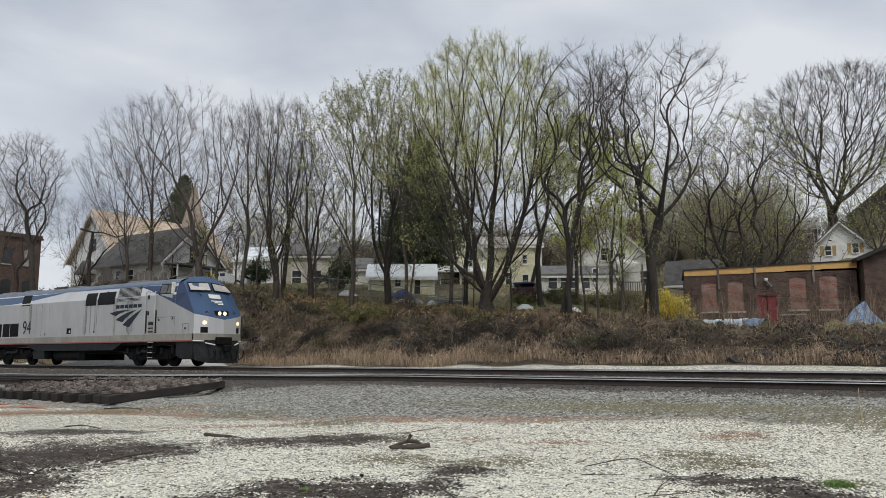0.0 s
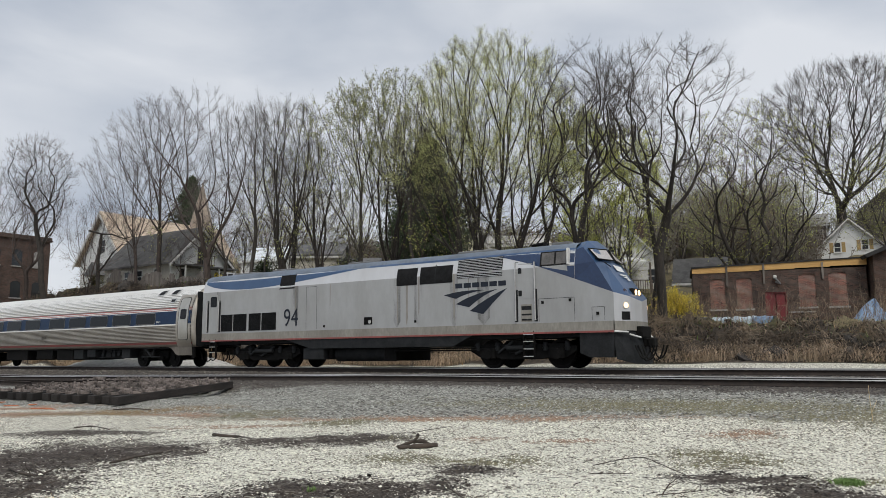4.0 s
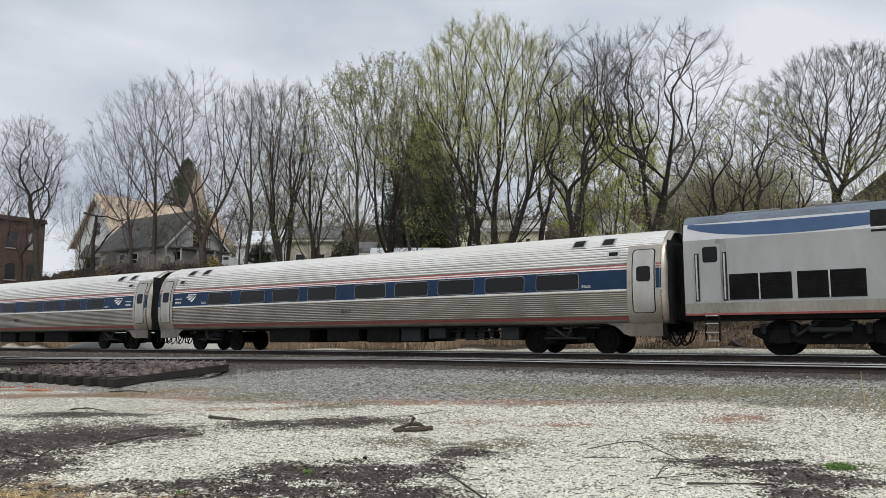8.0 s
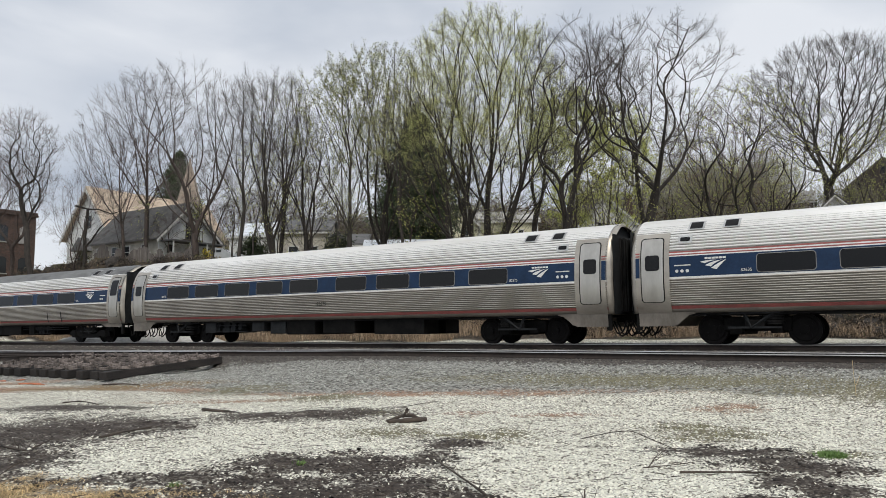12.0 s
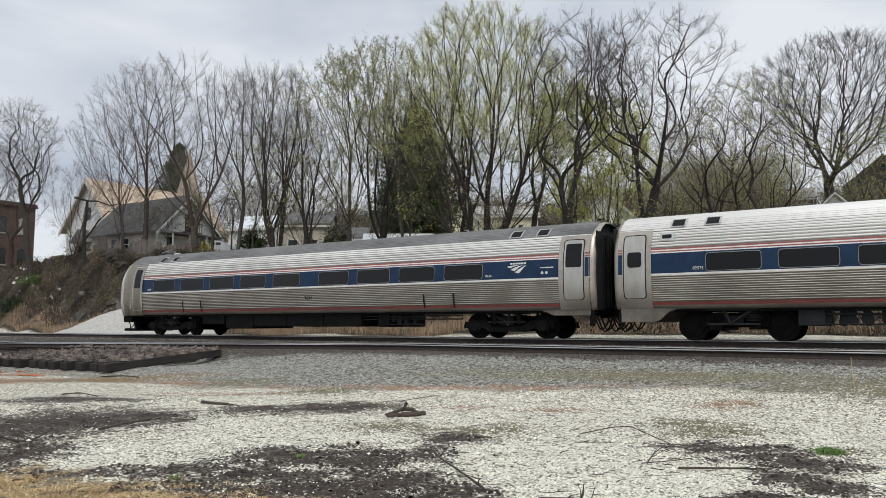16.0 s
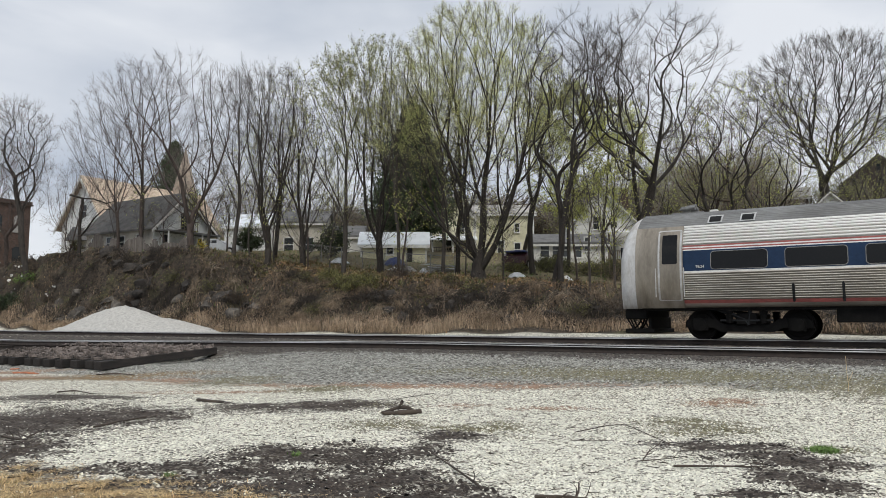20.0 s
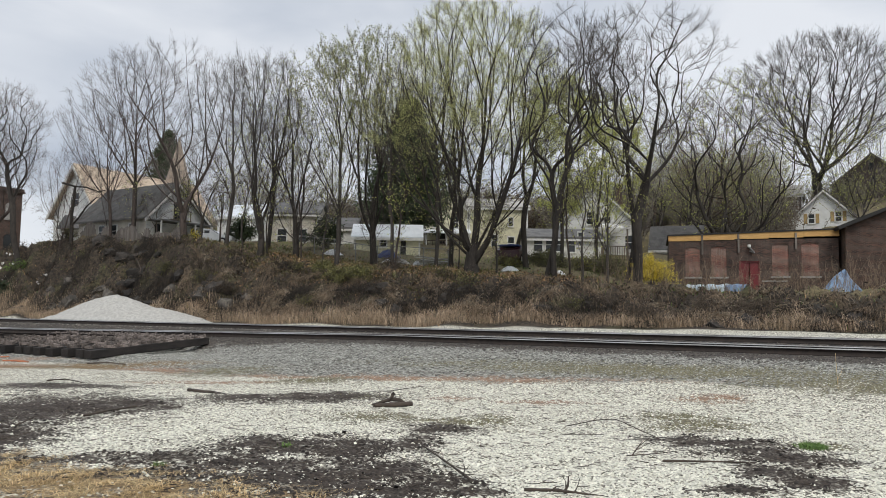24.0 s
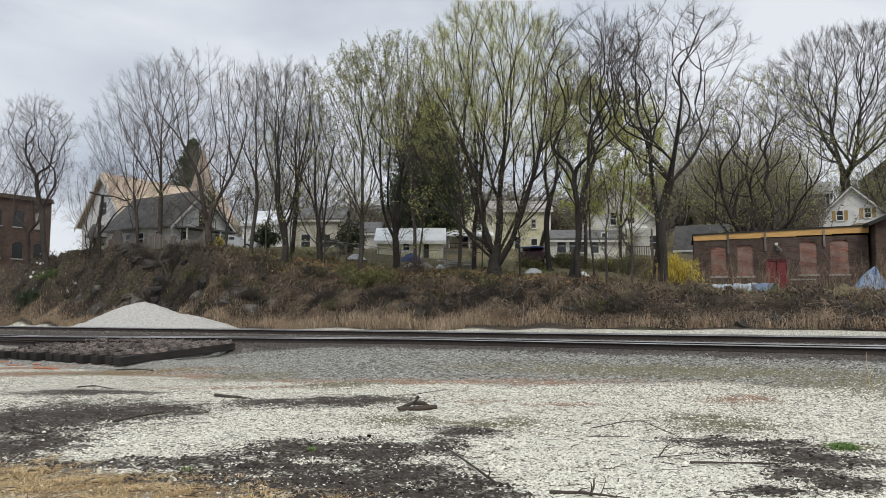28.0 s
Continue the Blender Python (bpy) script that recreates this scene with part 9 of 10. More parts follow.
def grow(rng, trunk, low, pts, bf, crook, step, up):
    """Joins points of a crown to a trunk, near ones first: each by the shortest way, weighed against the length of the way to the root. Branches leave along their bearer and bend out. Gives nodes and parents."""
    cap = len(trunk) + len(pts) * 9
    P, D, L, par = np.zeros((cap, 3)), np.zeros((cap, 3)), np.zeros(cap), np.full(cap, -1)
    n = len(trunk)
    P[:n] = trunk
    D[:n] = unit(np.gradient(trunk, axis=0))
    L[1:n] = np.cumsum(np.linalg.norm(np.diff(trunk, axis=0), axis=1))
    par[:n] = np.arange(-1, n - 1)
    for p in pts[np.argsort(np.linalg.norm(pts - trunk[low], axis=1))]:
        v = p - P[low:n]
        d = np.sqrt((v * v).sum(1)) + 1e-6
        c = (v * D[low:n]).sum(1) / d
        j = low + int(np.argmin(d * (1 + 0.9 * np.clip(0.75 - c, 0, 2)) + bf * L[low:n]))
        d0 = d[j - low]
        k = min(8, max(1, int(d0 / step)))
        u = v[j - low] / d0
        q = P[j] + (D[j] * 0.30 + u * 0.66 + np.array([0, 0, up])) * d0 * 0.5
        t = (np.arange(k) + 1.0)[:, None] / k
        w = (1 - t) ** 2 * P[j] + 2 * t * (1 - t) * q + t * t * p
        if k > 1:
            w[:-1] += rng.normal(0, crook * min(d0, 3.0) * 0.10, (k - 1, 3))
        P[n:n + k] = w
        par[n:n + k] = np.concatenate([[j], np.arange(n, n + k - 1)])
        D[n:n + k] = unit(w - np.concatenate([P[j:j + 1], w[:-1]])) * 0.7 + u * 0.3
        L[n:n + k] = L[j] + np.cumsum(np.linalg.norm(w - np.concatenate([P[j:j + 1], w[:-1]]), axis=1))
        n += k
    return P[:n], par[:n]


DOME = ((0, 0.15, 0.35, 0.55, 0.72, 0.86, 0.95, 1.0), (0.30, 0.62, 0.86, 1.0, 1.0, 0.82, 0.55, 0.14))
FAN = ((0, 0.2, 0.4, 0.6, 0.78, 0.9, 0.97, 1.0), (0.42, 0.70, 0.88, 1.0, 0.94, 0.70, 0.42, 0.12))
BALL = ((0, 0.15, 0.3, 0.45, 0.62, 0.78, 0.92, 1.0), (0.16, 0.50, 0.82, 1.0, 1.0, 0.86, 0.52, 0.14))
VASE = ((0, 0.2, 0.4, 0.6, 0.76, 0.88, 0.96, 1.0), (0.10, 0.34, 0.62, 0.88, 1.0, 0.84, 0.54, 0.12))


def gnarl(p, seed, amount, size):
    """Crookedness: shifts points sideways by a smooth field, so that limbs that run side by side stay apart; the foot stays where it is."""
    r = np.random.RandomState(seed + 900)
    d = np.zeros_like(p)
    for s, a in ((size * 2.4, 0.7), (size, 0.8), (size * 0.45, 0.55), (size * 0.22, 0.30)):
        for k in range(4):
            w = unit(r.normal(0, 1, 3)) * 6.283 / s * r.uniform(0.7, 1.3)
            d = d + np.sin(p @ w + r.uniform(0, 6.283))[:, None] * r.normal(0, 1, 3) * np.array([1, 1, 0.6]) * a
    return p + d * amount * 0.42 * np.clip(p[:, 2:] / 3.0, 0, 1)


def tree(name, seed, x, y, top, radius, off=(0, 0), fork=0.3, n=700, r0=0.22, bf=0.45, crook=0.10, up=0.10, form=DOME, shoots=4, shoot=0.6, bark="bark", leaf=None, leaves=0, leaf_size=0.06, leaf_low=0.0, label="", lean=0.3, hollow=0.5, leader=0.0, twist=0.06, coil=2.6, rt=0.008, iron=10):
    """A broad-leaved tree: a trunk, a crown of points in a domed shape joined into limbs and branches, and twigs on all the ends."""
    rng = np.random.RandomState(seed)
    z0 = min(hz(x, y), hz(x, y - 0.5)) - 0.15
    h = top - z0
    zf = h * fork
    off = np.array([off[0], off[1]])
    zt = max(zf, h * leader)
    tip = off * (lean + (1 - lean) * (zt - zf) / (h - zf))
    trunk = bend(rng, np.zeros((1, 3)), np.array([[rng.normal(0, 0.15), rng.normal(0, 0.15), zt * 0.5]]), np.array([[tip[0], tip[1], zt]]), 10 if zt == zf else 26, 0.10 + crook * 0.6)[0]
    low = len(trunk) // 2 if zt == zf else int(np.argmin(np.abs(trunk[:, 2] - zf)))
    # points of the crown, more of them near its skin
    z = np.linspace(0, 1, 200)
    cdf = np.cumsum(np.interp(z, *form) ** 1.6); cdf /= cdf[-1]
    s = np.interp(rng.uniform(0, 1, n), cdf, z)
    al = rng.uniform(0, 6.283, n)
    ph = rng.uniform(0, 6.283, 3)
    skin = 1 + 0.10 * np.sin(2 * al + ph[0] + 3 * s) + 0.08 * np.sin(3 * al + ph[1] - 5 * s) + 0.06 * np.sin(5 * al + ph[2])
    rho = rng.uniform(0, 1, n) ** hollow * np.interp(s, *form) * skin * radius * rng.uniform(0.93, 1.05, n)
    pts = np.stack([np.cos(al) * rho + off[0] * (lean + (1 - lean) * s), np.sin(al) * rho + off[1] * (lean + (1 - lean) * s), zf + (h - zf - 0.3) * s + rng.normal(0, 0.15, n)], 1)
    P, par = grow(rng, trunk, low, pts, bf, crook, 0.55, up)
    m = len(P)
    kids = [[] for _ in range(m)]
    count = np.zeros(m)
    for i in range(m - 1, 0, -1):
        if not kids[i]:
            count[i] = 1
        count[par[i]] += count[i]
        kids[par[i]].append(i)
    # straighten the limbs: each node drawn towards the line from its bearer to its thickest child
    first = np.array([max(c, key=lambda j: count[j]) if c else i for i, c in enumerate(kids)])
    free = (np.arange(m) > 0) & (first != np.arange(m))
    for b in range(iron):
        mean = (P[par] + P[first]) / 2
        P[free] = P[free] * 0.5 + mean[free] * 0.5
    P = gnarl(P, seed, twist, coil)
    r0 = r0 * 0.88
    e = math.log(r0 / rt) / math.log(count[0])
    R = rt * count ** e
    # limbs: follow the thickest child, the others start chains of their own
    chains, todo = [], [(-1, 0)]
    while todo:
        a, i = todo.pop()
        c = [i] if a < 0 else [a, i]
        while kids[i]:
            ks = sorted(kids[i], key=lambda j: -count[j])
            todo.extend((i, j) for j in ks[1:])
            i = ks[0]
            c.append(i)
        chains.append(c)
    sets = {3: [], 6: [], 11: [], 20: [], 40: []}
    for c in chains:
        k = next((q for q in (3, 6, 11, 20) if len(c) <= q), 40)
        rr = R[c].copy()
        if c[0] == 0:
            rr *= 1 + 0.35 * np.exp(-P[c][:, 2] / 0.35)
        elif len(rr) > 1:
            rr[0] = rr[1] * 1.05
        u = np.linspace(0, len(c) - 1, k)
        sets[k].append((np.stack([np.interp(u, np.arange(len(c)), P[c][:, q]) for q in range(3)], 1), np.interp(u, np.arange(len(c)), rr)))
    thick, thin, ends, er = [], [], [], []
    for k, v in sets.items():
        if v:
            p, rr = np.array([q[0] for q in v]), np.array([q[1] for q in v])
            for b in range(2 if twist < 0.12 else 1):
                if k > 6 or b:
                    p[:, 1:-1] = (p[:, :-2] + 2 * p[:, 1:-1] + p[:, 2:]) / 4
            big = rr[:, 0] > 0.03
            if big.any():
                thick.append(tubes(p[big], rr[big], 6))
            if (~big).any():
                thin.append(tubes(p[~big], rr[~big], 3))
            ends.append(p[:, -1]); er.append(unit(p[:, -1] - p[:, -2]))
            if k > 3:
                for q in (-k // 4, -k // 2):
                    ends.append(p[~big][:, q]); er.append(unit(p[~big][:, q] - p[~big][:, q - 1]))
    s4, t4 = np.repeat(np.concatenate(ends), shoots, 0), np.repeat(np.concatenate(er), shoots, 0)
    back = rng.uniform(0, 0.5, (len(s4), 1)) * (np.arange(len(s4)) % shoots > 0)[:, None]
    s4 = s4 - t4 * back
    out = unit(s4 - np.array([off[0], off[1], zf + (h - zf) * 0.3]))
    l4 = rng.uniform(0.4, 1.1, len(s4)) * shoot
    e4 = s4 + unit(t4 * 0.6 + out * 0.35 + rng.normal(0, 0.36, t4.shape) + np.array([0, 0, 0.12])) * l4[:, None]
    p4 = np.stack([s4, e4], 1)
    thin.append(tubes(p4, taper(np.full(len(s4), rt * 0.52), np.full(len(s4), rt * 0.32), 2), 3))
    s5, t5, _, _ = pick(rng, p4, np.ones((len(p4), 2)), 1, 0.3, 0.9)
    e5 = s5 + unit(t5 * 0.8 + unit(np.cross(t5, rng.normal(0, 1, t5.shape))) * 0.6) * (l4 * rng.uniform(0.35, 0.7, len(l4)))[:, None]
    thin.append(tubes(np.stack([s5, e5], 1), np.full((len(s5), 2), rt * 0.34), 3))
    if name == "tree":      # the finest twigs, a haze along the rim of the crown
        d = np.linalg.norm((s4 - np.array([off[0], off[1], zf + (h - zf) * 0.35])) / np.array([radius, radius, (h - zf) * 0.65]), axis=1)
        rim = np.where(d > np.quantile(d, 0.66))[0]
        for b in range(2):
            s6 = s4[rim] + (e4[rim] - s4[rim]) * rng.uniform(0.25, 1.0, (len(rim), 1))
            e6 = s6 + unit(unit(e4[rim] - s4[rim]) * 0.7 + out[rim] * 0.35 + rng.normal(0, 0.38, s6.shape)) * (l4[rim] * rng.uniform(0.5, 0.9, len(rim)))[:, None]
            thin.append(tubes(np.stack([s6, e6], 1), np.full((len(s6), 2), rt * 0.32), 3))
    t = thing(name, pose(x, y, z0), label, "tree")
    part("trunk", np_mesh("trunk", *join(*thick), M[bark], True), parent=t)
    # wood_tree twigs take the haze-lightened colour
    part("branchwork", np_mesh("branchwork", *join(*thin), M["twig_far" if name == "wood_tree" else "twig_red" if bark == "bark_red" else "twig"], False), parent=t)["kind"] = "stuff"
    if leaf and leaves:
        at = np.concatenate([e4, e5, s4])
        w = np.where(at[:, 2] / h < leaf_low, 0.12, 1.0)
        at = at[rng.choice(len(at), leaves, p=w / w.sum())]
        part("foliage", np_mesh("foliage", *leaf_quads(rng, at, leaf_size, 0.09), M[leaf]), parent=t)["kind"] = "stuff"
    return t


def evergreen(name, seed, x, y, top, radius, label, spray=0.065):
    """A cedar: a straight trunk, short boughs all round in a ragged cone, flat sprays of needles."""
    rng = np.random.RandomState(seed)
    z0 = hz(x, y) - 0.1
    h = top - z0
    t = thing(name, pose(x, y, z0), label, "tree")
    tr = bend(rng, np.zeros((1, 3)), np.array([[0.1, 0.05, h * 0.5]]), np.array([[0.0, 0.0, h * 0.98]]), 9, 0.03)
    k = 640
    z = h * (0.16 + 0.83 * rng.uniform(0, 1, k) ** 1.25)
    prof = np.interp(z / h, [0.16, 0.26, 0.45, 0.62, 0.80, 0.92, 1.0], [0.80, 1.0, 1.0, 0.84, 0.50, 0.26, 0.05]) * radius * rng.uniform(0.55, 1.15, k)
    al = rng.uniform(0, 6.28, k)
    s = np.stack([0 * z, 0 * z, z], 1)
    e = s + np.stack([np.cos(al) * prof, np.sin(al) * prof, prof * rng.uniform(-0.15, 0.45, k)], 1)
    p1 = bend(rng, s, (s + e) / 2 + np.array([0, 0, -0.12]), e, 5, 0.12)
    bits = [tubes(tr, np.linspace(0.2, 0.02, 9)[None], 7)]
    limbs = [tubes(p1, taper(np.full(k, 0.022), np.full(k, 0.006), 5), 3)]
    part("trunk", np_mesh("trunk", *join(*bits), M["bark_dark"], True), parent=t)
    part("branchwork", np_mesh("branchwork", *join(*limbs), M["bark_dark"]), parent=t)["kind"] = "stuff"
    at, _, _, _ = pick(rng, p1, np.ones((k, 5)), 90, 0.25, 1.0)
    part("foliage", np_mesh("foliage", *leaf_quads(rng, at, spray, 0.17), M["needle"]), parent=t)["kind"] = "stuff"
    return t


def thicket(seed, x, y):
    """A dense many-stemmed thicket with brown old leaves."""
    rng = np.random.RandomState(seed)
    k = 190
    al, ln = rng.uniform(0, 6.28, k), rng.uniform(2.2, 4.8, k)
    st = np.stack([rng.normal(0, 1.1, k), rng.normal(0, 1.1, k), np.zeros(k)], 1)
    e = st + np.stack([np.cos(al) * 0.38, np.sin(al) * 0.38, np.ones(k)], 1) * ln[:, None]
    p = bend(rng, st, (st + e) / 2 + rng.normal(0, 0.2, st.shape), e, 5, 0.15)
    s2, t2, _, _ = pick(rng, p, np.ones((k, 5)), 8, 0.2, 1.0)
    e2 = s2 + unit(t2 + rng.normal(0, 0.55, t2.shape)) * rng.uniform(0.3, 1.0, (len(s2), 1))
    t = thing("thicket", pose(x, y, hz(x, y) - 0.1), "dense brown thicket behind the houses", "shrub", "thickets behind the houses")
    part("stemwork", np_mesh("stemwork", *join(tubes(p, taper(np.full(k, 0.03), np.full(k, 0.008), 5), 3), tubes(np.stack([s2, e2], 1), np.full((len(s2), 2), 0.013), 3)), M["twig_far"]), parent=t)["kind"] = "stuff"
    at = np.concatenate([e2, s2])[rng.choice(2 * len(s2), 2600)]
    part("foliage", np_mesh("foliage", *leaf_quads(rng, at, 0.11, 0.12), M[("litter", "leaf_bud", "litter")[seed % 3]]), parent=t)["kind"] = "stuff"
    return t


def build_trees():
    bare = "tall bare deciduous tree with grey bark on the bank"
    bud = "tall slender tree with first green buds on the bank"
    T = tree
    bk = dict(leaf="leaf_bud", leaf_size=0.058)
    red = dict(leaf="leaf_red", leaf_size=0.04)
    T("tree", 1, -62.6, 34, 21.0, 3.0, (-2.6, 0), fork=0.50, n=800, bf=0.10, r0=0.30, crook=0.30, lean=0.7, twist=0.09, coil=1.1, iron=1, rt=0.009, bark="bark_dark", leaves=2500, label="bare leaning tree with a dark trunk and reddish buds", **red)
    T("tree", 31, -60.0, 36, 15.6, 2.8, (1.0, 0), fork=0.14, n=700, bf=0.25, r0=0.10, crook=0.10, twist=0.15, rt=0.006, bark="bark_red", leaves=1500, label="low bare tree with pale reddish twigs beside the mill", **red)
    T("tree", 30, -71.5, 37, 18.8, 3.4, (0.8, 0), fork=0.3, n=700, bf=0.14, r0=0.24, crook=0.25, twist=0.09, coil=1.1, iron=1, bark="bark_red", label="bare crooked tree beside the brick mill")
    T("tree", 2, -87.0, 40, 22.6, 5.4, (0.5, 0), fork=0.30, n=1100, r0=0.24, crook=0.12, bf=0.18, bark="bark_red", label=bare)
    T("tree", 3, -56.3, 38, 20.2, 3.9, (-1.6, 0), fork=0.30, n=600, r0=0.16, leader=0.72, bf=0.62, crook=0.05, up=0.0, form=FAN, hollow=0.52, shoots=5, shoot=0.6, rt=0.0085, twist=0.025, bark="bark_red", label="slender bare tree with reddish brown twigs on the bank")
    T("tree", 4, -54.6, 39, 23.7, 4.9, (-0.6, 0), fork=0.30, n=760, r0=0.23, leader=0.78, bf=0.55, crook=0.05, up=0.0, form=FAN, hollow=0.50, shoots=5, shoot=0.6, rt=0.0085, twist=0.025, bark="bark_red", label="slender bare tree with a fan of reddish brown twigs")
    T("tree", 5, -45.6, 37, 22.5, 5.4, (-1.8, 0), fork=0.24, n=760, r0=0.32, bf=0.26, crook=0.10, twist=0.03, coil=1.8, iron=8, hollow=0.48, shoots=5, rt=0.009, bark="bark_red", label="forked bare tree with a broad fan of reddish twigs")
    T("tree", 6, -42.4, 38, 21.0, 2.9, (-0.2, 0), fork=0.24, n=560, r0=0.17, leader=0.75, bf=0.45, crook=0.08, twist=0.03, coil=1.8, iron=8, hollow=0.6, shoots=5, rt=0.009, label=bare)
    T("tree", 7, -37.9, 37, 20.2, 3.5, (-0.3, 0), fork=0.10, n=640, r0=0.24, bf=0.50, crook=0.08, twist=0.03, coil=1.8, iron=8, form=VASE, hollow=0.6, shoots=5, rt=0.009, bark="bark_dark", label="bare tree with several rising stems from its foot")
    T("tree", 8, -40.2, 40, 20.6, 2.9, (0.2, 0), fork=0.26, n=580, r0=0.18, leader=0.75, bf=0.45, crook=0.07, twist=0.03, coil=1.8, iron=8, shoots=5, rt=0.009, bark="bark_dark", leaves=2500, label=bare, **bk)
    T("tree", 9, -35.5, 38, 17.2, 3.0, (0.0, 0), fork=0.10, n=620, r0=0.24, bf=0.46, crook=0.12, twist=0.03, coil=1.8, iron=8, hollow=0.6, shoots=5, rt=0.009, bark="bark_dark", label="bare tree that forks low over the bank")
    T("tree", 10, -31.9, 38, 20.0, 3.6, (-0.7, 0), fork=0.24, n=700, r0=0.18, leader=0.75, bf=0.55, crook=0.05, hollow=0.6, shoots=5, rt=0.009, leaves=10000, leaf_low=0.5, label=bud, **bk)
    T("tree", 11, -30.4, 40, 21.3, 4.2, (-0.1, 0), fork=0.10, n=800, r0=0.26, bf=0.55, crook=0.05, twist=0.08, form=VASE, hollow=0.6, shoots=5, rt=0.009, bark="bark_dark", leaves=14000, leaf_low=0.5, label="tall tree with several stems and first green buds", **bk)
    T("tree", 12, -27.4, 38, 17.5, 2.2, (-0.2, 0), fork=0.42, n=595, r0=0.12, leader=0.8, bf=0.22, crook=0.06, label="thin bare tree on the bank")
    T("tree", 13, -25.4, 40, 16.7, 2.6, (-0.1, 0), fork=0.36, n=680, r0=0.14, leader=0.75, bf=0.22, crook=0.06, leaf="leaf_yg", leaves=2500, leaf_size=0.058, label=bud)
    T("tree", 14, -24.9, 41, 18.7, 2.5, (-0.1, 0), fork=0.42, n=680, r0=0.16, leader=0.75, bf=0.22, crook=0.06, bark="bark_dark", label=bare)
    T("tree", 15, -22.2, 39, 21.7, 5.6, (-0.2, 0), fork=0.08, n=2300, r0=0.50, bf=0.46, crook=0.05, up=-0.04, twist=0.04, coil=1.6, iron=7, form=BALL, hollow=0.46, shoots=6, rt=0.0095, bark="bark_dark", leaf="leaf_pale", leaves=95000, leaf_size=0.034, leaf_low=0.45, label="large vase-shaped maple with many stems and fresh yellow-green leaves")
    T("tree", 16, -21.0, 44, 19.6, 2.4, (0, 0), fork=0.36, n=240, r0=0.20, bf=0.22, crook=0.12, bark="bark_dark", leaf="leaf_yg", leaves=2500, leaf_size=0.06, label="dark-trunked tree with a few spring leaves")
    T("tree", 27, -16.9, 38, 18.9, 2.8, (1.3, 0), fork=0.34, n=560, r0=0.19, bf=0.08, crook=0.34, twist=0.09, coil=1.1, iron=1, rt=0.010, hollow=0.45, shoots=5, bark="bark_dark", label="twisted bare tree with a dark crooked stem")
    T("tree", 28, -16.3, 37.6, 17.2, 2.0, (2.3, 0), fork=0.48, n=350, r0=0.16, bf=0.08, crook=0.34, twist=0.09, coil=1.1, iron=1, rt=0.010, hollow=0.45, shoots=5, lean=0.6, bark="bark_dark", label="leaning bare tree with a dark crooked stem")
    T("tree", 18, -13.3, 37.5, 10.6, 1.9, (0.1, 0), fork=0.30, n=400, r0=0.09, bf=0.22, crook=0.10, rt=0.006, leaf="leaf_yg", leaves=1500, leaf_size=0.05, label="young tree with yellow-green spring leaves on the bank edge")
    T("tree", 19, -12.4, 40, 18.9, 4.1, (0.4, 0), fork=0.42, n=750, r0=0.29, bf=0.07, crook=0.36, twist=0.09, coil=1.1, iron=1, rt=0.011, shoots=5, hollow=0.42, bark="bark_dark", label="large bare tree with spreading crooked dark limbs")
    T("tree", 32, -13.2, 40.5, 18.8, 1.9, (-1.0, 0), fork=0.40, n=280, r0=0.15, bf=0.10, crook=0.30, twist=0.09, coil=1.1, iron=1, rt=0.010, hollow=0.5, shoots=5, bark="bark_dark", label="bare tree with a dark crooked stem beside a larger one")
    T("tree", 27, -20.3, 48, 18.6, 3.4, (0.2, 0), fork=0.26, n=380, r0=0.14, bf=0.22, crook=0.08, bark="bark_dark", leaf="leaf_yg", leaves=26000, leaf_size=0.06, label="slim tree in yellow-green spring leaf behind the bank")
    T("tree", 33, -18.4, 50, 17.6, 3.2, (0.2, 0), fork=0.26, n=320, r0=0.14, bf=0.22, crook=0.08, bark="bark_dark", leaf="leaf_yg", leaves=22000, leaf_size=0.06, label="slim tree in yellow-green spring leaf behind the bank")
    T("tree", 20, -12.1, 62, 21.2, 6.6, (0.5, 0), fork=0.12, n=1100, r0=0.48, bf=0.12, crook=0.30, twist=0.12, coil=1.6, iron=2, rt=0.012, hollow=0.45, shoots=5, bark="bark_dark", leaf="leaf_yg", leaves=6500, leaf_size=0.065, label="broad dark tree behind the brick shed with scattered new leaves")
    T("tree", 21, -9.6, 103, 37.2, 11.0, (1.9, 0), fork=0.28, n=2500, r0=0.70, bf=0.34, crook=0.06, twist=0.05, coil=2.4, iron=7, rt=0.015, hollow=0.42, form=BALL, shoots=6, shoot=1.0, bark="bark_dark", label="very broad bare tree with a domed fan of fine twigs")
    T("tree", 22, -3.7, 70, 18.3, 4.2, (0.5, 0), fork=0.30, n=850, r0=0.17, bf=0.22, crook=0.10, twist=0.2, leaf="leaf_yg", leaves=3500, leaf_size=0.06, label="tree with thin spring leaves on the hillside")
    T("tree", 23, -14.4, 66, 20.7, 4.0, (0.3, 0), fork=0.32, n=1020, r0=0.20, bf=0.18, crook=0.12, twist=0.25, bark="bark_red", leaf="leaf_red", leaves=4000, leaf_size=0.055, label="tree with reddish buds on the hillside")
    # saplings along the edge of the bank
    sr = random.Random(12)
    for i in range(16):
        x, y = -58 + 2.9 * i + sr.uniform(-0.9, 0.9), sr.uniform(35.5, 40.5)
        T("sapling", 200 + i, x, y, hz(x, y) + sr.uniform(5.0, 9.5), sr.uniform(0.9, 1.7), (sr.uniform(-0.6, 0.6), 0), fork=sr.uniform(0.15, 0.4), n=110, r0=sr.uniform(0.045, 0.075), leader=0.7, bf=0.25, crook=0.12, bark=("bark", "bark_dark", "bark_red")[i % 3], leaf=(None, "leaf_bud", None, "leaf_yg")[i % 4], leaves=(0, 500, 0, 500)[i % 4], label="slender bare sapling on the edge of the bank")
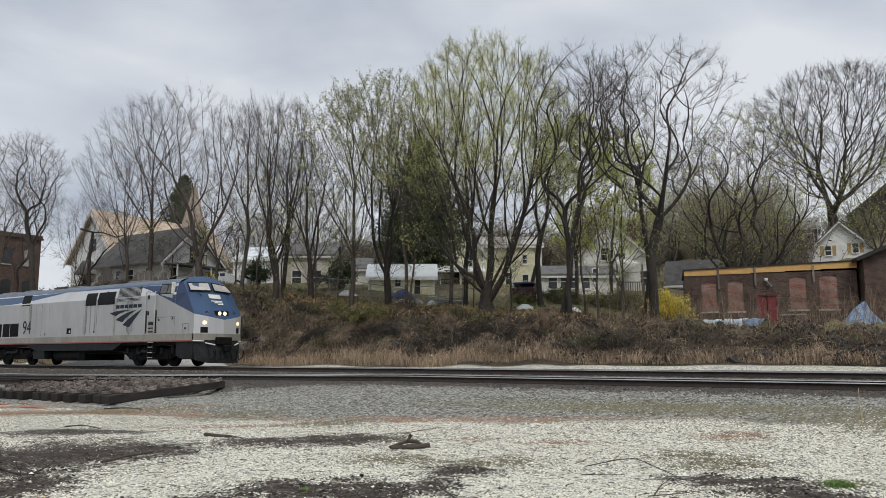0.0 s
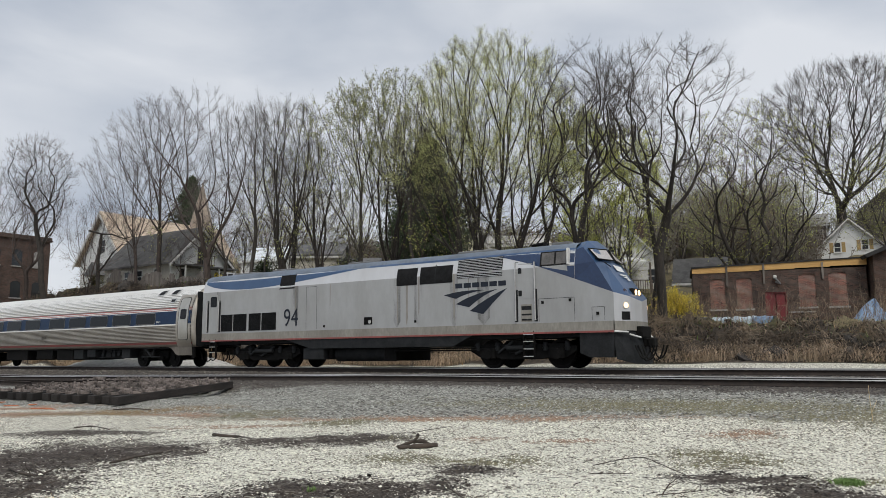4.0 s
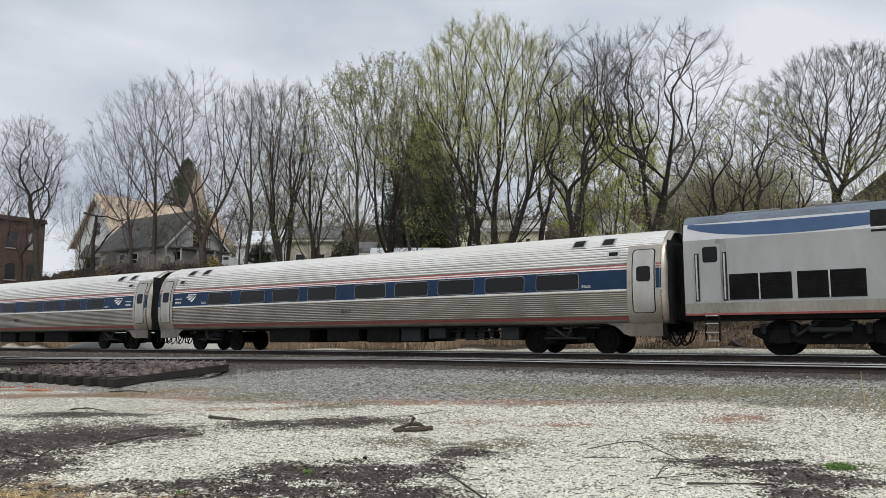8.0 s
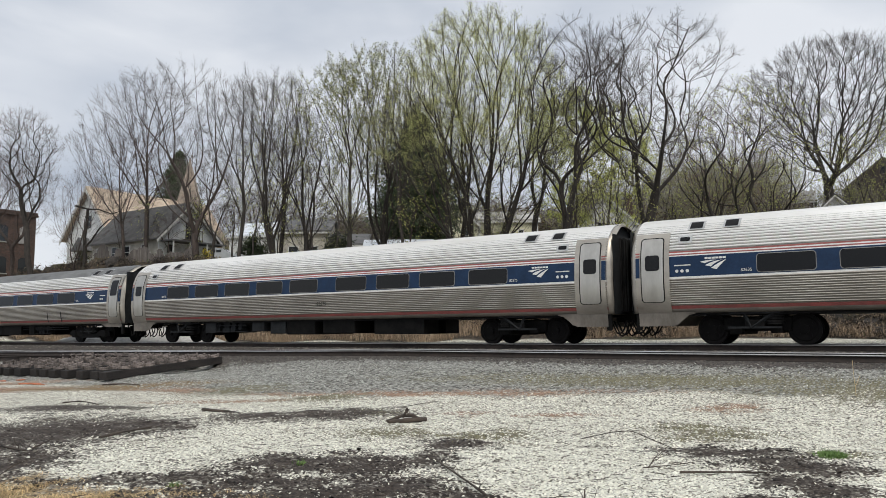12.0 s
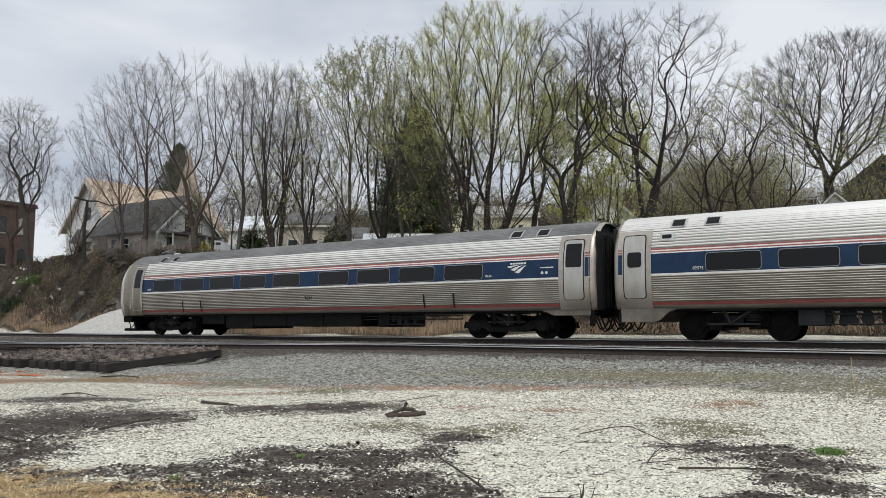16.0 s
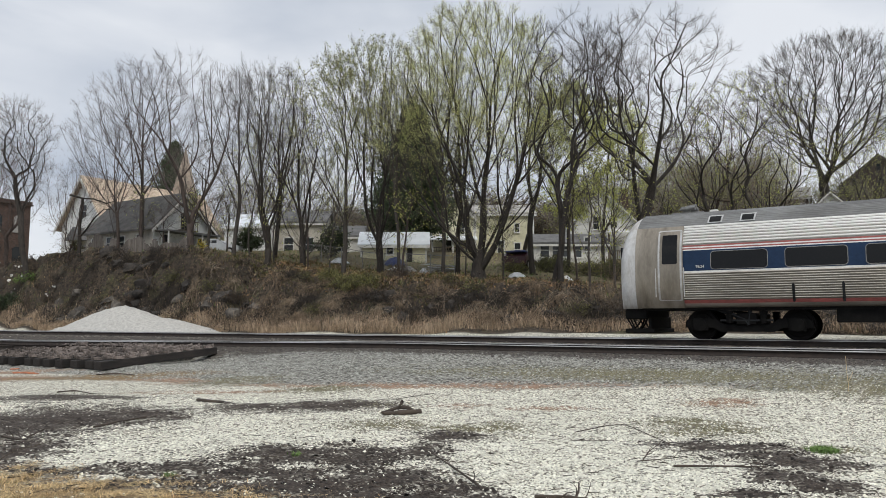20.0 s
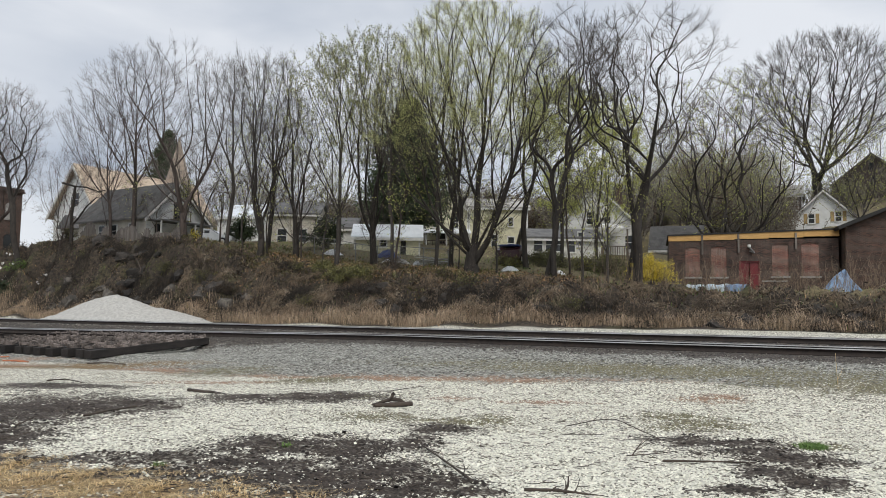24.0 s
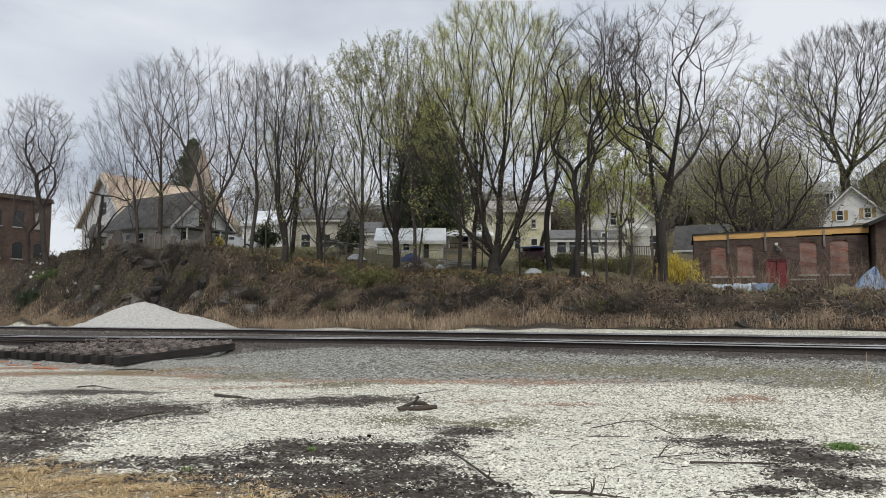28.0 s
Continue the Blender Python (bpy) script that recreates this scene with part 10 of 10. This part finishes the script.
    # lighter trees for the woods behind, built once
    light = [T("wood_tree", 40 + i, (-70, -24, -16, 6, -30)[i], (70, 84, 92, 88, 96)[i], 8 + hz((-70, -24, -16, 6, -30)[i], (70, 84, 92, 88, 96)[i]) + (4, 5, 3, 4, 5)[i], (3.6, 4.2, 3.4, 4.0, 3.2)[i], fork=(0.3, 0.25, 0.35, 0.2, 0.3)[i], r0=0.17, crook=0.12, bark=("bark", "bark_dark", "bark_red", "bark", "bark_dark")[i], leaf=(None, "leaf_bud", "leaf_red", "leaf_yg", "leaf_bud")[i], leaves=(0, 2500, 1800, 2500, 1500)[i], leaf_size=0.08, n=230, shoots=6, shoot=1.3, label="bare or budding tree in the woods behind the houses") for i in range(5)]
    # a second row behind the houses and woods on the hillside: the same trees again, smaller or larger
    rng = random.Random(8)
    spots = [(-84 + 3.0 * i + rng.uniform(-1.5, 1.5), rng.uniform(66, 78), rng.uniform(0.7, 0.9)) for i in range(8)]
    for i in range(30):
        y = rng.uniform(80, 128)
        spots.append((rng.uniform(-0.40, -0.15) * y, y, rng.uniform(0.50, 0.75)))
    for i in range(26):
        y = rng.uniform(72, 112)
        spots.append((rng.uniform(-0.30, -0.145) * y, y, rng.uniform(0.50, 0.72)))
    spots += [(-43.5, 42.5, 0.75), (-52.0, 42.0, 0.7), (-48.8, 41.0, 0.7)]
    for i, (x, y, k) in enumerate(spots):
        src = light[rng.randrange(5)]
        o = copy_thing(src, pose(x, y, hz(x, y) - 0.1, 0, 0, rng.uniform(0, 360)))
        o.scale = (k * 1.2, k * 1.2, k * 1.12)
        tagged(o, "bare or budding tree in the woods behind the houses", "tree", "woods behind the houses")
    # low thickets behind the houses, built once
    low = [thicket(60 + i, (-58, -30, -12)[i], (72, 74, 82)[i]) for i in range(3)]
    for i in range(54):
        x, y = (-84 + 1.5 * i + rng.uniform(-1, 1), rng.uniform(70, 80)) if i < 40 else (rng.uniform(-40, 2), rng.uniform(84, 112))
        k = rng.uniform(0.8, 1.3)
        if x > -0.16 * y and y < 105:
            x -= 14
        o = copy_thing(low[i % 3], pose(x, y, hz(x, y) - 0.1, 0, 0, rng.uniform(0, 360)))
        o.scale = (k * 1.3, k * 1.3, k)
        tagged(o, "dense brown thicket behind the houses", "shrub", "thickets behind the houses")
    evergreen("cedar_tree", 24, -36.4, 52.5, 20.2, 4.1, "dark green cedar with a ragged cone between bare trees", 0.135)
    evergreen("cedar_tree", 25, -98.6, 76, 30.0, 4.2, "dark green cedar beside the tan church roof", 0.16)


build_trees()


ground_cover()


# ---- what moves ----
def train_x(t):
    """Where the joint between locomotive and first coach is at t seconds."""
    q = min(t, 20.0)
    x = 0.000148062 * q ** 4 - 0.00760550 * q ** 3 + 0.175627 * q ** 2 + 4.28484 * q - 48.7164
    return x + max(0.0, t - 20.0) * 6.92 - 1.25 * math.exp(-t / 2.3)


def motions():
    times = [i * 0.5 for i in range(57)]
    for ob, off in ((LOCO_OB, 10.5), (COACH_A, -13.0), (COACH_B, -39.0), (CAB_CAR, -65.0)):
        walk(ob, [(t, pose(train_x(t) + off, MAIN_Y, RAIL_Z)) for t in times])
    ticks = [i / 10 for i in range(281)]
    for w, dx, r in WHEELS:
        walk(w, [(t, pose(dx, 0, r, 0, math.degrees((train_x(t) - train_x(0)) / r), 0)) for t in ticks])


motions()
